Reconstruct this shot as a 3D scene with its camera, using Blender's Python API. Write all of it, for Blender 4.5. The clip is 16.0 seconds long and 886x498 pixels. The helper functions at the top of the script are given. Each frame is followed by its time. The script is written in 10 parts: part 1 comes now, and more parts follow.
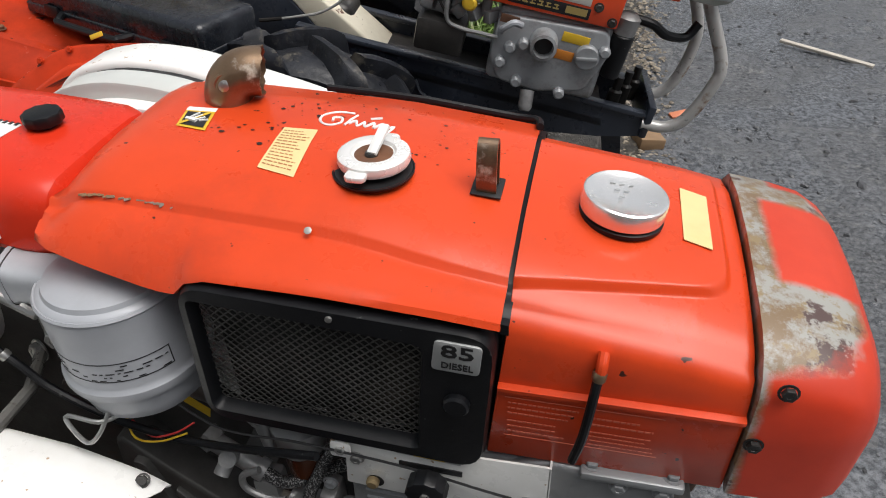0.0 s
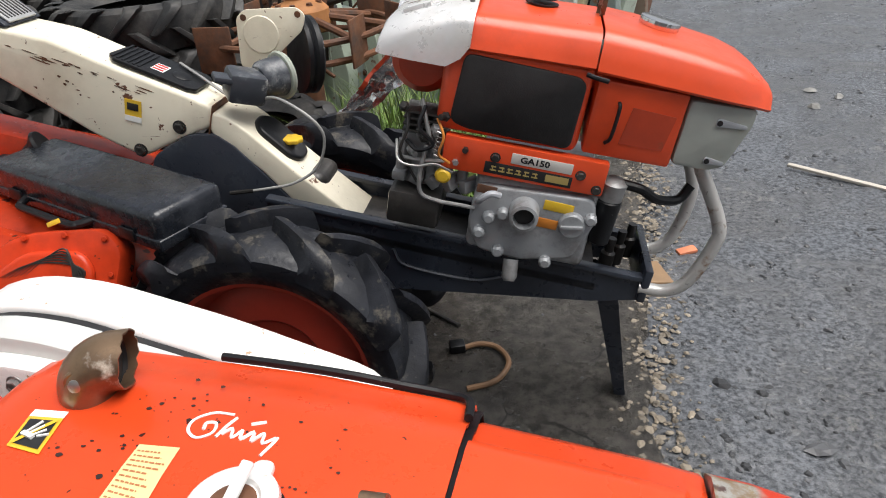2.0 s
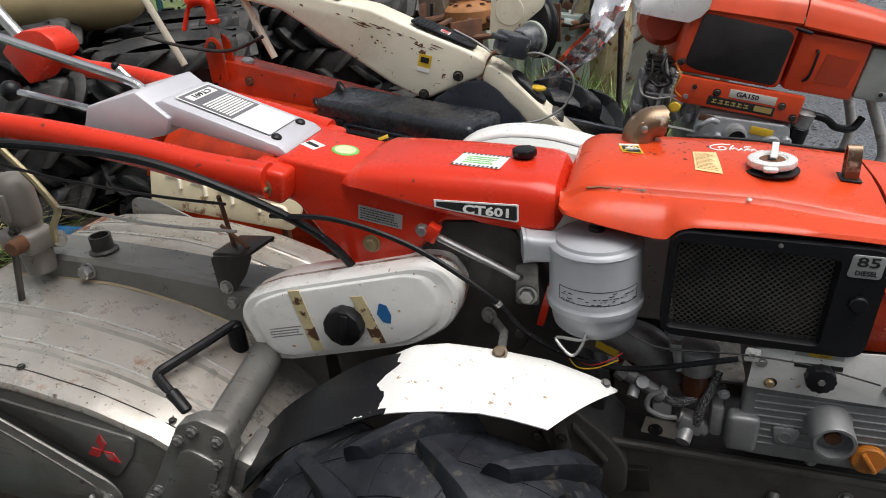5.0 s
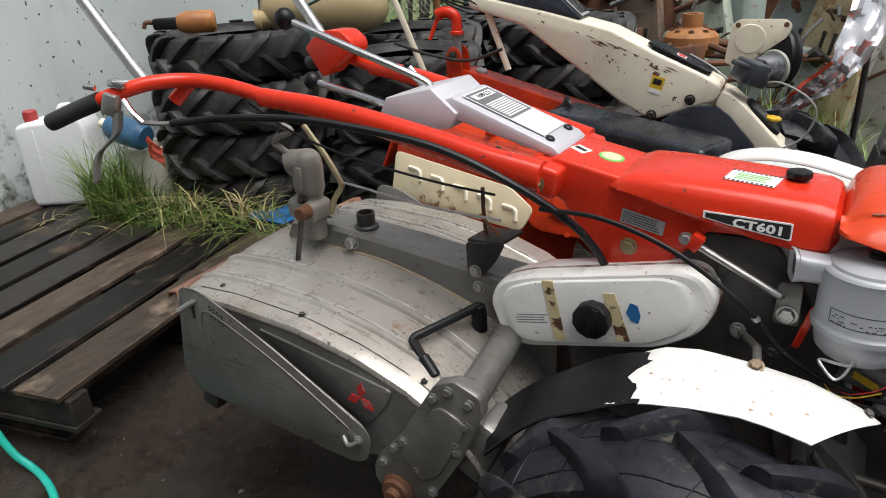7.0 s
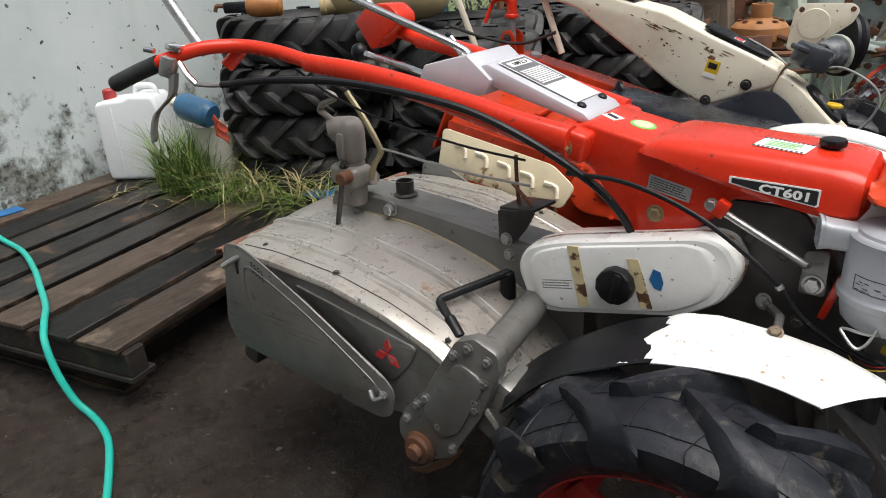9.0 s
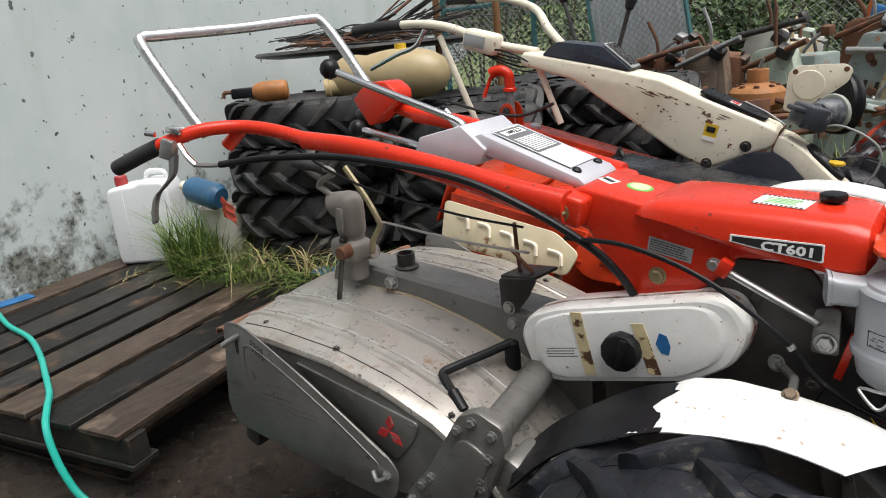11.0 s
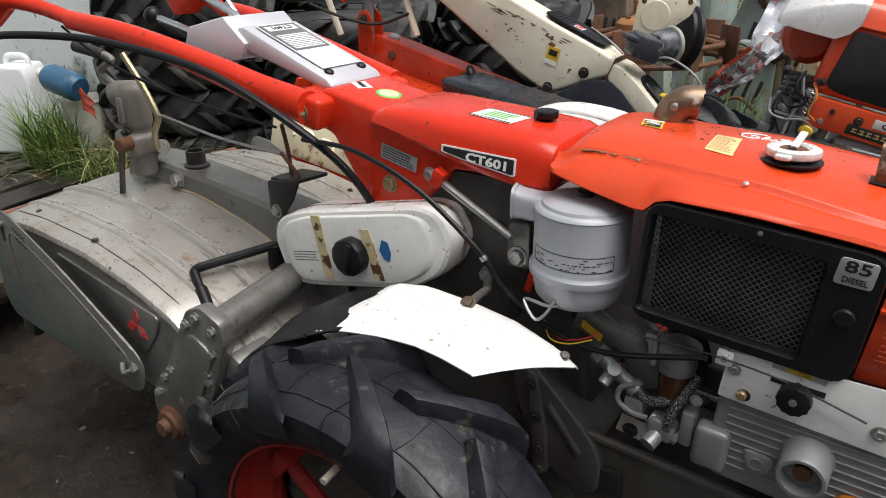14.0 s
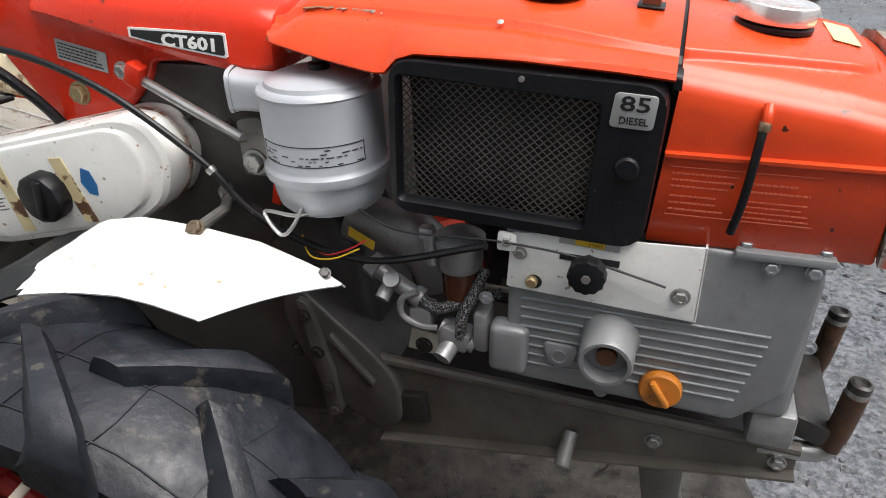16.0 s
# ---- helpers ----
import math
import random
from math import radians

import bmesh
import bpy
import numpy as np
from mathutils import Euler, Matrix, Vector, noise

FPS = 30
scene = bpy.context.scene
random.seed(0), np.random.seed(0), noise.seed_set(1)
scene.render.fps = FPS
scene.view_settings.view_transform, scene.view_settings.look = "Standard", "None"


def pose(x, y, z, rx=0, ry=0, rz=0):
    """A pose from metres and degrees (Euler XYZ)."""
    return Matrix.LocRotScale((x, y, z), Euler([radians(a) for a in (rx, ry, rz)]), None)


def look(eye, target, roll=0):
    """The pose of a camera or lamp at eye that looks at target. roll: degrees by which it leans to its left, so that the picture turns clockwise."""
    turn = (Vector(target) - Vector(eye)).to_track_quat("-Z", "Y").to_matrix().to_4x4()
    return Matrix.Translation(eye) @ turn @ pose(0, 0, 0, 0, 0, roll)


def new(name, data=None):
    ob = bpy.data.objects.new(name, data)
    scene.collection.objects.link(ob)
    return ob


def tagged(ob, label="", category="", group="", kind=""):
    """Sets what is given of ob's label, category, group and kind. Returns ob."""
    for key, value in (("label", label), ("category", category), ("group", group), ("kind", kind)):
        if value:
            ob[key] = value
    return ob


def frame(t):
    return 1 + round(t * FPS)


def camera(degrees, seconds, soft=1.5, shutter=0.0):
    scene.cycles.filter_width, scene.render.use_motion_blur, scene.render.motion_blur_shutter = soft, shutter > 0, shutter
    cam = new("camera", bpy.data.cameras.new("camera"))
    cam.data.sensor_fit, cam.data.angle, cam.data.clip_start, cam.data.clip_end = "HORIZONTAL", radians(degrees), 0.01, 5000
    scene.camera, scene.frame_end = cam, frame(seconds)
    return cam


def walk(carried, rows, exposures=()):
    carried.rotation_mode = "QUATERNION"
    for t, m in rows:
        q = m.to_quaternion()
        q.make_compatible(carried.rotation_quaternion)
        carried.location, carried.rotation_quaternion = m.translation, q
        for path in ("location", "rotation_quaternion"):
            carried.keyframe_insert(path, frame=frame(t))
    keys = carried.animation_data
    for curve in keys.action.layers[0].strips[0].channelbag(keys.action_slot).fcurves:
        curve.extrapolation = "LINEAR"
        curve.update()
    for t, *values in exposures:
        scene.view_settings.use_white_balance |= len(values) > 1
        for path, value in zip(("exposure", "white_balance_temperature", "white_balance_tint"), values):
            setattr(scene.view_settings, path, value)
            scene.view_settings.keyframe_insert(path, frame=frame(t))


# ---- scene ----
cam = camera(65.4, 16.0, soft=1.0)
EXPOSURE, KELVIN, TINT = 0.35, 6500, 10
PATH = [
    (0, (-0.001, 0.006, 1.266), (-0.373, 1.55, 0.05), -2.1),
    (0.5, (0.024, 0.117, 1.262), (-0.357, 1.648, 0.033), -2.1),
    (1, (0.061, 0.212, 1.283), (-0.323, 1.736, 0.046), -2.4),
    (1.5, (0.059, 0.244, 1.317), (-0.333, 1.787, 0.106), -2.3),
    (2, (0.058, 0.24, 1.33), (-0.405, 1.93, 0.367), -4.9),
    (2.5, (0.04, 0.177, 1.339), (-0.432, 1.915, 0.47), -5.1),
    (3, (-0.005, 0.039, 1.32), (-0.483, 1.779, 0.457), -4.9),
    (3.5, (-0.043, -0.119, 1.287), (-0.531, 1.614, 0.417), -5.0),
    (4, (-0.1, -0.287, 1.286), (-0.595, 1.432, 0.392), -5.0),
    (4.5, (-0.239, -0.404, 1.302), (-0.743, 1.314, 0.411), -4.9),
    (5, (-0.355, -0.514, 1.317), (-0.917, 1.19, 0.435), -4.8),
    (5.2, (-0.38, -0.543, 1.322), (-0.978, 1.156, 0.451), -4.6),
    (7.3, (-0.482, -0.685, 1.33), (-1.506, 0.84, 0.539), -3.5),
    (7.5, (-0.473, -0.69, 1.333), (-1.522, 0.821, 0.548), -3.7),
    (8, (-0.459, -0.709, 1.315), (-1.552, 0.766, 0.522), -3.4),
    (8.5, (-0.422, -0.696, 1.284), (-1.546, 0.752, 0.482), -3.3),
    (9, (-0.392, -0.687, 1.268), (-1.525, 0.758, 0.475), -3.2),
    (9.5, (-0.379, -0.669, 1.257), (-1.569, 0.804, 0.614), -5.4),
    (9.7, (-0.38, -0.656, 1.242), (-1.577, 0.822, 0.625), -6.1),
    (11.8, (-0.379, -0.656, 1.255), (-1.582, 0.853, 0.732), -3.7),
    (12, (-0.362, -0.655, 1.252), (-1.547, 0.874, 0.744), -1.7),
    (12.5, (-0.323, -0.647, 1.253), (-1.468, 0.84, 0.561), -0.3),
    (13, (-0.268, -0.599, 1.245), (-1.398, 0.855, 0.464), -0.3),
    (13.5, (-0.121, -0.499, 1.223), (-1.241, 0.954, 0.425), -0.1),
    (14, (-0.07, -0.443, 1.198), (-1.108, 1.066, 0.394), -0.2),
    (14.5, (-0.082, -0.431, 1.197), (-0.924, 1.188, 0.379), -1.0),
    (15, (-0.071, -0.416, 1.176), (-0.79, 1.241, 0.318), -1.5),
    (15.5, (-0.042, -0.378, 1.119), (-0.666, 1.264, 0.162), -1.9),
    (16, (-0.052, -0.246, 1.075), (-0.627, 1.392, 0.081), -2.5),
]
walk(cam, [(t, look(eye, target, roll)) for t, eye, target, roll in PATH],
     exposures=[(t, EXPOSURE + e, KELVIN, TINT) for t, e in ((0, -0.15), (1.6, -0.1), (2.3, 0.38), (2.8, 0.3), (3.5, -0.1), (5, -0.1), (7.5, 0.05), (9, 0.1), (12, 0.1), (14, 0.05), (15.3, 0.25), (16, 0.6))])

# ---- light: a bright overcast sky ----
world = bpy.data.worlds.new("overcast_sky")
scene.world = world
world.use_nodes = True
wn = world.node_tree
wn.nodes.clear()
w_out = wn.nodes.new("ShaderNodeOutputWorld")
w_bg = wn.nodes.new("ShaderNodeBackground")
w_hsv = wn.nodes.new("ShaderNodeHueSaturation")
w_sky = wn.nodes.new("ShaderNodeTexSky")
w_sky.sky_type = "NISHITA"
w_sky.sun_disc = False
w_sky.sun_elevation, w_sky.sun_rotation = radians(70), radians(98)
w_sky.air_density, w_sky.dust_density = 1.0, 4.0
w_hsv.inputs["Saturation"].default_value = 0.3
w_bg.inputs["Strength"].default_value = 0.1
wn.links.new(w_sky.outputs[0], w_hsv.inputs["Color"])
wn.links.new(w_hsv.outputs[0], w_bg.inputs["Color"])
wn.links.new(w_bg.outputs[0], w_out.inputs["Surface"])

sun_data = bpy.data.lights.new("sun", "SUN")
sun_data.energy, sun_data.angle, sun_data.color = 2.5, radians(50), (1.0, 0.97, 0.93)
sun = new("sun", sun_data)
sun.matrix_world = look((2.2, -0.3, 6.0), (0, 0, 0))

# ---- materials ----


def nodes_of(name):
    m = bpy.data.materials.new(name)
    m.use_nodes = True
    nt = m.node_tree
    return m, nt, nt.nodes["Principled BSDF"]


def ramp(nt, src, lo, hi, c0=(0, 0, 0, 1), c1=(1, 1, 1, 1)):
    r = nt.nodes.new("ShaderNodeValToRGB")
    r.color_ramp.elements[0].position, r.color_ramp.elements[1].position = lo, hi
    r.color_ramp.elements[0].color, r.color_ramp.elements[1].color = c0, c1
    nt.links.new(src, r.inputs[0])
    return r.outputs[0]


def noise_of(nt, scale, detail=6, rough=0.6, stretch=None, lac=2.0):
    geo = nt.nodes.new("ShaderNodeNewGeometry")
    src = geo.outputs["Position"]
    if stretch:
        mp = nt.nodes.new("ShaderNodeMapping")
        mp.inputs["Scale"].default_value = stretch
        nt.links.new(src, mp.inputs["Vector"])
        src = mp.outputs[0]
    n = nt.nodes.new("ShaderNodeTexNoise")
    n.inputs["Scale"].default_value, n.inputs["Detail"].default_value, n.inputs["Roughness"].default_value = scale, detail, rough
    nt.links.new(src, n.inputs["Vector"])
    return n.outputs["Fac"]


def mix(nt, fac, a, b):
    x = nt.nodes.new("ShaderNodeMix")
    x.data_type = "RGBA"
    for sock, v in ((x.inputs[0], fac), (x.inputs[6], a), (x.inputs[7], b)):
        if isinstance(v, (int, float)):
            sock.default_value = v
        elif isinstance(v, tuple):
            sock.default_value = (*v[:3], 1)
        else:
            nt.links.new(v, sock)
    return x.outputs[2]


def surface(name, col, rough=0.5, metal=0.0, vary=0.12, scale=9.0, wear=None, wear_lo=0.62, wear_hi=0.68, wear_scale=14.0,
            dirt=None, dirt_lo=0.45, dirt_hi=0.75, dirt_scale=4.0, bump=0.15, bump_scale=120.0, spec=0.5, coat=0.0,
            stretch=None, rough_vary=0.2, island=0.0, speck=None, speck_scale=70, speck_lo=0.69, crack=None, crack_scale=11, streak=None, streak_vec=(2, 30, 30), streak_lo=0.6):
    """A painted, metal, rubber, wood or stone surface: tone variation, dirt, worn patches and fine relief."""
    m, nt, b = nodes_of(name)
    n1 = noise_of(nt, scale, 5, 0.6, stretch)
    dark = tuple(c * (1 - vary) for c in col)
    light = tuple(min(1, c * (1 + vary)) for c in col)
    out = mix(nt, ramp(nt, n1, 0.3, 0.7), dark, light)
    if island:
        oi = nt.nodes.new("ShaderNodeObjectInfo")
        gi = nt.nodes.new("ShaderNodeNewGeometry")
        ad = nt.nodes.new("ShaderNodeMath")
        ad.operation = "ADD"
        nt.links.new(oi.outputs["Random"], ad.inputs[0])
        nt.links.new(gi.outputs["Random Per Island"], ad.inputs[1])
        fr = nt.nodes.new("ShaderNodeMath")
        fr.operation = "FRACT"
        nt.links.new(ad.outputs[0], fr.inputs[0])
        hv = nt.nodes.new("ShaderNodeHueSaturation")
        mr = nt.nodes.new("ShaderNodeMapRange")
        mr.inputs["To Min"].default_value, mr.inputs["To Max"].default_value = 1 - island, 1 + island
        nt.links.new(fr.outputs[0], mr.inputs["Value"])
        nt.links.new(mr.outputs[0], hv.inputs["Value"])
        nt.links.new(out, hv.inputs["Color"])
        out = hv.outputs[0]
    rg = nt.nodes.new("ShaderNodeMapRange")
    nt.links.new(noise_of(nt, scale * 3.1, 6, 0.65, stretch), rg.inputs["Value"])
    rg.inputs["From Min"].default_value, rg.inputs["From Max"].default_value = 0.3, 0.7
    rg.inputs["To Min"].default_value = max(0.02, rough * (1 - rough_vary))
    rg.inputs["To Max"].default_value = min(1.0, rough * (1 + rough_vary))
    rough_out = rg.outputs[0]
    if dirt:
        d = ramp(nt, noise_of(nt, dirt_scale, 8, 0.7), dirt_lo, dirt_hi)
        out = mix(nt, d, out, dirt)
    if streak:
        out = mix(nt, ramp(nt, noise_of(nt, 3.0, 8, 0.65, streak_vec), streak_lo, streak_lo + 0.1), out, streak)
    if crack:
        geo = nt.nodes.new("ShaderNodeNewGeometry")
        vo = nt.nodes.new("ShaderNodeTexVoronoi")
        vo.feature = "DISTANCE_TO_EDGE"
        vo.inputs["Scale"].default_value = crack_scale
        nt.links.new(geo.outputs["Position"], vo.inputs["Vector"])
        line = ramp(nt, vo.outputs["Distance"], 0.012, 0.03, (1, 1, 1, 1), (0, 0, 0, 1))
        some = nt.nodes.new("ShaderNodeMath")
        some.operation = "MULTIPLY"
        nt.links.new(line, some.inputs[0])
        nt.links.new(ramp(nt, noise_of(nt, 4.0, 4, 0.6), 0.48, 0.6), some.inputs[1])
        out = mix(nt, some.outputs[0], out, crack)
    if speck:
        out = mix(nt, ramp(nt, noise_of(nt, speck_scale, 2, 0.5), speck_lo, speck_lo + 0.025), out, speck)
    if wear:
        w = ramp(nt, noise_of(nt, wear_scale, 10, 0.68), wear_lo, wear_hi)
        out = mix(nt, w, out, wear)
        x = nt.nodes.new("ShaderNodeMix")
        nt.links.new(w, x.inputs[0])
        nt.links.new(rough_out, x.inputs[2])
        x.inputs[3].default_value = 0.75
        rough_out = x.outputs[0]
        if metal:
            y = nt.nodes.new("ShaderNodeMix")
            nt.links.new(w, y.inputs[0])
            y.inputs[2].default_value, y.inputs[3].default_value = metal, 0.0
            nt.links.new(y.outputs[0], b.inputs["Metallic"])
    nt.links.new(out, b.inputs["Base Color"])
    nt.links.new(rough_out, b.inputs["Roughness"])
    if not (wear and metal):
        b.inputs["Metallic"].default_value = metal
    b.inputs["Specular IOR Level"].default_value = spec
    b.inputs["Coat Weight"].default_value = coat
    b.inputs["Coat Roughness"].default_value = 0.08
    if bump:
        bp = nt.nodes.new("ShaderNodeBump")
        bp.inputs["Strength"].default_value, bp.inputs["Distance"].default_value = bump, 0.002
        nt.links.new(noise_of(nt, bump_scale, 6, 0.6, stretch), bp.inputs["Height"])
        nt.links.new(bp.outputs[0], b.inputs["Normal"])
    return m


RUST = (0.16, 0.06, 0.03)
M_RED = surface("orange_red_paint", (0.66, 0.06, 0.013), 0.3, speck=(0.05, 0.012, 0.008), speck_scale=95, speck_lo=0.735, vary=0.10, scale=6, wear=(0.34, 0.2, 0.15), wear_lo=0.73, wear_hi=0.76, wear_scale=26, streak=(0.16, 0.02, 0.01), streak_vec=(5, 60, 60), streak_lo=0.68,
                dirt=(0.33, 0.035, 0.014), dirt_lo=0.52, dirt_hi=0.95, dirt_scale=5, bump=0.05, bump_scale=60, spec=0.35, coat=0.15)
M_RED2 = surface("glossy_red_paint", (0.64, 0.033, 0.011), 0.26, speck=(0.2, 0.03, 0.02), speck_scale=50, speck_lo=0.72, vary=0.08, scale=5, wear=(0.42, 0.27, 0.22), wear_lo=0.75, wear_hi=0.77, wear_scale=30,
                 dirt=(0.4, 0.02, 0.01), dirt_lo=0.5, dirt_hi=1.0, dirt_scale=4, bump=0.05, bump_scale=50, coat=0.08, spec=0.35)
M_RED_OLD = surface("weathered_red_paint", (0.5, 0.06, 0.022), 0.4, vary=0.2, scale=7, wear=(0.2, 0.075, 0.04), wear_lo=0.63, wear_hi=0.7, wear_scale=12,
                    dirt=(0.3, 0.035, 0.014), dirt_lo=0.4, dirt_hi=0.8, bump=0.12, bump_scale=50)
M_TILLER_RED = surface("faded_wet_red_paint", (0.54, 0.043, 0.011), 0.24, spec=0.3, speck=(0.1, 0.02, 0.012), speck_scale=40, speck_lo=0.69, vary=0.25, scale=5, wear=(0.2, 0.06, 0.03), wear_lo=0.66, wear_hi=0.75, wear_scale=9,
                       dirt=(0.2, 0.022, 0.008), dirt_lo=0.4, dirt_hi=0.75, bump=0.12, bump_scale=40)
M_PEELED = surface("peeled_metal_and_rust", (0.36, 0.36, 0.34), 0.4, 0.25, vary=0.2, scale=16, wear=(0.27, 0.17, 0.09), wear_lo=0.5, wear_hi=0.6, wear_scale=15,
                   dirt=(0.12, 0.06, 0.05), dirt_lo=0.58, dirt_hi=0.66, dirt_scale=13, bump=0.3, bump_scale=60)
M_BLACK = surface("black_plastic", (0.006, 0.0065, 0.008), 0.4, vary=0.25, scale=12, dirt=(0.03, 0.03, 0.032), dirt_lo=0.55, dirt_hi=0.95, bump=0.15, spec=0.3, speck=(0.06, 0.06, 0.06), speck_scale=120, speck_lo=0.72)
M_BLACK_PAINT = surface("dark_blue_black_paint", (0.027, 0.033, 0.046), 0.3, vary=0.3, scale=8, wear=(0.11, 0.1, 0.1), wear_lo=0.66, wear_hi=0.75,
                        dirt=(0.04, 0.04, 0.042), dirt_lo=0.5, dirt_hi=0.85, bump=0.25, spec=0.5)
M_RUBBER = surface("muddy_black_rubber", (0.0125, 0.014, 0.0185), 0.46, vary=0.5, scale=14, dirt=(0.1, 0.09, 0.074), dirt_lo=0.57, dirt_hi=0.68, dirt_scale=13,
                   bump=0.8, bump_scale=45, rough_vary=0.5, spec=0.34, crack=(0.012, 0.013, 0.015), crack_scale=7, speck=(0.05, 0.048, 0.043), speck_scale=60, speck_lo=0.7)
M_RUBBER_OLD = surface("old_dusty_rubber", (0.011, 0.0115, 0.0125), 0.6, vary=0.3, scale=8, dirt=(0.085, 0.08, 0.072), dirt_lo=0.45, dirt_hi=0.8, dirt_scale=7,
                       bump=0.4, bump_scale=50)
M_GREASE = surface("oily_dark_cast_metal", (0.028, 0.0265, 0.025), 0.4, 0.2, vary=0.4, scale=14, dirt=(0.11, 0.098, 0.085), dirt_lo=0.5, dirt_hi=0.8,
                   wear=RUST, wear_lo=0.68, wear_hi=0.75, bump=0.4, bump_scale=50)
M_SILVER = surface("silver_grey_paint", (0.29, 0.3, 0.31), 0.36, 0.35, vary=0.08, scale=8, dirt=(0.13, 0.125, 0.12), dirt_lo=0.55, dirt_hi=0.95, dirt_scale=9,
                   bump=0.12, bump_scale=90)
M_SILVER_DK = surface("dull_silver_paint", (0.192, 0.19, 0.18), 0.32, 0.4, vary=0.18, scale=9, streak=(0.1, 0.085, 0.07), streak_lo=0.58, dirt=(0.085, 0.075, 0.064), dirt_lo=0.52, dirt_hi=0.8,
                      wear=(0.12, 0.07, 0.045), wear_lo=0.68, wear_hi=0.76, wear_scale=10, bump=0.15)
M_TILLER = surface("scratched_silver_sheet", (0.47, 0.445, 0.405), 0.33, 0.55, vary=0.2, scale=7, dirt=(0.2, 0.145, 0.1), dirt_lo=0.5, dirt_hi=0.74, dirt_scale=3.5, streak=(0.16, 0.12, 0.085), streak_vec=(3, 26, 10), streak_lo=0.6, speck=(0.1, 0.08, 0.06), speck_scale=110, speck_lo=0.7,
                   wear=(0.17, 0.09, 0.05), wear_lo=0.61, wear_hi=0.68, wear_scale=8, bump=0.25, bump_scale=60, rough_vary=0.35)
M_CONSOLE = surface("pale_silver_console_paint", (0.55, 0.55, 0.59), 0.36, 0.15, vary=0.06, scale=8, dirt=(0.35, 0.35, 0.36), dirt_lo=0.55, dirt_hi=0.9, bump=0.06)
M_CAP = surface("bright_cap_metal", (0.86, 0.86, 0.85), 0.24, 0.75, vary=0.04, scale=12, wear=(0.4, 0.36, 0.3), wear_lo=0.74, wear_hi=0.77, wear_scale=40, bump=0.0)
M_HOUSING = surface("oily_grey_housing", (0.075, 0.073, 0.07), 0.42, 0.2, vary=0.3, scale=12, dirt=(0.035, 0.03, 0.027), dirt_lo=0.45, dirt_hi=0.75, wear=(0.14, 0.1, 0.07), wear_lo=0.64, wear_hi=0.72, bump=0.35, bump_scale=50)
M_CASTALU = surface("cast_aluminium", (0.3, 0.3, 0.3), 0.45, 0.5, vary=0.15, scale=18, dirt=(0.1, 0.095, 0.09), dirt_lo=0.5, dirt_hi=0.8, dirt_scale=12, bump=0.3)
M_LIGHTGREY = surface("light_grey_paint", (0.39, 0.405, 0.435), 0.38, 0.1, vary=0.06, scale=9, dirt=(0.26, 0.27, 0.28), dirt_lo=0.5, dirt_hi=0.95,
                      wear=(0.12, 0.11, 0.1), wear_lo=0.72, wear_hi=0.76, wear_scale=22, bump=0.06)
M_WHITE = surface("white_paint", (0.8, 0.8, 0.78), 0.3, speck=(0.4, 0.28, 0.18), speck_scale=85, speck_lo=0.7, vary=0.03, scale=6, wear=(0.16, 0.1, 0.07), wear_lo=0.73, wear_hi=0.76, wear_scale=40,
                  dirt=(0.6, 0.58, 0.52), dirt_lo=0.55, dirt_hi=1.0, bump=0.04, coat=0.1)
M_CREAM = surface("cream_paint", (0.8, 0.745, 0.6), 0.38, vary=0.06, scale=6, wear=(0.13, 0.055, 0.03), wear_lo=0.635, wear_hi=0.655, wear_scale=13, streak=(0.2, 0.09, 0.045), streak_vec=(4, 30, 34), streak_lo=0.665, speck=(0.15, 0.07, 0.04), speck_scale=60, speck_lo=0.71,
                  dirt=(0.5, 0.43, 0.3), dirt_lo=0.5, dirt_hi=0.95, bump=0.08)
M_CHROME = surface("worn_chrome", (0.72, 0.72, 0.72), 0.16, 1.0, vary=0.08, scale=20, wear=(0.2, 0.12, 0.07), wear_lo=0.68, wear_hi=0.72, wear_scale=40, bump=0.03)
M_STEEL = surface("plain_steel", (0.42, 0.42, 0.41), 0.36, 0.85, vary=0.15, scale=30, wear=(0.15, 0.09, 0.05), wear_lo=0.6, wear_hi=0.7, wear_scale=45, bump=0.15)
M_RUSTY = surface("rusty_steel", (0.14, 0.058, 0.027), 0.75, 0.1, vary=0.4, scale=14, dirt=(0.07, 0.045, 0.035), dirt_lo=0.45, dirt_hi=0.7, dirt_scale=10, bump=0.6, bump_scale=70)
M_ELBOW = surface("heat_stained_exhaust", (0.24, 0.16, 0.1), 0.33, 0.75, vary=0.3, scale=15, wear=(0.5, 0.44, 0.36), wear_lo=0.58, wear_hi=0.68, wear_scale=24,
                  dirt=(0.09, 0.06, 0.05), dirt_lo=0.5, dirt_hi=0.7, dirt_scale=12, bump=0.2)
M_YELLOW = surface("yellow_sticker", (0.78, 0.6, 0.29), 0.5, vary=0.06, scale=20, dirt=(0.55, 0.4, 0.1), dirt_lo=0.5, dirt_hi=0.9, bump=0.02)
M_ORANGE = surface("orange_plastic", (0.6, 0.21, 0.03), 0.45, vary=0.1, scale=20, dirt=(0.28, 0.1, 0.03), dirt_lo=0.5, dirt_hi=0.8, dirt_scale=20, bump=0.1)
M_YCAP = surface("yellow_plastic", (0.7, 0.45, 0.03), 0.4, vary=0.1, scale=20, dirt=(0.3, 0.2, 0.04), dirt_lo=0.55, dirt_hi=0.85, dirt_scale=20, bump=0.05)
M_INK = surface("black_ink", (0.012, 0.012, 0.013), 0.5, vary=0.1, scale=20, bump=0.0)
M_INK_RED = surface("brown_red_ink", (0.42, 0.16, 0.06), 0.5, vary=0.1, scale=20, bump=0.0)
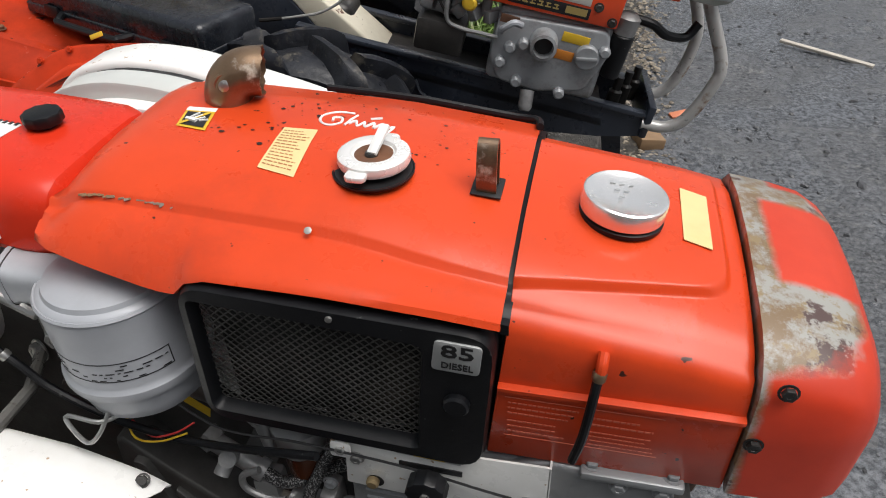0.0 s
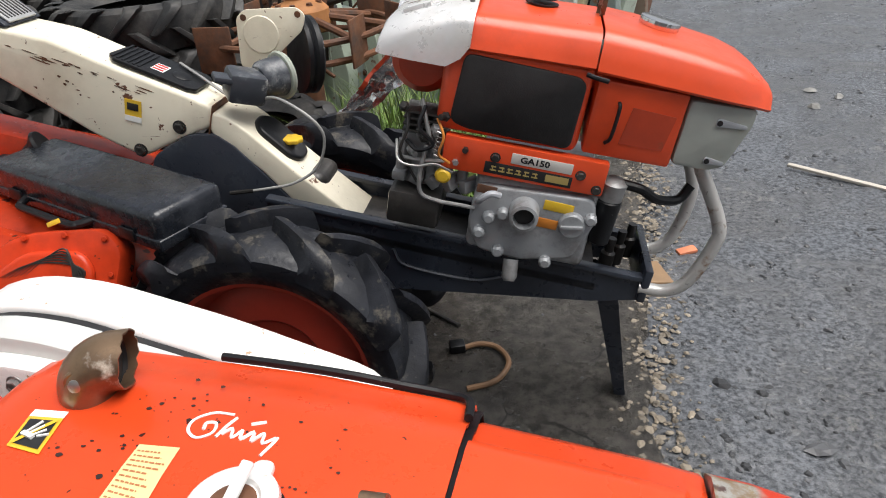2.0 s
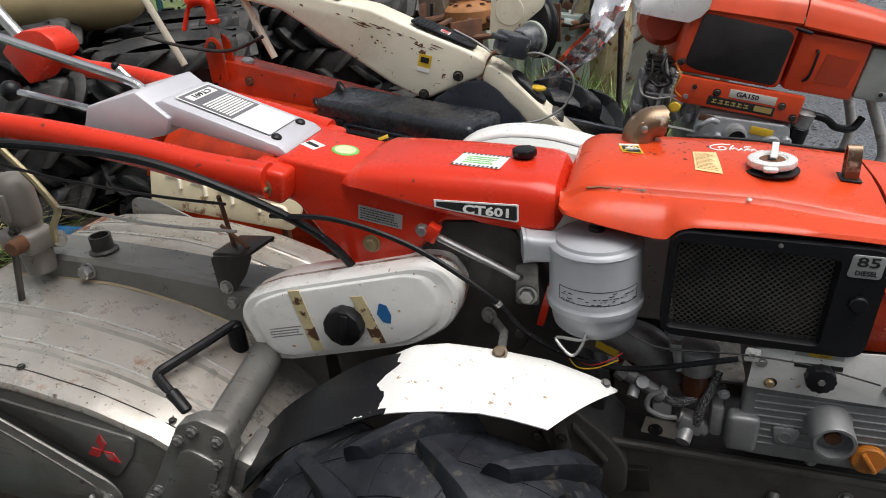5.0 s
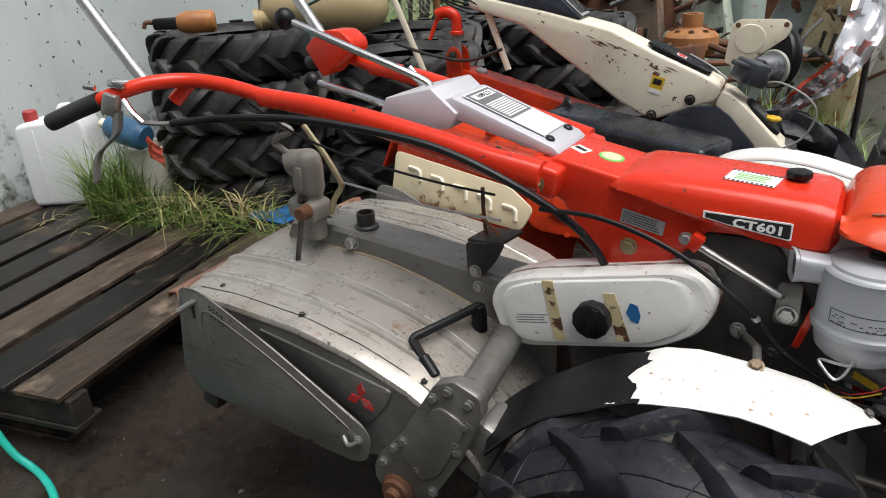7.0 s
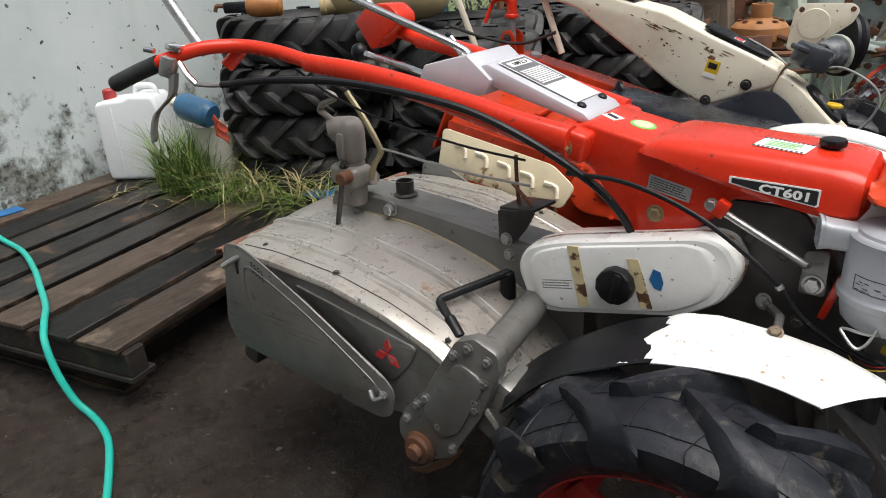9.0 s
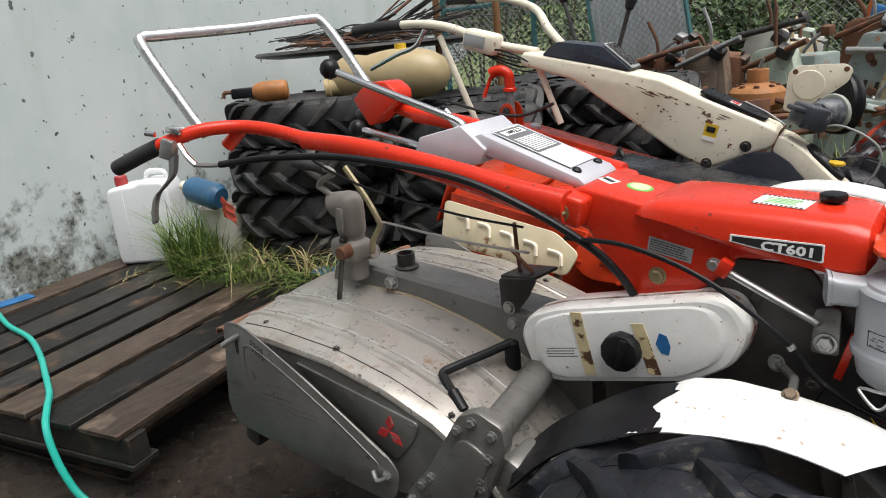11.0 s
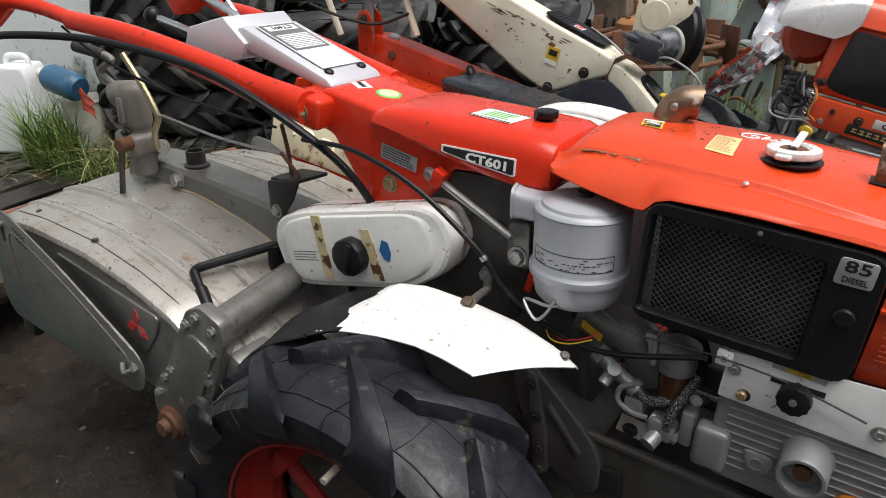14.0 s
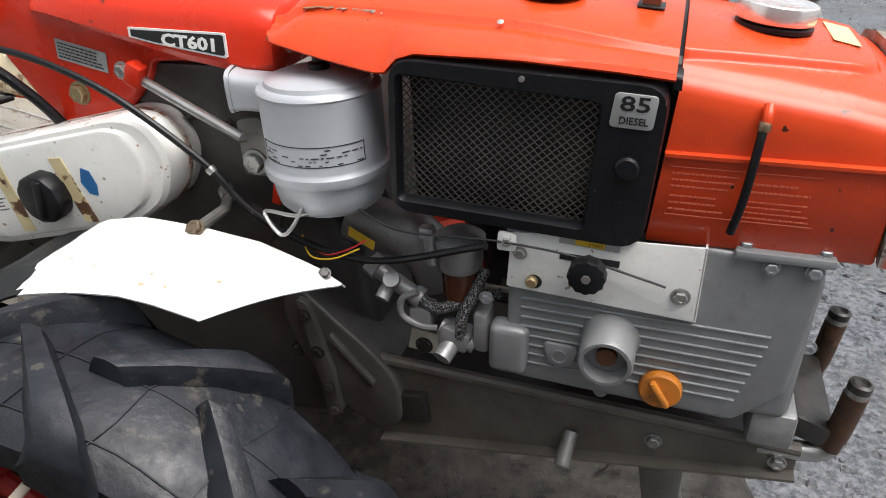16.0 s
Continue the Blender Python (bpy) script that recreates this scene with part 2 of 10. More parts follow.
M_INK_PALE = surface("pale_red_ink", (0.66, 0.15, 0.085), 0.5, vary=0.1, scale=20, bump=0.0)
M_LABEL_WHITE = surface("white_label", (0.8, 0.8, 0.78), 0.45, vary=0.03, scale=20, bump=0.0)
M_LABEL_GREY = surface("grey_label", (0.4, 0.41, 0.41), 0.4, 0.3, vary=0.06, scale=20, bump=0.02)
M_LOGO = surface("faded_red_diamond_paint", (0.55, 0.03, 0.03), 0.5, vary=0.25, scale=25, wear=(0.3, 0.28, 0.26), wear_lo=0.55, wear_hi=0.65, wear_scale=40, bump=0.05)
M_BLUE = surface("blue_plastic", (0.02, 0.13, 0.33), 0.4, vary=0.2, scale=15, bump=0.05)
M_GREEN_LBL = surface("green_ink", (0.16, 0.5, 0.1), 0.5, vary=0.05, scale=20, bump=0.0)
M_CAST_GREY = surface("grey_cast_engine", (0.23, 0.235, 0.24), 0.42, 0.3, vary=0.12, scale=14, dirt=(0.1, 0.09, 0.08), dirt_lo=0.52, dirt_hi=0.85, dirt_scale=10, bump=0.25)
# near-black base holds the shade behind the screen; the dust is dirt
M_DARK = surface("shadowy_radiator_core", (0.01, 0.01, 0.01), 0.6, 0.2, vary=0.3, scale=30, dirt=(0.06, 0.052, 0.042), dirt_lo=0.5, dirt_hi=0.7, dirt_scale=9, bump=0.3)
M_MESH = surface("worn_grey_mesh", (0.135, 0.13, 0.125), 0.35, 0.5, vary=0.3, scale=12, dirt=(0.05, 0.05, 0.05), dirt_lo=0.45, dirt_hi=0.7, dirt_scale=14, bump=0.0)

# ---- building helpers ----
ORIG = {}


def thing(name, base, label, category, group="", m=None):
    """A top-level thing: an Empty at its base. With m, its parts are given in the thing's own frame."""
    e = new(name)
    e.empty_display_size = 0.1
    if m is not None:
        e.matrix_world = m
        ORIG[e] = Vector((0, 0, 0))
    else:
        e.location = base
        ORIG[e] = Vector(base)
    return tagged(e, label, category, group)


def link_mesh(name, bm, material, angle=35):
    me = bpy.data.meshes.new(name)
    bmesh.ops.recalc_face_normals(bm, faces=bm.faces[:])
    bm.to_mesh(me)
    bm.free()
    me.materials.append(material)
    for p in me.polygons:
        p.use_smooth = True
    me.set_sharp_from_angle(angle=radians(angle))
    return new(name, me)


def part(name, bm, material, parent, label="", kind="", angle=35):
    """Links a bmesh as one mesh object under a thing or a part."""
    lo = [min(v.co[i] for v in bm.verts) for i in range(3)]
    hi = [max(v.co[i] for v in bm.verts) for i in range(3)]
    c = Vector([(a + b) / 2 for a, b in zip(lo, hi)])
    bmesh.ops.translate(bm, verts=bm.verts[:], vec=-c)
    ob = link_mesh(name, bm, material, angle)
    ORIG[ob] = c
    ob.parent = parent
    ob.location = c - ORIG[parent]
    return tagged(ob, label, kind=kind)


def solo(name, bm, material, label, category, group="", kind="", angle=35):
    """A top-level thing, or piece of the setting, of a single mesh."""
    lo = [min(v.co[i] for v in bm.verts) for i in range(3)]
    hi = [max(v.co[i] for v in bm.verts) for i in range(3)]
    c = Vector([(lo[0] + hi[0]) / 2, (lo[1] + hi[1]) / 2, lo[2]])
    bmesh.ops.translate(bm, verts=bm.verts[:], vec=-c)
    ob = link_mesh(name, bm, material, angle)
    ORIG[ob] = c
    ob.location = c
    return tagged(ob, label, category, group, kind)


def merge(bm, tmp, m=None):
    if m is not None:
        bmesh.ops.transform(tmp, matrix=m, verts=tmp.verts[:])
    me = bpy.data.meshes.new("tmp")
    tmp.to_mesh(me)
    tmp.free()
    bm.from_mesh(me)
    bpy.data.meshes.remove(me)
    return bm


def BM():
    return bmesh.new()


def bevel(bm, w, seg=2, angle=30):
    if w > 0:
        bm.normal_update()
        edges = [e for e in bm.edges if len(e.link_faces) == 2 and e.calc_face_angle(0) > radians(angle)]
        bmesh.ops.bevel(bm, geom=edges, offset=w, offset_type="OFFSET", segments=seg, profile=0.5, affect="EDGES", clamp_overlap=True)


def box(bm, c, s, rot=(0, 0, 0), bev=0.0, seg=2):
    t = BM()
    bmesh.ops.create_cube(t, size=1.0)
    bmesh.ops.scale(t, vec=s, verts=t.verts[:])
    bevel(t, bev, seg)
    return merge(bm, t, pose(*c, *rot))


def axis_m(p0, d):
    return Matrix.Translation(p0) @ Vector(d).to_track_quat("Z", "Y").to_matrix().to_4x4()


def lathe(bm, profile, origin=(0, 0, 0), d=(0, 0, 1), n=28, scale_xy=(1, 1)):
    """Turns (radius, height) pairs about an axis."""
    t = BM()
    rings = []
    for r, h in profile:
        if r < 1e-5:
            rings.append([t.verts.new((0, 0, h))])
        else:
            rings.append([t.verts.new((r * scale_xy[0] * math.cos(2 * math.pi * k / n), r * scale_xy[1] * math.sin(2 * math.pi * k / n), h)) for k in range(n)])
    for a, b in zip(rings, rings[1:]):
        for k in range(n):
            q = (k + 1) % n
            if len(a) == 1 and len(b) == 1:
                continue
            if len(a) == 1:
                t.faces.new((a[0], b[k], b[q]))
            elif len(b) == 1:
                t.faces.new((a[k], a[q], b[0]))
            else:
                t.faces.new((a[k], a[q], b[q], b[k]))
    return merge(bm, t, axis_m(origin, d))


def cyl(bm, p0, p1, r0, r1=None, n=20, bev=0.0):
    p0, p1 = Vector(p0), Vector(p1)
    h = (p1 - p0).length
    r1 = r0 if r1 is None else r1
    if bev:
        prof = [(0, 0), (r0 - bev, 0), (r0, bev), (r1, h - bev), (r1 - bev, h), (0, h)]
    else:
        prof = [(0, 0), (r0, 0), (r1, h), (0, h)]
    return lathe(bm, prof, p0, p1 - p0, n)


def spline(pts, per=6):
    """A smooth line through the points."""
    p = [Vector(q) for q in pts]
    if len(p) < 3:
        return p
    p = [2 * p[0] - p[1], *p, 2 * p[-1] - p[-2]]
    out = []
    for i in range(1, len(p) - 2):
        for k in range(per):
            t = k / per
            a, b, c, d = p[i - 1:i + 3]
            out.append(0.5 * (2 * b + (c - a) * t + (2 * a - 5 * b + 4 * c - d) * t * t + (3 * b - a - 3 * c + d) * t ** 3))
    return [*out, p[-2]]


def tube(bm, pts, r, n=10, per=6, smooth=True, radii=None):
    line = spline(pts, per) if smooth else [Vector(q) for q in pts]
    up = None
    rings = []
    for i, q in enumerate(line):
        d = (line[min(i + 1, len(line) - 1)] - line[max(i - 1, 0)]).normalized()
        if up is None:
            up = d.orthogonal().normalized()
        up = (up - d * up.dot(d)).normalized()
        side = d.cross(up)
        rr = r if radii is None else radii[0] + (radii[1] - radii[0]) * i / (len(line) - 1)
        rings.append([bm.verts.new(q + rr * (up * math.cos(2 * math.pi * k / n) + side * math.sin(2 * math.pi * k / n))) for k in range(n)])
    for a, b in zip(rings, rings[1:]):
        for k in range(n):
            bm.faces.new((a[k], a[(k + 1) % n], b[(k + 1) % n], b[k]))
    bm.faces.new(rings[0][::-1])
    bm.faces.new(rings[-1])
    return bm


def prism(bm, poly, axis, a, b, bev=0.0, seg=2, m=None):
    """Extrudes a polygon (two coordinates, in the order of the other two axes) along an axis from a to b."""
    t = BM()

    def at(u, v, w):
        return {"x": (w, u, v), "y": (u, w, v), "z": (u, v, w)}[axis]
    va = [t.verts.new(at(u, v, a)) for u, v in poly]
    vb = [t.verts.new(at(u, v, b)) for u, v in poly]
    k = len(poly)
    t.faces.new(va)
    t.faces.new(vb[::-1])
    for i in range(k):
        t.faces.new((va[i], vb[i], vb[(i + 1) % k], va[(i + 1) % k]))
    bmesh.ops.recalc_face_normals(t, faces=t.faces[:])
    bevel(t, bev, seg)
    return merge(bm, t, m)


def loft(bm, rows, thick=0.0, close=False):
    """A sheet through rows of points; thick gives it a back."""
    t = BM()
    vs = [[t.verts.new(p) for p in row] for row in rows]
    for a, b in zip(vs, vs[1:]):
        k = len(a)
        for i in range(k if close else k - 1):
            t.faces.new((a[i], a[(i + 1) % k], b[(i + 1) % k], b[i]))
    if thick:
        bmesh.ops.recalc_face_normals(t, faces=t.faces[:])
        bmesh.ops.solidify(t, geom=t.faces[:], thickness=thick)
    return merge(bm, t)


def rounded(poly, r, k=4):
    """A polygon with its corners rounded."""
    out = []
    n = len(poly)
    for i in range(n):
        a, b, c = Vector(poly[i - 1]), Vector(poly[i]), Vector(poly[(i + 1) % n])
        u, v = (a - b), (c - b)
        q = min(r, u.length * 0.45, v.length * 0.45)
        p0, p2 = b + u.normalized() * q, b + v.normalized() * q
        for j in range(k + 1):
            s = j / k
            out.append(tuple((1 - s) ** 2 * p0 + 2 * s * (1 - s) * b + s * s * p2))
    return out


def lettering(body, size, m, extrude=0.0006, bold=0.0, sx=1.0):
    """A bmesh with the words in Blender's own font, centred, on the pose m."""
    cu = bpy.data.curves.new("words", "FONT")
    cu.body, cu.size, cu.extrude, cu.offset = body, size, extrude, bold
    cu.align_x, cu.align_y = "CENTER", "CENTER"
    cu.resolution_u = 2
    ob = bpy.data.objects.new("words", cu)
    me = bpy.data.meshes.new_from_object(ob)
    bm = BM()
    bm.from_mesh(me)
    bpy.data.objects.remove(ob)
    bpy.data.curves.remove(cu)
    bpy.data.meshes.remove(me)
    bmesh.ops.transform(bm, matrix=m @ Matrix.Diagonal((sx, 1, 1, 1)), verts=bm.verts[:])
    return bm


def quad(bm, a, b, c, d, lift, thick=0.0007):
    """A thin plate on four corners, raised by lift along their normal."""
    p = [Vector(q) for q in (a, b, c, d)]
    nrm = (p[1] - p[0]).cross(p[3] - p[0]).normalized()
    t = BM()
    top = [t.verts.new(q + nrm * (lift + thick)) for q in p]
    bot = [t.verts.new(q + nrm * lift) for q in p]
    t.faces.new(top)
    t.faces.new(bot[::-1])
    for i in range(4):
        t.faces.new((bot[i], bot[(i + 1) % 4], top[(i + 1) % 4], top[i]))
    return merge(bm, t)


def bars(bm, a, b, d, rows, lift, fill=0.5, ragged=0.25, seed=1, breaks=0, margin=0.08):
    """Rows of bars for small print on the plate with corner a, along b-a, rows along d-a."""
    rnd = random.Random(seed)
    a, b, d = Vector(a), Vector(b), Vector(d)
    u, v = b - a, d - a
    for i in range(rows):
        y0 = margin + (1 - 2 * margin) * (i + 0.5 - fill / 2) / rows
        y1 = margin + (1 - 2 * margin) * (i + 0.5 + fill / 2) / rows
        x, end = margin * 0.6, 1 - margin * 0.6 - ragged * rnd.random()
        while x < end:
            w = (0.03 + 0.05 * rnd.random()) if breaks else end - x
            w = min(w, end - x)
            quad(bm, a + u * x + v * y0, a + u * (x + w) + v * y0, a + u * (x + w) + v * y1, a + u * x + v * y1, lift, 0.0004)
            x += w + 0.012 + 0.012 * rnd.random()
    return bm


BOLT_MESH = {}


def bolt(parent, p, d, r=0.008, material=None, h=0.7, name="bolt"):
    """A hexagon bolt with its washer, at p, standing out along d."""
    material = material or M_STEEL
    key = (material.name, h)
    if key not in BOLT_MESH:
        bm = lathe(BM(), [(1.35, 0), (1.35, 0.14), (1.0, 0.16)], n=14)
        lathe(bm, [(1.0, 0.14), (1.0, 0.14 + h * 0.85), (0.86, 0.14 + h), (0.45, 0.14 + h), (0.42, 0.14 + h * 0.9), (0, 0.14 + h * 0.9)], n=6)
        ob = link_mesh("bolt", bm, material, 30)
        BOLT_MESH[key] = ob.data
        bpy.data.objects.remove(ob)
    ob = new(name, BOLT_MESH[key])
    ob.parent = parent
    ob.matrix_basis = Matrix.Translation(Vector(p) - ORIG[parent]) @ Vector(d).to_track_quat("Z", "Y").to_matrix().to_4x4() @ Matrix.Diagonal((r, r, r, 1))
    return ob


def tyre_data(R, r, W, lugs, h, material, seed=0, lean=0.55):
    """A tractor tyre about the y axis: mesh data of the carcass with bead and shoulders, and (angle, mesh data) of its slanting lugs."""
    rnd = random.Random(seed + 7)
    hw = W / 2
    Rb = R - h
    prof = [(r - 0.006, -hw * 0.62), (r + 0.012, -hw * 0.78), (r + (Rb - r) * 0.45, -hw * 0.98), (r + (Rb - r) * 0.75, -hw * 0.97), (Rb - 0.014, -hw * 0.82), (Rb - 0.002, -hw * 0.45),
            (Rb, 0), (Rb - 0.002, hw * 0.45), (Rb - 0.014, hw * 0.82), (r + (Rb - r) * 0.75, hw * 0.97), (r + (Rb - r) * 0.45, hw * 0.98), (r + 0.012, hw * 0.78), (r - 0.006, hw * 0.62)]
    ob = link_mesh("tyre", lathe(BM(), prof, d=(0, 1, 0), n=64), material, 38)
    carcass = ob.data
    bpy.data.objects.remove(ob)
    kinds = {}
    for side in (-1, 1):
        for v in range(3):
            bm = BM()
            rows = []
            jit = 0.9 + 0.2 * rnd.random()
            for u, ru in ((-0.08, 1.0), (0.25, 1.003), (0.6, 0.998), (0.86, 0.985), (1.0, 0.955), (1.07, 0.9), (1.04, 0.83)):
                y = side * u * hw
                a = lean * min(u, 0.97) * 0.85 + 0.05 * max(0, u - 0.97)
                ww = (0.019 + 0.014 * u) * jit / R
                base = Rb * (1 if u < 0.7 else 0.96) - 0.012
                top = R * ru - 0.003 * rnd.random()
                if u > 0.98:
                    base = min(base, top - 0.02)
                rows.append([(rad * math.sin(a + da), y, rad * math.cos(a + da)) for da, rad in (
                    (-ww * 1.45, base), (-ww * 1.0, base + (top - base) * 0.7), (-ww * 0.72, top - 0.002), (0, top), (ww * 0.72, top - 0.002), (ww * 1.0, base + (top - base) * 0.7), (ww * 1.45, base))])
            loft(bm, rows)
            t = BM()
            for row in (rows[0], rows[-1]):
                t.faces.new([t.verts.new(p) for p in row])
            merge(bm, t)
            bmesh.ops.remove_doubles(bm, verts=bm.verts[:], dist=1e-5)
            ob = link_mesh("lug", bm, material, 38)
            kinds[side, v] = ob.data
            bpy.data.objects.remove(ob)
    ring = [(2 * math.pi * (i + (0.5 if side > 0 else 0)) / lugs + 0.02 * (rnd.random() - 0.5), kinds[side, int(rnd.random() * 3)]) for side in (-1, 1) for i in range(lugs)]
    return carcass, ring


def mould_lines(R, r, W, lugs, h, seed=0):
    """Thin raised mould lines on a carcass about the y axis, between the lugs."""
    rnd = random.Random(seed)
    hw, Rb = W / 2, R - h
    prof = [(-0.98, r + (Rb - r) * 0.45), (-0.97, r + (Rb - r) * 0.75), (-0.82, Rb - 0.014), (-0.45, Rb - 0.002), (0, Rb), (0.45, Rb - 0.002), (0.82, Rb - 0.014), (0.97, r + (Rb - r) * 0.75)]
    bm = BM()
    for k in range(lugs * 2):
        a0 = 2 * math.pi * (k + 0.3) / (lugs * 2) + 0.03 * rnd.random()
        pts = []
        for i, (u, rad) in enumerate(prof):
            a = a0 + 0.05 * u + 0.012 * math.sin(2.4 * i + k)
            pts.append((rad * math.sin(a), u * hw, rad * math.cos(a)))
        tube(bm, pts, 0.0011, 4, 2)
    for u, rad in ((-0.7, Rb - 0.009), (0.02, Rb)):
        tube(bm, [((rad + 0.0002) * math.sin(2 * math.pi * k / 90), u * hw + 0.0015 * math.sin(k * 1.3), (rad + 0.0002) * math.cos(2 * math.pi * k / 90)) for k in range(91)], 0.0011, 4, smooth=False)
    return bm


def add_lugs(tyre, ring):
    for angle, data in ring:
        ob = new("lug", data)
        ob.parent = tyre
        ob.matrix_basis = Matrix.Rotation(angle, 4, "Y")


def put(bm, m):
    bmesh.ops.transform(bm, matrix=m, verts=bm.verts[:])
    return bm

# ---- walking tractor nearest to the camera: engine along x, near side towards -y ----
GROUND = -0.04


def interp(x, table):
    if x <= table[0][0]:
        return table[0][1]
    for (a, u), (b, v) in zip(table, table[1:]):
        if x <= b:
            return u + (v - u) * (x - a) / (b - a)
    return table[-1][1]


def hood_z(x):
    return interp(x, [(-0.47, 0.952), (-0.43, 0.957), (-0.2, 0.946), (-0.05, 0.927), (0.1, 0.903), (0.146, 0.892)])


TRACTOR = thing("walking_tractor", (-0.6, 0.55, GROUND), "orange-red two-wheel walking tractor with grey diesel engine and silver tiller", "tractor")
NEAR = (0, -1, 0)
UP = (0, 0, 1)

# hood
TOP_DROP = [(0.43, 0.021), (0.445, 0.0165), (0.475, 0.0078), (0.51, 0.0025), (0.55, 0.0), (0.63, 0.001)]


def lerp(a, b, u):
    return a + (b - a) * u


rows = []
for x in (-0.482, -0.48, -0.474, -0.465, -0.455, -0.44, -0.42, -0.39, -0.36, -0.345, -0.335, -0.328, -0.321, -0.314, -0.305, -0.295, -0.28, -0.25, -0.22, -0.19, -0.16, -0.13, -0.1, -0.075, -0.053, -0.05):
    z = hood_z(x)
    drop = interp(x, [(-0.482, 0.045), (-0.478, 0.024), (-0.47, 0.011), (-0.455, 0.003), (-0.44, 0.0)])
    ny = interp(x, [(-0.482, 0.43), (-0.474, 0.413), (-0.455, 0.403), (-0.42, 0.397), (-0.36, 0.39), (-0.3, 0.386), (-0.05, 0.386)])
    lip = interp(x, [(-0.482, 0.907), (-0.455, 0.905), (-0.39, 0.893), (-0.34, 0.885), (-0.328, 0.886), (-0.314, 0.9), (-0.295, 0.906), (-0.2, 0.905), (-0.1, 0.898), (-0.05, 0.893)])
    cr = interp(x, [(-0.48, 0.45), (-0.22, 0.444), (-0.17, 0.441), (-0.11, 0.432), (-0.05, 0.428)])
    z -= drop
    c0 = max(lip + 0.013, z - 0.0235)
    rows.append([(x, ny + 0.001, lip - 0.001), (x, ny - 0.003, lip + 0.002), (x, ny + 0.0005, lip + 0.007), (x, lerp(ny, cr, 0.22), lerp(lip, c0, 0.5)), (x, lerp(ny, cr, 0.5), lerp(lip, c0, 0.8)), (x, cr - 0.011, c0 - 0.0022), (x, cr - 0.0045, c0 - 0.0016), (x, cr - 0.0022, c0 - 0.0006), (x, cr + 0.0008, max(c0 + 0.0042, z - 0.0178)), (x, cr + 0.004, max(c0 + 0.0056, z - 0.0157)),
                 (x, 0.475, z - 0.0078), (x, 0.51, z - 0.0025), (x, 0.55, z), (x, 0.63, z - 0.001), (x, 0.662, z - 0.006), (x, 0.668, z - 0.011), (x, 0.692, z - 0.016), (x, 0.704, z - 0.022), (x, 0.708, 0.85)])
hood = part("hood", loft(BM(), rows, 0.003), M_RED, TRACTOR, "orange-red sheet metal engine hood with scratches", angle=50)
# dark seal strip along the far edge
part("edge_seal", tube(BM(), [(x, 0.708, hood_z(x) - 0.019) for x in (-0.3, -0.24, -0.18, -0.12, -0.08)] + [(-0.056, 0.7, hood_z(-0.056) - 0.014), (-0.05, 0.67, hood_z(-0.05) - 0.006)], 0.0042, 8), M_BLACK, hood, "black rubber edge strip")
part("seam_strip", loft(BM(), [[(-0.0515, p[1] + (0.006 if p[1] < 0.4 else 0), p[2] - 0.006) for p in [(0, 0.386, 0.89)] + rows[-1][2:]], [(-0.044, p[1] + (0.006 if p[1] < 0.4 else 0), p[2] - 0.007) for p in [(0, 0.386, 0.89)] + rows[-1][2:]]], 0.002), M_BLACK, hood, "dark seam between hood and tank")

# stickers on the hood


def on_hood(x, y, lift=0.0):
    z = hood_z(x)
    return (x, y, z - interp(y, TOP_DROP) + lift)


def decal(q, lift, n=6, thick=0.0005):
    """A thin sheet on four corners of the plan, laid on the hood."""
    a, b, c, d = (Vector(p) for p in q)
    t = BM()
    grid = []
    for j in range(n + 1):
        p, r = a.lerp(d, j / n), b.lerp(c, j / n)
        grid.append([t.verts.new(on_hood(*p.lerp(r, i / n), lift + thick)) for i in range(n + 1)])
    for u, v in zip(grid, grid[1:]):
        for i in range(n):
            t.faces.new((u[i], u[i + 1], v[i + 1], v[i]))
    return t


def decal_bars(q, rows, lift, seed, fill=0.3):
    """Short bars of small print in rows across the sheet."""
    rnd = random.Random(seed)
    a, b, c, d = (Vector(p) for p in q)
    t = BM()
    for j in range(rows):
        v0, v1 = (j + 0.5 - fill / 2) / rows, (j + 0.5 + fill / 2) / rows
        v0, v1 = 0.06 + 0.88 * v0, 0.06 + 0.88 * v1
        x, end = 0.07, 0.93 - 0.3 * rnd.random()
        while x < end:
            w = min(0.05 + 0.09 * rnd.random(), end - x)
            t.faces.new([t.verts.new(on_hood(*a.lerp(b, p).lerp(d.lerp(c, p), v), lift)) for p, v in ((x, v0), (x + w, v0), (x + w, v1), (x, v1))])
            x += w + 0.03
    return t


st = [(-0.289, 0.503), (-0.251, 0.496), (-0.257, 0.577), (-0.291, 0.574)]
st = [(x - 0.003, y - 0.002) for x, y in st]
stk = part("sticker", decal(st, 0.0005), M_YELLOW, hood, "yellow caution sticker with small print")
part("small_print", decal_bars(st, 13, 0.0014, 3), M_INK_RED, stk)
wq = [(-0.3985, 0.5495), (-0.366, 0.5465), (-0.3745, 0.5855), (-0.4055, 0.5825)]


def inset(q, k):
    c = sum((Vector(p) for p in q), Vector((0, 0))) / 4
    return [tuple(c + (Vector(p) - c) * k) for p in q]


wst = part("sticker", decal(wq, 0.0005), M_YCAP, hood, "yellow and black warning sticker")
wi = inset(wq, 0.8)
part("warning_field", decal(wi, 0.0011), M_INK, wst)
lo, hi = Vector(wi[0]), Vector(wi[2])
off = Vector((0.0016, -0.0012))
part("warning_stripe", decal([lo + off, hi + off, hi - off, lo - off], 0.0019), M_YCAP, wst)
bm = BM()
cw_ = (lo + hi) / 2
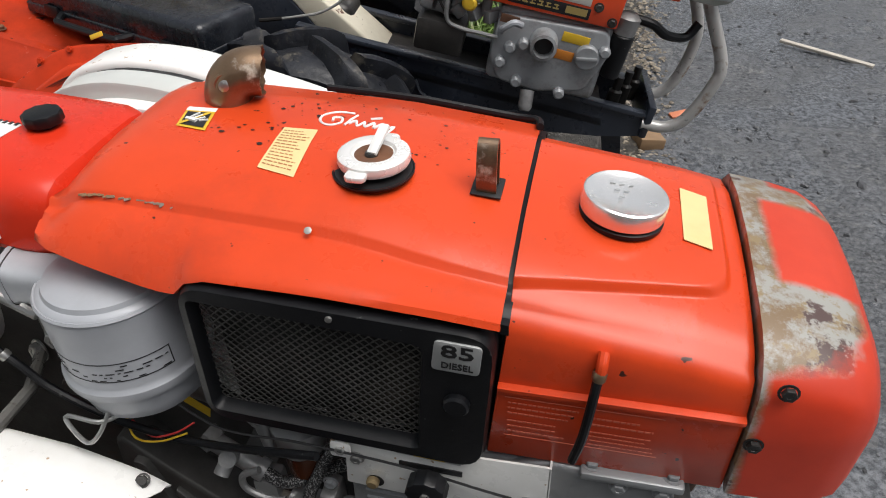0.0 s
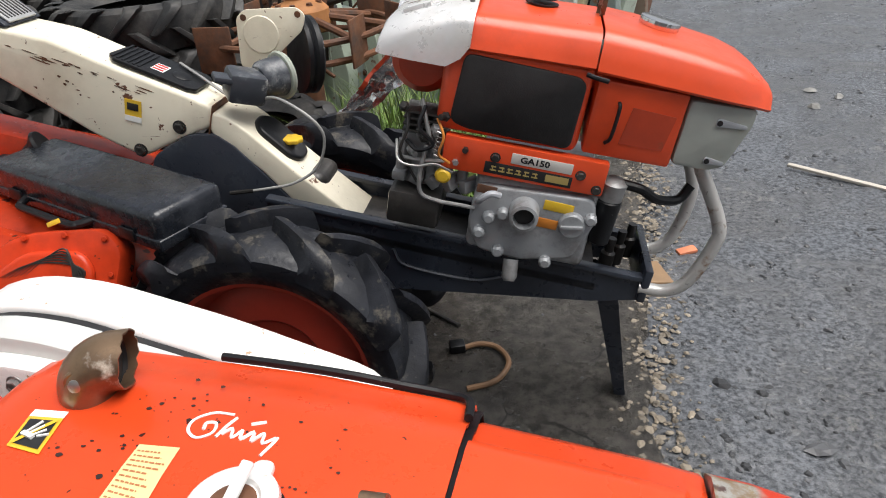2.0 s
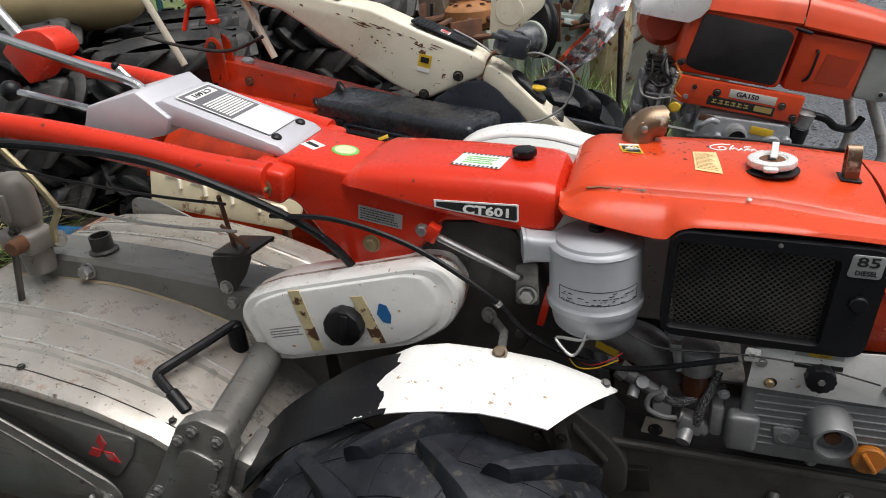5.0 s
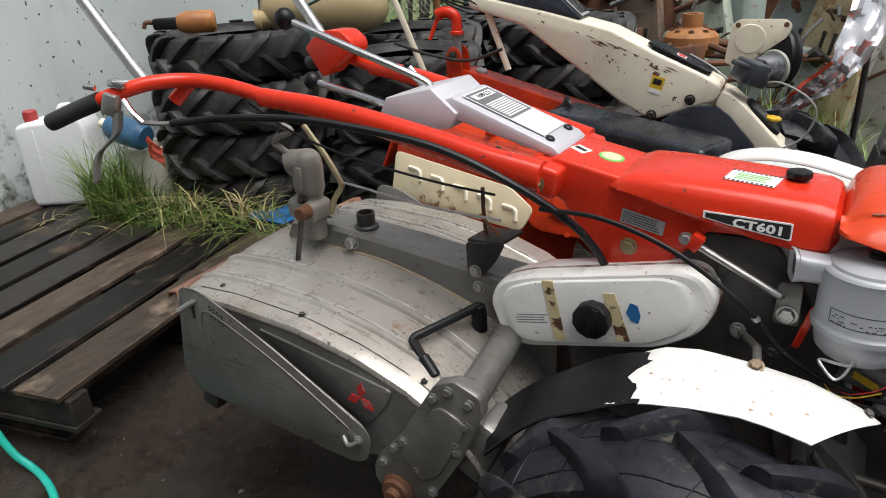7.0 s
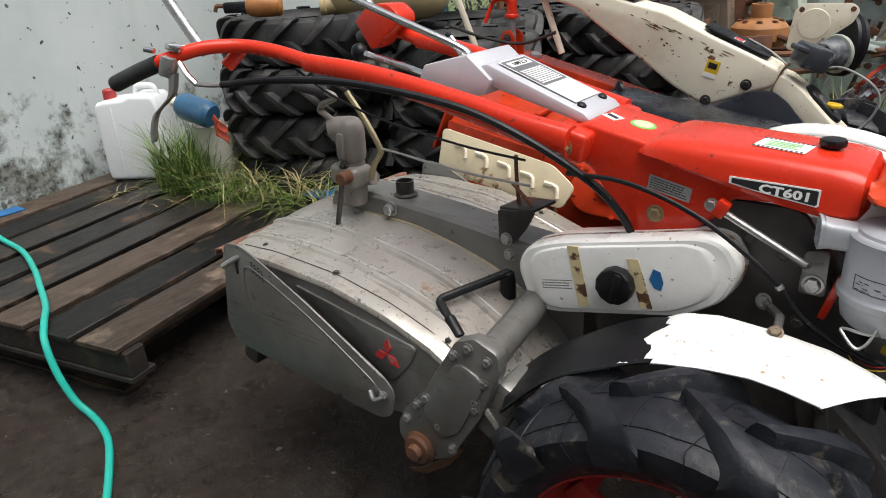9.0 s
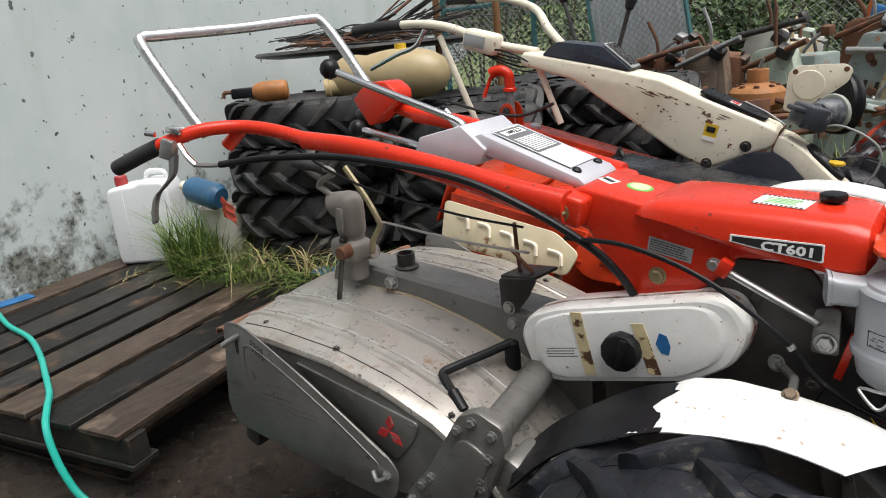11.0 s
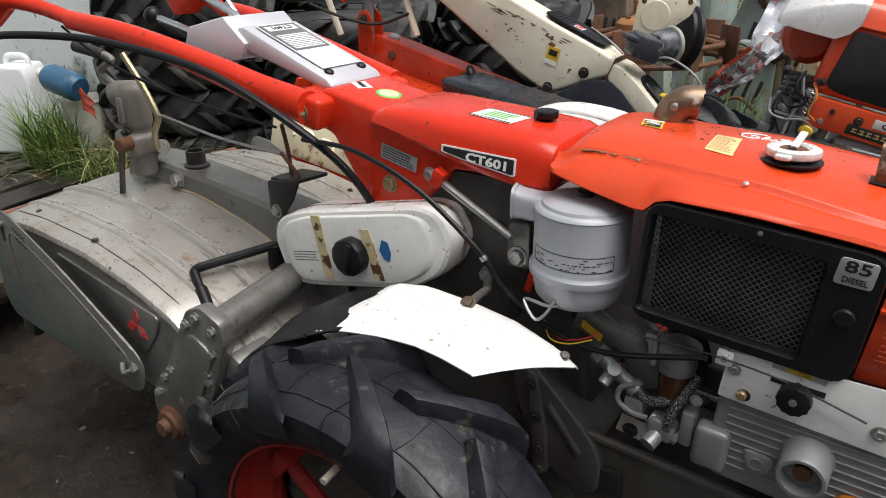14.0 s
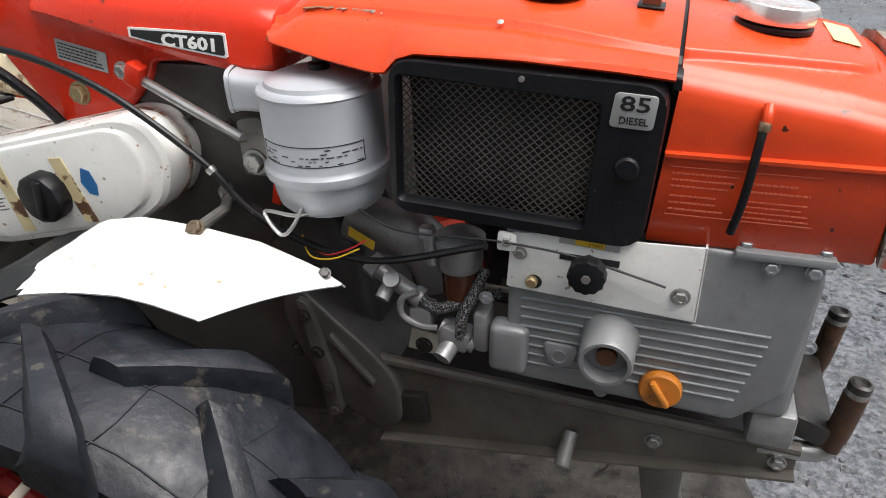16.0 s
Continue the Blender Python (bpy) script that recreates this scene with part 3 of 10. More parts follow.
for k in range(4):
    a = cw_ + Vector((-0.006 + 0.004 * k, -0.002 - 0.001 * k))
    b = cw_ + Vector((-0.001 + 0.005 * k, 0.011 - 0.004 * k))
    tube(bm, [on_hood(*a, 0.002), on_hood(*b, 0.002)], 0.0012, 4, smooth=False)
tube(bm, [on_hood(*(cw_ + Vector((-0.008, -0.004))), 0.002), on_hood(*(cw_ + Vector((0.004, -0.007))), 0.002)], 0.0028, 4, smooth=False)
part("pictogram_bars", bm, M_LABEL_WHITE, wst)
part("sticker_header", decal([wq[3], wq[2], (wq[2][0] - 0.001, wq[2][1] + 0.008), (wq[3][0] - 0.001, wq[3][1] + 0.008)], 0.0005), M_LABEL_WHITE, wst)
# hand-painted white strokes
bm = BM()
for line in ([(-0.209, 0.61), (-0.226, 0.609), (-0.239, 0.598), (-0.238, 0.585), (-0.227, 0.578), (-0.217, 0.586), (-0.219, 0.597), (-0.227, 0.596), (-0.226, 0.588)],
             [(-0.205, 0.607), (-0.209, 0.596), (-0.212, 0.582)], [(-0.209, 0.586), (-0.203, 0.594), (-0.199, 0.584), (-0.194, 0.594)],
             [(-0.194, 0.594), (-0.191, 0.584), (-0.184, 0.594), (-0.182, 0.583)], [(-0.19, 0.602), (-0.179, 0.607)],
             [(-0.182, 0.583), (-0.175, 0.594), (-0.172, 0.583), (-0.163, 0.592), (-0.168, 0.57)]):
    tube(bm, [on_hood(-0.226 + 1.0 * (x + 0.199), 0.601 + 0.95 * (y - 0.592), 0.0004) for x, y in line], 0.0015, 5, 4)
part("painted_script", bm, M_LABEL_WHITE, hood, "hand-painted white script strokes")
# dent mark on the crease
part("bare_spot", lathe(BM(), [(0.0, 0.0006), (0.0028, 0.0005), (0.0036, 0)], (-0.222, 0.4395, hood_z(-0.222) - 0.0185), (0, -0.6, 1), 10), M_PEELED, hood)

# radiator filler and cap
cx, cy, cz = -0.187, 0.525, 0.938
part("filler_hole", lathe(BM(), [(0.0375, -0.001), (0.038, 0.0012), (0.0365, 0.0014), (0.034, -0.0006)], (cx, cy - 0.004, hood_z(cx) - 0.001), UP, 32), M_BLACK, hood, "dark opening round the filler neck")
part("filler_well", lathe(BM(), [(0.0358, 0.0013), (0.0, 0.0013)], (cx, cy - 0.004, hood_z(cx) - 0.001), UP, 32), M_INK, hood)
cap = part("radiator_cap", lathe(BM(), [(0.026, 0.0), (0.0325, 0.001), (0.034, 0.005), (0.033, 0.010), (0.029, 0.012), (0.021, 0.0115), (0.019, 0.009), (0.012, 0.008), (0.0, 0.008)], (cx, cy, cz + 0.011), (0, 0, 1), 36),
           surface("worn_white_cap_metal", (0.84, 0.83, 0.81), 0.27, 0.25, vary=0.06, wear=(0.3, 0.19, 0.09), wear_lo=0.63, wear_hi=0.7, wear_scale=55, bump=0.05), TRACTOR, "white-silver pressed metal radiator cap, rusty in the middle")
for sx, sy in ((-0.006, -0.031), (0.006, 0.031)):
    bm = prism(BM(), rounded([(cx + sx - 0.011, cy + sy - 0.012), (cx + sx + 0.011, cy + sy - 0.012), (cx + sx + 0.008, cy + sy + 0.012), (cx + sx - 0.008, cy + sy + 0.012)], 0.008), "z", cz + 0.013, cz + 0.019, 0.002)
    part("cap_ear", bm, cap.data.materials[0], cap)
part("cap_neck", lathe(BM(), [(0.024, -0.013), (0.024, 0.0), (0.0, 0.0)], (cx, cy, cz + 0.0125), UP, 24), M_GREASE, cap, "dark filler neck")
part("rust_ring", lathe(BM(), [(0.0185, 0.0), (0.0155, 0.0016), (0.009, 0.001), (0.0, 0.001)], (cx, cy, cz + 0.0195), UP, 24), M_RUSTY, cap, "rusty ring in the cap")
part("cap_rivet", lathe(BM(), [(0.0062, 0.0), (0.0055, 0.003), (0.0, 0.0036)], (cx - 0.001, cy - 0.004, cz + 0.0205), UP, 14), M_GREASE, cap)
part("cap_lever", box(BM(), (cx + 0.003, cy + 0.008, cz + 0.03), (0.0095, 0.034, 0.005), (24, 0, -10), 0.0015), M_LABEL_WHITE, cap, "white pressure lever")

# hook through a slot
part("hook_slot", box(BM(), (-0.083, 0.529, hood_z(-0.083)), (0.028, 0.034, 0.0018), (0, 6, 0), 0.0008), M_INK, hood, "dark slot")
hk = [(-0.083, 0.538, 0.925), (-0.083, 0.540, 0.965), (-0.083, 0.532, 0.979), (-0.083, 0.522, 0.974), (-0.083, 0.517, 0.955), (-0.083, 0.517, 0.928)]
part("lifting_hook", loft(BM(), [[p + Vector((-0.009, 0, 0)), p + Vector((0.009, 0, 0))] for p in spline(hk, 5)], 0.004), M_ELBOW, TRACTOR, "brown steel lifting hook")

# dark oil specks, a smudge and chipped paint on the crease
def fleck(bm, x, y, r, rnd, lift=0.0006):
    n = 7
    q = [(x + r * (0.6 + 0.7 * rnd.random()) * math.cos(2 * math.pi * k / n), y + r * (0.5 + 0.6 * rnd.random()) * math.sin(2 * math.pi * k / n)) for k in range(n)]
    bm.faces.new([bm.verts.new(on_hood(u, v, lift)) for u, v in q])


rnd = random.Random(21)
bm = BM()
for k in range(64):
    x, y = -0.3 + rnd.gauss(0, 0.036), 0.592 + rnd.gauss(0, 0.034)
    if x > -0.295 and 0.49 < y < 0.59 or y > 0.655 or (x + 0.372) ** 2 + (y - 0.615) ** 2 < 0.0014:
        continue
    fleck(bm, x, y, 0.0008 + 0.0026 * rnd.random() ** 3, rnd)
for k in range(22):
    fleck(bm, -0.17 + 0.05 * rnd.gauss(0, 1), 0.575 + 0.03 * rnd.gauss(0, 1), 0.0006 + 0.0016 * rnd.random() ** 2, rnd)
part("oil_specks", bm, surface("dark_oil_specks", (0.035, 0.012, 0.008), 0.5, vary=0.3, bump=0.0), hood, "dark oil specks", kind="stuff")
bm = BM()
for k in range(26):
    x = -0.445 + 0.1 * rnd.random() ** 1.5
    tube(bm, [(x, 0.4485 - 0.003 * rnd.random(), hood_z(x) - 0.0198 - 0.002 * rnd.random()), (x + 0.003 + 0.005 * rnd.random(), 0.4485, hood_z(x) - 0.0198)], 0.0007 + 0.0008 * rnd.random(), 5, smooth=False)
part("crease_chips", bm, M_PEELED, hood, "chipped paint along the crease", kind="stuff")

# exhaust elbow
bm = BM()
turn = Vector((0.94, 0.34, 0)).normalized()
s1 = Vector((-0.34, 0.94, 0)).normalized()
pivot = Vector((-0.352, 0.634, 0.952))
base = pivot - turn * 0.028
ring = [[base + Vector((0, 0, -0.01)) - turn * 0.0255 * math.cos(2 * math.pi * j / 28) + s1 * 0.028 * math.sin(2 * math.pi * j / 28) for j in range(28)]]
for k in range(10):
    a = radians(96 * k / 9)
    out = -turn * math.cos(a) + Vector((0, 0, math.sin(a)))
    ring.append([pivot + out * (0.028 + 0.0255 * math.cos(2 * math.pi * j / 28)) + s1 * 0.028 * math.sin(2 * math.pi * j / 28) for j in range(28)])
# torn, uneven mouth
ring.append([p + turn * (0.009 + 0.005 * noise.noise((j * 0.9, 3.1, 0.2))) for j, p in enumerate(ring[-1])])
loft(bm, ring, 0.0016, close=True)
elbow = part("exhaust_elbow", bm, M_ELBOW, TRACTOR, "heat-stained brown exhaust elbow", angle=60)
part("soot_bore", lathe(BM(), [(0.0, 0.0), (0.024, 0.0), (0.0245, 0.004)], sum((Vector(p) for p in ring[9]), Vector()) / 28, turn, 24), M_INK, elbow, "sooty black mouth")
part("elbow_collar", lathe(BM(), [(0.0285, 0), (0.0305, 0.0005), (0.03, 0.002), (0.027, 0.002)], base + Vector((0, 0, -0.006)), UP, 28), M_RUSTY, elbow)
part("elbow_stud", lathe(BM(), [(0.0066, 0), (0.0066, 0.003), (0.0045, 0.004), (0.0, 0.005)], (-0.3675, 0.6035, 0.976), (0.34, -0.94, 0.1), 14), M_STEEL, elbow)
part("stud_seat", lathe(BM(), [(0.0125, -0.006), (0.0125, -0.001), (0.011, 0.0008), (0.008, 0.0)], (-0.3675, 0.6045, 0.976), (0.34, -0.94, 0.1), 18), M_ELBOW, elbow)

# fuel tank
TANK_LOW = [(0.412, 0.026), (0.42, 0.019), (0.43, 0.0145), (0.445, 0.0105), (0.46, 0.0075), (0.475, 0.005), (0.51, 0.001), (0.55, 0.0), (0.63, 0.002), (0.645, 0.006), (0.685, 0.018)]


def tank_z(x, y):
    """The tank's top with its raised panel, rounded at the front corners."""
    near = lerp(0.428, 0.462, min(1, max(0, (x + 0.046) / 0.15)))
    dx, dy, dr = x - 0.098, near + 0.03 - y, 0.03
    dist = dr - math.hypot(max(dx, 0), max(dy, 0)) if dx > 0 or dy > 0 else dr
    dist = min(dist, 0.652 - y)
    s = min(1, max(0, (dist + 0.003) / 0.0065))
    s = s * s * (3 - 2 * s)
    return hood_z(x) - interp(y, TANK_LOW) - 0.0075 * (1 - s)


def tank_columns(x):
    """Places across the tank that follow the near edge of its raised panel."""
    near = lerp(0.428, 0.462, min(1, max(0, (x + 0.046) / 0.15)))
    return [lerp(0.412, near - 0.006, k / 5) for k in range(5)] + [near + 0.001 * k for k in (-6, -4, -3, -2, -1, 0, 1, 2, 3, 4, 6, 9, 13, 18, 24, 30)] + [0.505, 0.525, 0.55, 0.6, 0.635, 0.645, 0.652, 0.66, 0.685]


rows = []
for x in [-0.046, -0.0455] + [-0.04 + 0.006 * k for k in range(22)] + [0.094 + 0.0015 * k for k in range(29)] + [0.14, 0.144, 0.1452]:
    z = hood_z(x)
    i = 0.0012 if x in (-0.046, 0.1452) else 0.0
    k = 1.0 if x < -0.03 else 0.0
    side = [(0.402 + i, 0.724 + i), (0.395 + i, 0.73), (0.394 + i, 0.80), (0.394 + i, 0.8195), (0.3885 + i, 0.821), (0.3885 + i, 0.8245), (0.395 + i, 0.8255), (0.396 + i, z - 0.062), (0.399 + i, z - 0.047), (0.4045 + i, z - 0.0355)]
    rows.append([(x - k * 0.014 * max(0, min(1, (0.885 - w) / 0.155)), v, w) for v, w in side] + [(x, y, tank_z(x, y) - i) for y in tank_columns(x)] + [(x, 0.703 - i, z - 0.04), (x, 0.706 - i, 0.84), (x, 0.706 - i, 0.727 + i)])
bm = BM()
loft(bm, rows, 0.0)
for row in (rows[0], rows[-1]):
    t = BM()
    t.faces.new([t.verts.new(p) for p in row])
    merge(bm, t)
tank = part("fuel_tank", bm, M_RED, TRACTOR, "orange-red fuel tank with raised panel", angle=60)
fx, fy = 0.036, 0.531
fz = hood_z(fx)
# the neck's black colour stands in for the cap's shadow
part("tank_neck", lathe(BM(), [(0.0375, -0.001), (0.0375, 0.003), (0.034, 0.005), (0.033, 0.012)], (fx, fy, fz), (0.12, 0, 1), 32), M_BLACK, tank, "neck ring in black for the shade under the cap")
fcap = part("fuel_cap", lathe(BM(), [(0.033, 0.0), (0.0372, 0.0005), (0.0377, 0.002), (0.0377, 0.0145), (0.037, 0.0168), (0.0353, 0.0178), (0.0333, 0.0174), (0.032, 0.0166), (0.0, 0.0166)], (fx, fy, fz + 0.006), (0.12, 0, 1), 44), M_CAP, TRACTOR, "shiny metal fuel filler cap")
bm = BM()
for k in range(3):
    c = Vector((fx - 0.002, fy + 0.012 - 0.011 * k, fz + 0.0237))
    for j in range(3 - k):
        box(bm, c + Vector((0.004 * k - 0.008 + 0.008 * j, 0, 0.001 - 0.0009 * j)), (0.0045, 0.0016, 0.0004), (0, 6.8, 20 * j))
part("worn_print", bm, M_LABEL_GREY, fcap)
ys = [(0.09, 0.514), (0.1145, 0.51), (0.1155, 0.594), (0.0905, 0.598)]
ys = [(x, y, hood_z(x) - 0.0012) for x, y in ys]
part("sticker", quad(BM(), *ys, 0.0012), M_YELLOW, tank, "faded yellow caution sticker")
# printed text block on the tank's side
bm = BM()
for (x0, x1, z0, z1, n, s) in ((-0.043, 0.018, 0.7875, 0.808, 3, 11), (-0.043, 0.018, 0.763, 0.785, 3, 12), (0.022, 0.085, 0.7875, 0.804, 2, 13), (0.022, 0.085, 0.762, 0.785, 4, 14)):
    bars(bm, (x0, 0.3932, z0), (x1, 0.3932, z0), (x0, 0.3932, z1), n, 0.0004, 0.24, 0.3, s, 1, 0.02)
for z in (0.7605, 0.8105):
    quad(bm, (-0.045, 0.3932, z), (0.086, 0.3932, z), (0.086, 0.3932, z + 0.0008), (-0.045, 0.3932, z + 0.0008), 0.0004, 0.0004)
part("printed_text", bm, M_INK_PALE, tank, "pale lines of small print")
part("spill_hose", tube(BM(), [(0.0285, 0.3905, 0.858), (0.027, 0.384, 0.845), (0.024, 0.379, 0.81), (0.021, 0.38, 0.78), (0.0165, 0.383, 0.752)], 0.0042, 10), M_BLACK, tank, "black rubber spill hose")
part("hose_stub", tube(BM(), [(0.0305, 0.398, 0.873), (0.0298, 0.39, 0.866), (0.029, 0.387, 0.856)], 0.0047, 10), M_RED, tank)
part("hose_clip", lathe(BM(), [(0.005, 0), (0.006, 0.002), (0.006, 0.007), (0.005, 0.009)], (0.029, 0.389, 0.861), (-0.1, -0.3, -1), 14), M_ELBOW, tank)

# front cover, paint peeled to the metal
m, nt, b = nodes_of("peeling_orange_red_paint")
geo = nt.nodes.new("ShaderNodeNewGeometry")
sep = nt.nodes.new("ShaderNodeSeparateXYZ")
nt.links.new(geo.outputs["Position"], sep.inputs[0])
edge = noise_of(nt, 22, 8, 0.65)


def band(src, lo, hi, soft=0.004, ragged=0.018):
    """1 between lo and hi, with a ragged edge."""
    ad = nt.nodes.new("ShaderNodeMath")
    ad.operation = "MULTIPLY_ADD"
    nt.links.new(edge, ad.inputs[0])
    ad.inputs[1].default_value = ragged * 2
    off = nt.nodes.new("ShaderNodeMath")
    off.operation = "SUBTRACT"
    nt.links.new(src, off.inputs[0])
    off.inputs[1].default_value = ragged
    nt.links.new(off.outputs[0], ad.inputs[2])
    a, c = nt.nodes.new("ShaderNodeMapRange"), nt.nodes.new("ShaderNodeMapRange")
    nt.links.new(ad.outputs[0], a.inputs["Value"])
    nt.links.new(ad.outputs[0], c.inputs["Value"])
    a.inputs["From Min"].default_value, a.inputs["From Max"].default_value = lo - soft, lo + soft
    c.inputs["From Min"].default_value, c.inputs["From Max"].default_value = hi + soft, hi - soft
    return times(a.outputs[0], c.outputs[0])


def times(a, c, op="MULTIPLY"):
    p = nt.nodes.new("ShaderNodeMath")
    p.operation = op
    nt.links.new(a, p.inputs[0])
    nt.links.new(c, p.inputs[1])
    return p.outputs[0]


patch = times(band(sep.outputs[0], 0.168, 0.5, ragged=0.005), band(sep.outputs[1], 0.493, 0.615, ragged=0.006))
low = times(band(sep.outputs[2], 0.0, 0.868, ragged=0.012), band(sep.outputs[0], 0.153, 0.5, ragged=0.007))
far = times(band(sep.outputs[1], 0.655, 0.9), band(sep.outputs[0], 0.185, 0.5))
mask = times(times(patch, low, "MAXIMUM"), far, "MAXIMUM")
bare = mix(nt, ramp(nt, noise_of(nt, 20, 10, 0.75), 0.46, 0.56), (0.33, 0.325, 0.3), (0.2, 0.13, 0.07))
bare = mix(nt, ramp(nt, noise_of(nt, 55, 8, 0.7), 0.54, 0.6), bare, (0.26, 0.19, 0.1))
bare = mix(nt, ramp(nt, noise_of(nt, 17, 8, 0.7), 0.56, 0.59), bare, (0.085, 0.05, 0.045))
red = mix(nt, ramp(nt, noise_of(nt, 9, 6, 0.6), 0.35, 0.8), (0.64, 0.05, 0.016), (0.48, 0.03, 0.01))
nt.links.new(mix(nt, mask, bare, red), b.inputs["Base Color"])
b.inputs["Roughness"].default_value = 0.38
bp = nt.nodes.new("ShaderNodeBump")
bp.inputs["Strength"].default_value, bp.inputs["Distance"].default_value = 0.35, 0.0012
nt.links.new(mask, bp.inputs["Height"])
nt.links.new(bp.outputs[0], b.inputs["Normal"])
M_FRONT = m
rows = []
for x, i in ((0.1485, 0.03), (0.1475, 0.004), (0.1482, 0.0), (0.185, 0.001), (0.216, 0.004), (0.236, 0.012), (0.248, 0.026), (0.254, 0.05)):
    z = hood_z(min(x, 0.146)) + 0.001 - i - 0.12 * max(0, x - 0.146)
    rows.append([(x, 0.393 + i, 0.727 + i * 0.5), (x, 0.39 + i, 0.80), (x, 0.392 + i, min(0.85 - i * 0.5, z - 0.04)), (x, 0.399 + i, z - 0.028), (x, 0.414 + i, z - 0.016), (x, 0.432 + 0.8 * i, z - 0.009), (x, 0.46 + 0.5 * i, z - 0.004), (x, 0.55, z + 0.002), (x, 0.62 - 0.3 * i, z), (x, 0.672 - i, z - 0.01), (x, 0.7 - i, z - 0.035), (x, 0.706 - i, 0.84 - i), (x, 0.706 - i, 0.735 + i * 0.5)])
bm = BM()
loft(bm, rows)
t = BM()
t.faces.new([t.verts.new(p) for p in rows[-1]])
merge(bm, t)
front = part("front_cover", bm, M_FRONT, TRACTOR, "front cover with orange-red paint peeled to rusty bare metal", angle=40)
bolt(front, (0.166, 0.392, 0.862), (0, -1, 0.15), 0.006, M_GREASE)
bolt(front, (0.155, 0.39, 0.80), (0, -1, 0), 0.006, M_GREASE)

# radiator screen
bm = BM()
outer = rounded([(-0.331, 0.738), (-0.062, 0.723), (-0.0505, 0.89), (-0.322, 0.905)], 0.026, 5)
inner = rounded([(-0.318, 0.754), (-0.122, 0.743), (-0.113, 0.871), (-0.311, 0.887)], 0.008, 5)
t = BM()
rings = []
for poly, y in ((outer, 0.408), (outer, 0.386), ([(0.985 * (u + 0.19) - 0.19, 0.985 * (v - 0.812) + 0.812) for u, v in outer], 0.378), ([(1.03 * (u + 0.21) - 0.21, 1.05 * (v - 0.812) + 0.812) for u, v in inner], 0.377), (inner, 0.384), (inner, 0.392)):
    rings.append([t.verts.new((u, y, v)) for u, v in poly])
for a, c in zip(rings, rings[1:]):
    for i in range(len(a)):
        t.faces.new((a[i], a[(i + 1) % len(a)], c[(i + 1) % len(a)], c[i]))
merge(bm, t)
scr = part("screen_frame", bm, M_BLACK, TRACTOR, "black plastic radiator screen frame")
bm = BM()
nx, nz = 22, 31
for j in range(nz + 1):
    for i in range(nx * 2):
        u0, u1 = i / (nx * 2), (i + 1) / (nx * 2)
        pts = []
        for u, k in ((u0, i), (u1, i + 1)):
            v = (j + (0.46 if (k + j) % 2 else -0.46)) / nz
            v = min(1, max(0, v))
            x = -0.318 + 0.197 * u + 0.007 * v
            z = 0.753 - 0.011 * u + 0.133 * v
            pts.append((x, z))
        (xa, za), (xb, zb) = pts
        w = 0.00075
        quad(bm, (xa, 0.3915, za - w), (xb, 0.3915, zb - w), (xb, 0.3915, zb + w), (xa, 0.3915, za + w), 0.0, 0.0009)
part("expanded_mesh", bm, M_MESH, scr, "dark expanded metal mesh", kind="stuff")
part("side_panel", box(BM(), (-0.07, 0.422, 0.81), (0.06, 0.012, 0.17)), M_BLACK, TRACTOR, "black side panel beside the screen")
# core coloured as if in shade behind the mesh
part("radiator_core", box(BM(), (-0.2, 0.47, 0.81), (0.22, 0.13, 0.145), bev=0.004), M_DARK, TRACTOR, "dusty radiator core, coloured near black for the shade behind the mesh")
bdg = part("badge", prism(BM(), rounded([(-0.104, 0.8515), (-0.0645, 0.8495), (-0.0615, 0.8815), (-0.1, 0.884)], 0.005), "y", 0.3755, 0.378, 0.0006), M_LABEL_GREY, scr, "silver badge with engine numbers")
part("lettering", lettering("85", 0.0195, pose(-0.0812, 0.3752, 0.873, 90, 3, 0), 0.0004, 0.0003, 1.45), M_INK, bdg)
part("lettering", lettering("DIESEL", 0.0098, pose(-0.0822, 0.3752, 0.8575, 90, 3, 0), 0.0004, 0.0001, 0.92), M_INK, bdg)
part("screen_knob", lathe(BM(), [(0.0115, 0), (0.0115, 0.005), (0.0095, 0.007), (0.0, 0.0072)], (-0.0835, 0.3775, 0.812), NEAR, 20), M_BLACK, scr)
part("clip_pin", lathe(BM(), [(0.003, 0), (0.003, 0.002), (0, 0.003)], (-0.186, 0.377, 0.891), NEAR, 10), M_STEEL, scr)

# engine block
part("engine_block", box(BM(), (-0.03, 0.54, 0.62), (0.285, 0.29, 0.2), bev=0.014, seg=3), M_CAST_GREY, TRACTOR, "grey cast diesel engine block")
bm = BM()
prism(bm, rounded([(-0.205, 0.535), (-0.19, 0.522), (0.055, 0.512), (0.068, 0.525), (0.102, 0.56), (0.112, 0.70), (0.105, 0.722), (-0.005, 0.728), (-0.2, 0.655)], 0.012), "y", 0.392, 0.42, 0.006, 3)
gear = part("gear_case", bm, M_CAST_GREY, TRACTOR, "grey gear case with raised ribs")
bm = BM()
for k in range(8):
    z = 0.640 - 0.0128 * k
    x1 = 0.078 - 0.0035 * k
    if k == 0:
        x1 = 0.075
    box(bm, ((-0.185 + x1) / 2, 0.3915, z - 0.004), (x1 + 0.185, 0.004, 0.0026), (0, 1.2, 0), 0.001)
part("rib", bm, M_SILVER, gear, "raised casting ribs", kind="stuff")
part("raised_letters", lettering("START", 0.016, pose(-0.042, 0.3915, 0.6455, 90, 2, 0), 0.0012, 0.0002, 1.1), M_CAST_GREY, gear)
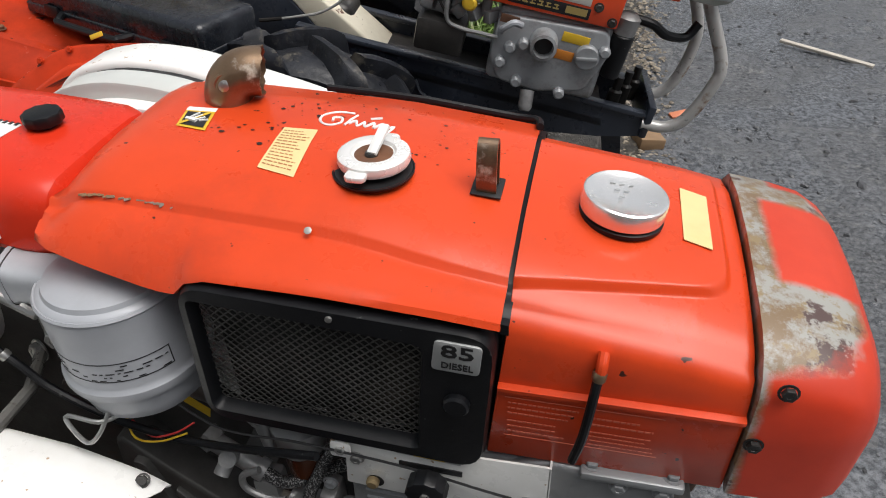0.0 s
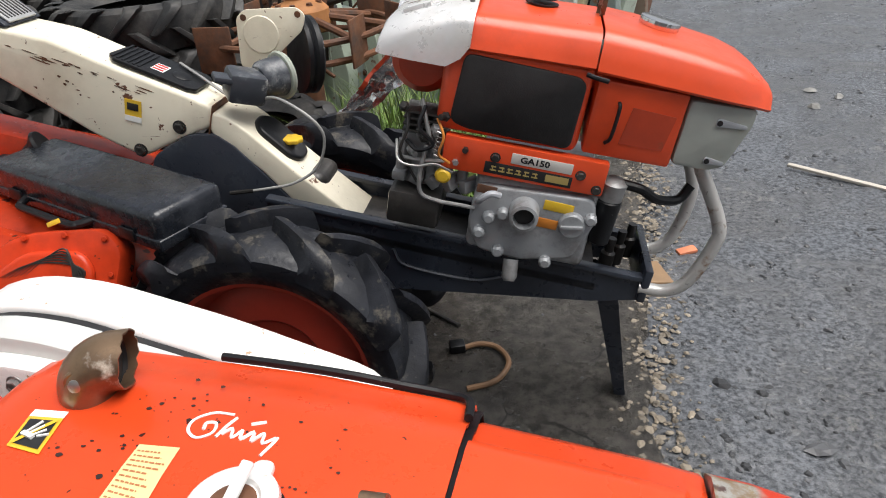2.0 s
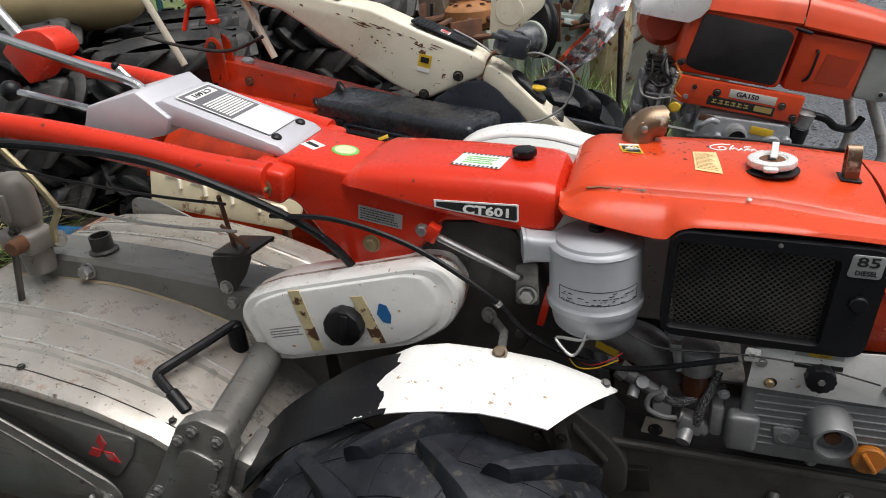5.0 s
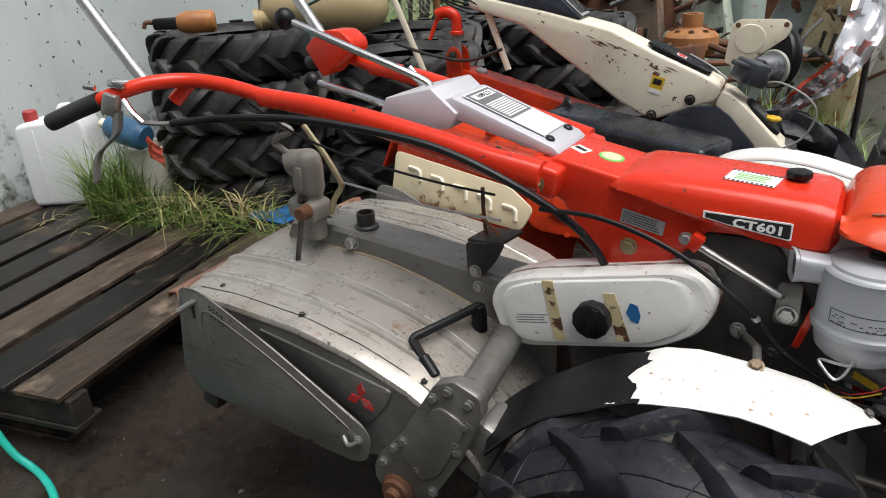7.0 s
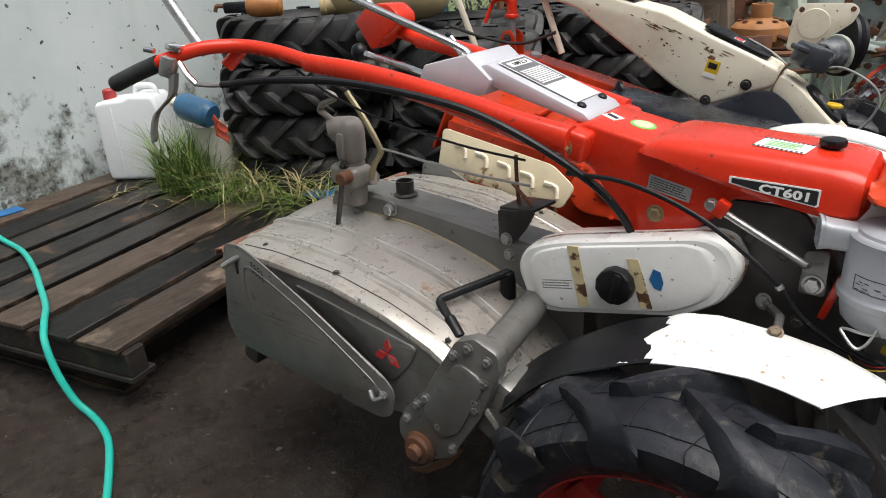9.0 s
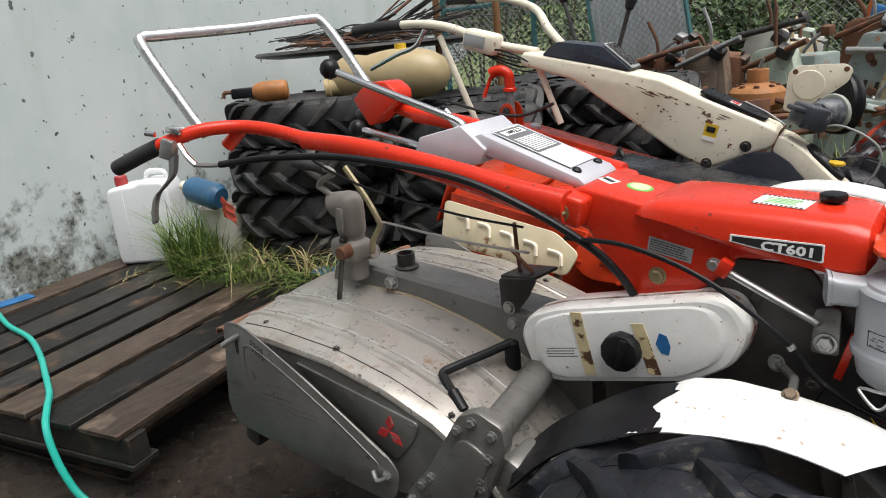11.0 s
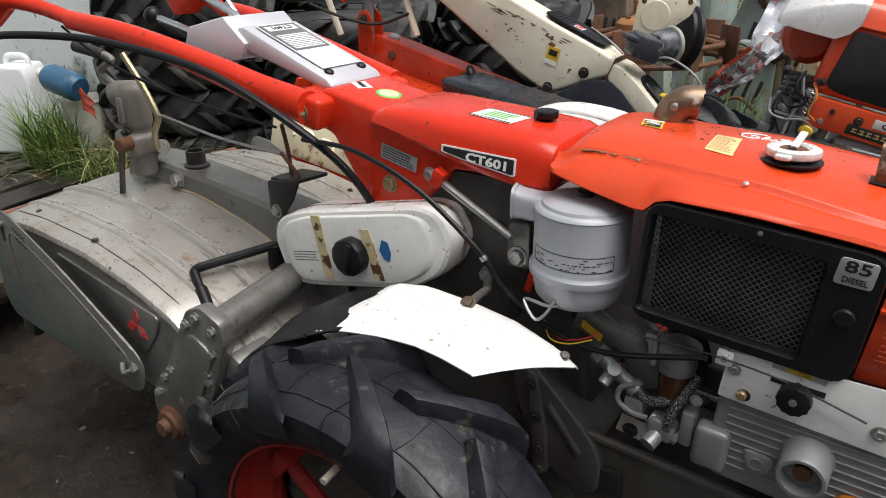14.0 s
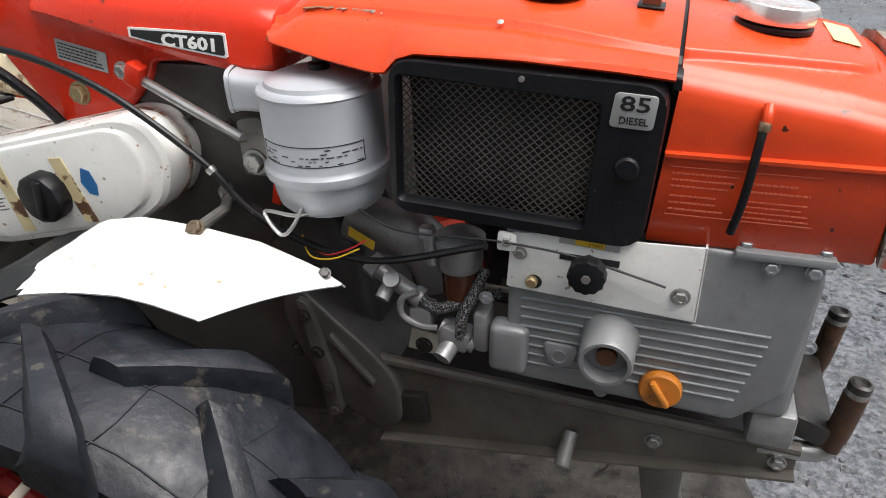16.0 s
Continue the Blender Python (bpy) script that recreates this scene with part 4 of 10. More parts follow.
outlet = part("crank_boss", lathe(BM(), [(0.033, 0.0), (0.03, 0.01), (0.029, 0.046), (0.0275, 0.049), (0.0235, 0.049), (0.0225, 0.03), (0.0, 0.03)], (-0.084, 0.392, 0.601), NEAR, 32), M_CAST_GREY, gear, "round boss for the starting crank")
part("crank_shaft_end", lathe(BM(), [(0.011, 0), (0.011, 0.008), (0.008, 0.0085), (0.004, 0.007), (0, 0.007)], (-0.084, 0.363, 0.601), NEAR, 16), M_RUSTY, outlet, "rusty crank shaft end")
ocap = part("oil_cap", lathe(BM(), [(0.0225, 0), (0.024, 0.003), (0.0235, 0.01), (0.0215, 0.012), (0.0, 0.0125)], (-0.024, 0.392, 0.546), NEAR, 28), surface("grimy_orange_plastic", (0.5, 0.17, 0.02), 0.45, vary=0.15, scale=30, dirt=(0.14, 0.06, 0.02), dirt_lo=0.5, dirt_hi=0.7, dirt_scale=40, bump=0.1), gear, "grimy orange plastic oil filler cap")
part("cap_grip", box(BM(), (-0.024, 0.3765, 0.546), (0.006, 0.008, 0.036), (0, -32, 0), 0.0015), M_ORANGE, ocap)
part("side_cover", box(BM(), (-0.198, 0.392, 0.568), (0.046, 0.03, 0.066), (0, 2, 0), 0.009, 3), M_CAST_GREY, gear)
part("side_flange", box(BM(), (-0.234, 0.41, 0.575), (0.02, 0.034, 0.056), (0, 0, 0), 0.006, 2), M_CASTALU, gear)
bm = prism(BM(), rounded([(-0.158, 0.585), (-0.117, 0.583), (-0.123, 0.557), (-0.138, 0.549), (-0.152, 0.557)], 0.007), "y", 0.386, 0.394, 0.003)
part("small_cover", bm, M_CAST_GREY, gear)
part("cover_ring", lathe(BM(), [(0.0095, 0), (0.0095, 0.002), (0.0075, 0.002), (0.0075, 0.0)], (-0.1385, 0.3865, 0.568), NEAR, 18), M_SILVER, gear)
for p in ((-0.228, 0.4, 0.625), (0.115, 0.41, 0.615), (0.06, 0.39, 0.716), (0.098, 0.39, 0.716), (-0.09, 0.41, 0.508)):
    bolt(gear, p, NEAR, 0.0065, M_SILVER)
bm = box(BM(), (0.07, 0.43, 0.7275), (0.09, 0.09, 0.01), (0, 0, 0), 0.003)
head = part("head_cover", bm, M_SILVER, TRACTOR, "silver head cover")
for x in (0.035, 0.105):
    bolt(head, (x, 0.398, 0.732), UP, 0.007, M_SILVER)
part("block_foot", box(BM(), (0.1, 0.43, 0.5), (0.05, 0.06, 0.05), bev=0.008), M_CASTALU, TRACTOR)

# white control plate
bm = prism(BM(), rounded([(-0.201, 0.655), (0.0, 0.642), (0.0, 0.731), (-0.196, 0.724)], 0.003), "y", 0.3855, 0.388, 0.0007)
plate = part("control_plate", bm, M_WHITE, TRACTOR, "white painted speed control plate")
part("plate_edge", box(BM(), (-0.0005, 0.3975, 0.6865), (0.002, 0.024, 0.088), (0, 0, 0)), M_WHITE, plate)
part("plate_ear", prism(BM(), rounded([(-0.211, 0.703), (-0.19, 0.703), (-0.189, 0.724), (-0.209, 0.727)], 0.004), "y", 0.38, 0.383, 0.0008), M_WHITE, plate)
kn = [(-0.112 + 0.0205 * (1 - 0.09 * (k % 2)) * math.cos(2 * math.pi * k / 24), 0.694 + 0.0205 * (1 - 0.09 * (k % 2)) * math.sin(2 * math.pi * k / 24)) for k in range(24)]
knob = part("control_knob", prism(BM(), kn, "y", 0.3585, 0.3765, 0.002), M_BLACK, plate, "black fluted plastic knob")
part("knob_screw", lathe(BM(), [(0.005, 0), (0.005, 0.002), (0, 0.002)], (-0.112, 0.3585, 0.694), NEAR, 6), M_STEEL, knob)
part("control_slot", box(BM(), (-0.1125, 0.385, 0.7015), (0.062, 0.0015, 0.008), (0, 2, 0), 0.0006), M_INK, plate)
for x, z, r in ((-0.186, 0.7, 0.006), (-0.114, 0.668, 0.0055), (-0.018, 0.672, 0.0075), (-0.2, 0.714, 0.0055)):
    bolt(plate, (x, 0.385 if r != 0.0055 else 0.382, z), NEAR, r)
part("plate_hole", lathe(BM(), [(0.0088, 0), (0, 0)], (-0.17, 0.3849, 0.666), NEAR, 18), M_INK, plate)
part("brass_screw", lathe(BM(), [(0.0068, 0), (0.0068, 0.005), (0.005, 0.007), (0, 0.007)], (-0.172, 0.3845, 0.667), NEAR, 12), surface("dull_brass", (0.4, 0.3, 0.16), 0.4, 0.7, bump=0.1), plate)
lab = part("plate_label", quad(BM(), (-0.145, 0.3855, 0.7185), (-0.083, 0.3855, 0.714), (-0.082, 0.3855, 0.7235), (-0.144, 0.3855, 0.728), 0.0003), M_LABEL_GREY, plate, "grey and yellow speed label")
part("label_field", quad(BM(), (-0.128, 0.3849, 0.7185), (-0.098, 0.3849, 0.7165), (-0.0975, 0.3849, 0.7235), (-0.1275, 0.3849, 0.7255), 0.0003), M_YCAP, lab)
part("lettering", lettering("START", 0.005, pose(-0.107, 0.3839, 0.7195, 90, 3, 0), 0.0002), M_INK, lab)
part("control_wire", tube(BM(), [(-0.4, 0.4, 0.735), (-0.33, 0.385, 0.71), (-0.25, 0.3825, 0.7115), (-0.2, 0.3785, 0.714), (-0.13, 0.3765, 0.709), (-0.06, 0.3775, 0.692), (-0.034, 0.3795, 0.684)], 0.0013, 6), M_INK, plate, "thin black control wire")

# air cleaner
ax, ay = -0.426, 0.428
air = part("air_cleaner", lathe(BM(), [(0.0, 0.716), (0.044, 0.716), (0.055, 0.719), (0.0625, 0.727), (0.0655, 0.74), (0.0675, 0.757), (0.0725, 0.76), (0.074, 0.7645), (0.0735, 0.771), (0.0705, 0.774), (0.069, 0.777), (0.069, 0.851), (0.0685, 0.858), (0.0655, 0.862), (0.061, 0.8635), (0.059, 0.868), (0.046, 0.8725), (0.028, 0.8745), (0.0, 0.875)], (ax, ay, 0), UP, 48), M_LIGHTGREY, TRACTOR, "light grey cylindrical air cleaner")
part("rim_bead", lathe(BM(), [(0.0685, 0.0), (0.0703, 0.0025), (0.0685, 0.005), (0.066, 0.0035)], (ax, ay, 0.8555), UP, 40), M_LIGHTGREY, air)
part("centre_stud", lathe(BM(), [(0.012, 0.0), (0.012, 0.008), (0.007, 0.01), (0.006, 0.03), (0, 0.03)], (ax, ay + 0.005, 0.873), UP, 16), M_GREASE, air)
# label wrapped round the drum
bm = BM()
R = 0.0694


def drum(a, z, r=R):
    return (ax + r * math.sin(a), ay - r * math.cos(a), z)


def arc_strip(bm, a0, a1, z0, z1, r, n=10):
    loft(bm, [[drum(a0 + (a1 - a0) * k / n, z0, r), drum(a0 + (a1 - a0) * k / n, z1, r)] for k in range(n + 1)], 0.0003)


for a0, a1, z0, z1 in ((-0.75, 1.12, 0.786, 0.787), (-0.75, 1.12, 0.8085, 0.8095)):
    arc_strip(bm, a0, a1, z0, z1, R, 18)
for a in (-0.75, 1.11):
    arc_strip(bm, a, a + 0.015, 0.786, 0.8095, R, 1)
rnd = random.Random(5)
for k in range(5):
    a = -0.7
    while a < 1.05:
        w = 0.03 + 0.1 * rnd.random()
        if rnd.random() < (0.3 if k == 4 else 0.8):
            arc_strip(bm, a, min(a + w, 1.08), 0.788 + 0.0042 * k, 0.7892 + 0.0042 * k, R, 2)
        a += w + 0.04 + (0.2 if rnd.random() < 0.2 else 0)
part("printed_label", bm, M_INK, air, "framed lines of small black print")
# intake horn
horn = []
for k in range(9):
    s = k / 8
    c = Vector((ax, ay, 0.845)).lerp(Vector((-0.536, 0.422, 0.848)), s)
    hw, hh = 0.021 + 0.003 * s, 0.0195 + 0.002 * s + (0.004 if k == 8 else 0)
    d = Vector((0.27, -0.96, 0)).normalized()
    horn.append([c + d * (hw * math.copysign(abs(math.cos(q)) ** 0.55, math.cos(q))) + Vector((0, 0, hh * math.copysign(abs(math.sin(q)) ** 0.55, math.sin(q)))) for q in [2 * math.pi * j / 24 for j in range(24)]])
ih = part("intake_horn", loft(BM(), horn, 0.002, close=True), M_LIGHTGREY, air, "grey rectangular intake horn", angle=50)
bm = BM()
t = BM()
t.faces.new([t.verts.new(p + Vector((0.006, 0, 0))) for p in [Vector(q) for q in horn[-1]]])
merge(bm, t)
part("intake_mesh", bm, M_GREASE, ih)
part("spring_clip", tube(BM(), [(-0.425, 0.372, 0.725), (-0.44, 0.356, 0.728), (-0.474, 0.356, 0.73), (-0.47, 0.35, 0.722), (-0.452, 0.344, 0.708), (-0.44, 0.35, 0.716), (-0.432, 0.365, 0.735)], 0.0024, 8, 4), M_STEEL, air, "bent wire clip")

# pipes and fuel parts below the screen
fuel = part("intake_pipe", tube(BM(), [(-0.44, 0.5, 0.66), (-0.4, 0.5, 0.648), (-0.35, 0.49, 0.642), (-0.325, 0.49, 0.615), (-0.31, 0.49, 0.58)], 0.036, 20, 5), M_CASTALU, TRACTOR, "cast intake pipe")
part("tag", quad(BM(), (-0.425, 0.452, 0.654), (-0.388, 0.445, 0.64), (-0.386, 0.447, 0.652), (-0.423, 0.454, 0.666), 0.0), M_YCAP, fuel, "yellow tag")
bm = cyl(BM(), (-0.385, 0.425, 0.636), (-0.372, 0.422, 0.628), 0.016, n=6)
cyl(bm, (-0.374, 0.422, 0.629), (-0.318, 0.415, 0.6), 0.011)
cyl(bm, (-0.352, 0.418, 0.617), (-0.347, 0.4, 0.632), 0.010)
cyl(bm, (-0.356, 0.419, 0.615), (-0.362, 0.4, 0.6), 0.009)
cyl(bm, (-0.324, 0.416, 0.604), (-0.314, 0.415, 0.599), 0.0135)
part("banjo_fitting", bm, M_CASTALU, TRACTOR, "cast fuel line fitting")
for pts in ([(-0.318, 0.415, 0.601), (-0.295, 0.41, 0.592), (-0.27, 0.412, 0.6), (-0.248, 0.425, 0.604), (-0.22, 0.44, 0.606)], [(-0.262, 0.402, 0.56), (-0.258, 0.402, 0.592), (-0.246, 0.412, 0.62), (-0.236, 0.43, 0.645)]):
    hb = tube(BM(), pts, 0.0075, 12)
    part("braided_hose", hb, surface("braided_black_hose", (0.02, 0.02, 0.022), 0.4, 0.2, vary=0.5, scale=300, bump=0.8, bump_scale=400, speck=(0.32, 0.32, 0.32), speck_scale=600, speck_lo=0.54), TRACTOR, "black and grey braided hose")
bm = lathe(BM(), [(0.0, 0.0), (0.026, 0.0), (0.028, 0.012), (0.027, 0.03), (0.031, 0.032), (0.031, 0.04), (0.022, 0.046), (0.0, 0.05)], (-0.268, 0.43, 0.645), UP, 28)
filt = part("fuel_filter", bm, M_CASTALU, TRACTOR, "fuel filter with metal head and glass bowl")
part("filter_bowl", lathe(BM(), [(0.0, -0.045), (0.018, -0.045), (0.022, -0.04), (0.023, 0.0)], (-0.268, 0.43, 0.645), UP, 24), surface("amber_glass_bowl", (0.09, 0.03, 0.015), 0.12, vary=0.2, bump=0.0), filt)
part("fuel_tap", cyl(BM(), (-0.3, 0.412, 0.695), (-0.296, 0.408, 0.655), 0.008, 0.005), M_CASTALU, filt, "grey fuel tap lever")
part("tap_head", box(BM(), (-0.302, 0.414, 0.695), (0.018, 0.016, 0.016), bev=0.004), M_CASTALU, filt)
bm = box(BM(), (-0.27, 0.412, 0.555), (0.04, 0.03, 0.03), (0, 15, 0), 0.006)
cyl(bm, (-0.29, 0.412, 0.565), (-0.245, 0.41, 0.545), 0.012)
cyl(bm, (-0.275, 0.405, 0.545), (-0.282, 0.385, 0.535), 0.012)
box(bm, (-0.315, 0.42, 0.575), (0.03, 0.03, 0.03), (0, 0, 0), 0.005)
part("fuel_pump", bm, M_CASTALU, TRACTOR, "small cast fuel pump")
part("fuel_line", tube(BM(), [(-0.315, 0.405, 0.615), (-0.335, 0.402, 0.604), (-0.337, 0.402, 0.58), (-0.315, 0.402, 0.567), (-0.292, 0.404, 0.566)], 0.0042, 8), M_CASTALU, TRACTOR, "bent metal fuel line")
br = part("mount_bracket", prism(BM(), [(-0.345, 0.505), (-0.287, 0.497), (-0.28, 0.53), (-0.338, 0.537)], "y", 0.432, 0.435, m=None), surface("yellowed_white_paint", (0.62, 0.58, 0.5), 0.5, vary=0.1, dirt=(0.3, 0.25, 0.18), bump=0.1), TRACTOR, "yellowed white bracket")
bolt(br, (-0.322, 0.432, 0.513), NEAR, 0.009, M_GREASE)
part("wiring", tube(BM(), [(-0.47, 0.415, 0.668), (-0.45, 0.395, 0.652), (-0.42, 0.395, 0.652), (-0.385, 0.4, 0.668)], 0.0012, 6), M_YCAP, TRACTOR, "yellow wire")
part("wiring", tube(BM(), [(-0.46, 0.41, 0.66), (-0.43, 0.398, 0.655), (-0.4, 0.4, 0.665), (-0.38, 0.41, 0.675)], 0.0012, 6), M_LOGO, TRACTOR, "red wire")

# frame rails, stand, front pipes
M_RAIL = surface("grimy_brown_grey_frame_paint", (0.13, 0.12, 0.105), 0.42, 0.25, vary=0.25, scale=10, dirt=(0.06, 0.05, 0.04), dirt_lo=0.48, dirt_hi=0.75, dirt_scale=6, wear=(0.1, 0.055, 0.03), wear_lo=0.64, wear_hi=0.7, wear_scale=14, bump=0.25)
for y0, s in ((0.445, 1), (0.655, -1)):
    bm = prism(BM(), [(-0.42, 0.466), (0.145, 0.441), (0.145, 0.403), (-0.4, 0.322), (-0.42, 0.34)], "y", y0, y0 + 0.006 * s)
    part("frame_rail", bm, M_RAIL, TRACTOR, "dull silver steel frame rail")
    part("rail_flange", tube(BM(), [(-0.415, y0 - 0.002 * s, 0.469), (0.145, y0 - 0.002 * s, 0.444)], 0.0085, 10, smooth=False), M_RAIL, TRACTOR)
part("rail_bottom", prism(BM(), [(-0.4, 0.322), (0.145, 0.403), (0.145, 0.407), (-0.4, 0.326)], "y", 0.428, 0.67), M_RAIL, TRACTOR)
part("rail_bed", prism(BM(), [(-0.4, 0.455), (0.13, 0.43), (0.13, 0.424), (-0.4, 0.45)], "y", 0.452, 0.648), M_GREASE, TRACTOR)
bolt(TRACTOR, (-0.02, 0.444, 0.412), NEAR, 0.0085)
bolt(TRACTOR, (0.125, 0.444, 0.416), NEAR, 0.0085)
part("rail_pin", cyl(BM(), (-0.125, 0.445, 0.398), (-0.13, 0.41, 0.368), 0.0105, n=16), M_SILVER_DK, TRACTOR)
part("rail_clamp", box(BM(), (-0.35, 0.44, 0.392), (0.05, 0.014, 0.05), (0, -6, 0), 0.003), M_GREASE, TRACTOR)
part("stand_leg", prism(BM(), [(-0.045, 0.37), (0.03, 0.385), (0.03, 0.25), (0.08, GROUND), (0.02, GROUND), (-0.025, 0.25)], "y", 0.51, 0.57, 0.004), M_SILVER_DK, TRACTOR, "grey front stand leg")
for y in (0.455, 0.6):
    pp = part("front_pipe", tube(BM(), [(0.1, y, 0.43), (0.15, y, 0.432), (0.176, y, 0.444), (0.182, y, 0.48), (0.188, y, 0.54)], 0.0125, 14), M_STEEL, TRACTOR, "steel bumper pipe with rusty collar")
    part("rust_collar", tube(BM(), [(0.1765, y, 0.447), (0.182, y, 0.48), (0.187, y, 0.53)], 0.0136, 14), surface("dark_rust_pipe", (0.075, 0.04, 0.025), 0.55, 0.3, vary=0.4, scale=20, dirt=(0.16, 0.08, 0.04), dirt_lo=0.52, dirt_hi=0.66, dirt_scale=22, bump=0.4), pp)
    part("pipe_nut", lathe(BM(), [(0.0105, 0), (0.0128, 0.002), (0.0128, 0.011), (0.009, 0.013), (0.006, 0.009), (0, 0.009)], (0.1875, y, 0.535), (0.1, 0, 1), 16), M_GREASE, pp)
part("pipe_bracket", box(BM(), (0.15, 0.52, 0.47), (0.05, 0.15, 0.03), (0, 20, 0), 0.006), M_GREASE, TRACTOR)

# clutch and gear housing behind the engine
bm = prism(BM(), rounded([(-0.9, 0.36), (-0.75, 0.28), (-0.5, 0.3), (-0.4, 0.42), (-0.42, 0.6), (-0.52, 0.8), (-0.86, 0.8), (-0.93, 0.6)], 0.04), "y", 0.475, 0.63, 0.02, 3)
gb = part("gear_housing", bm, M_HOUSING, TRACTOR, "oily dark cast gear housing")
bm = prism(BM(), rounded([(-0.8, 0.86), (-0.56, 0.86), (-0.5, 0.72), (-0.56, 0.6), (-0.76, 0.6)], 0.03), "y", 0.47, 0.485, 0.005)
part("side_plate", bm, M_HOUSING, gb)
arm = part("lower_casting", prism(BM(), rounded([(-0.52, 0.6), (-0.455, 0.535), (-0.4, 0.487), (-0.362, 0.44), (-0.362, 0.365), (-0.4, 0.345), (-0.45, 0.375), (-0.5, 0.44), (-0.53, 0.52)], 0.025), "y", 0.428, 0.56, 0.022, 3), M_HOUSING, gb, "oily brown cast clutch housing")
part("casting_flange", prism(BM(), rounded([(-0.5, 0.565), (-0.482, 0.56), (-0.458, 0.45), (-0.452, 0.37), (-0.474, 0.36), (-0.484, 0.45)], 0.008), "y", 0.418, 0.5, 0.004), M_HOUSING, arm)
part("casting_rib", prism(BM(), [(-0.46, 0.5), (-0.4, 0.43), (-0.395, 0.438), (-0.456, 0.512)], "y", 0.42, 0.432, 0.003), M_HOUSING, arm)
for p in ((-0.488, 0.54), (-0.476, 0.48), (-0.466, 0.42), (-0.462, 0.378)):
    bolt(arm, (p[0], 0.418, p[1]), NEAR, 0.0075, M_GREASE)
for p in ((-0.545, 0.435, 0.68), (-0.55, 0.47, 0.57), (-0.5, 0.47, 0.52), (-0.47, 0.44, 0.6), (-0.64, 0.468, 0.8), (-0.585, 0.468, 0.78), (-0.52, 0.44, 0.46)):
    bolt(gb, p, NEAR, 0.009, M_GREASE)
part("housing_bracket", prism(BM(), rounded([(-0.552, 0.733), (-0.513, 0.733), (-0.515, 0.81), (-0.55, 0.805)], 0.008), "y", 0.436, 0.442, 0.001), M_SILVER_DK, TRACTOR, "grey lever bracket")
bolt(TRACTOR, (-0.532, 0.435, 0.752), NEAR, 0.0125)
part("linkage_rod", tube(BM(), [(-0.688, 0.442, 0.849), (-0.545, 0.434, 0.783), (-0.535, 0.45, 0.78)], 0.0065, 10, smooth=False), M_STEEL, TRACTOR, "steel linkage rod")
part("linkage_eye", box(BM(), (-0.684, 0.438, 0.853), (0.022, 0.02, 0.03), (0, 28, 0), 0.004), M_RED2, TRACTOR)
bolt(TRACTOR, (-0.7, 0.436, 0.857), NEAR, 0.009)
part("red_strap", box(BM(), (-0.503, 0.436, 0.735), (0.012, 0.004, 0.08), (0, 14, 0), 0.001), M_RED2, TRACTOR)

# red box in front of the handle post
BOX_TOP = [(-0.842, 0.928), (-0.838, 0.936), (-0.82, 0.948), (-0.79, 0.955), (-0.6, 0.946), (-0.51, 0.939), (-0.49, 0.932), (-0.482, 0.918), (-0.479, 0.905)]
rows = []
for x in (-0.842, -0.838, -0.825, -0.8, -0.74, -0.68, -0.6, -0.53, -0.508, -0.49, -0.482, -0.479):
    zt = interp(x, BOX_TOP)
    zb = interp(x, [(-0.842, 0.924), (-0.81, 0.92), (-0.556, 0.858), (-0.5, 0.858), (-0.488, 0.862), (-0.479, 0.88)])
    i = interp(x, [(-0.842, 0.02), (-0.825, 0.006), (-0.79, 0.0), (-0.505, 0.0), (-0.49, 0.006), (-0.479, 0.02)])
    h = zt - zb
    rows.append([(x, 0.456 + i, zb), (x, 0.441 + i, zb + 0.05 * h), (x, 0.437 + i, zb + 0.16 * h), (x, 0.441 + i, zt - 0.4 * h), (x, 0.446 + i, zt - 0.22 * h), (x, 0.454 + i, zt - 0.1 * h), (x, 0.468 + i, zt - 0.02 * h), (x, 0.49 + i, zt), (x, 0.55, zt + 0.001), (x, 0.606 - i, zt), (x, 0.626 - i, zt - 0.06 * h), (x, 0.638 - i, zt - 0.2 * h), (x, 0.65 - i, zb + 0.2 * h), (x, 0.645 - i, zb + 0.05 * h), (x, 0.63 - i, zb)])
bm = loft(BM(), rows, close=True)
for row in (rows[0], rows[-1]):
    t = BM()
    t.faces.new([t.verts.new(p) for p in row])
    merge(bm, t)
RBOX = part("belt_guard_box", bm, M_RED2, TRACTOR, "glossy red box cover with model plate", angle=30)
arrow = [(-0.683, 0.9075), (-0.552, 0.9045), (-0.549, 0.9035), (-0.549, 0.8785), (-0.552, 0.8765), (-0.645, 0.889), (-0.683, 0.896)]
tilt = pose(0.006, 0.4365, 0.888, -5, 0, 0) @ pose(0, 0, -0.885)
pl = part("model_plate", prism(BM(), arrow, "y", -0.002, 0.0005, 0.0, m=tilt), M_LABEL_WHITE, RBOX, "black arrow-shaped plate with white letters")
arrow2 = [(-0.679, 0.905), (-0.554, 0.9022), (-0.5515, 0.9012), (-0.5515, 0.8808), (-0.5545, 0.8792), (-0.645, 0.8912), (-0.679, 0.8975)]
part("plate_field", prism(BM(), arrow2, "y", -0.0028, -0.001, 0.0, m=tilt), M_INK, pl)
part("lettering", lettering("CT601", 0.0195, tilt @ pose(-0.598, -0.003, 0.892, 90, 3.5, 0), 0.0003, 0.0007, 1.42), M_LABEL_WHITE, pl)


def box_z(x):
    return interp(x, BOX_TOP)


sq = [(-0.662, 0.492), (-0.582, 0.486), (-0.575, 0.543), (-0.654, 0.551)]
sq = [(x, y, box_z(x) + 0.0005) for x, y in sq]
s3 = part("sticker", quad(BM(), *sq, 0.0005), M_LABEL_WHITE, RBOX, "white sticker with yellow-black edge and green print")
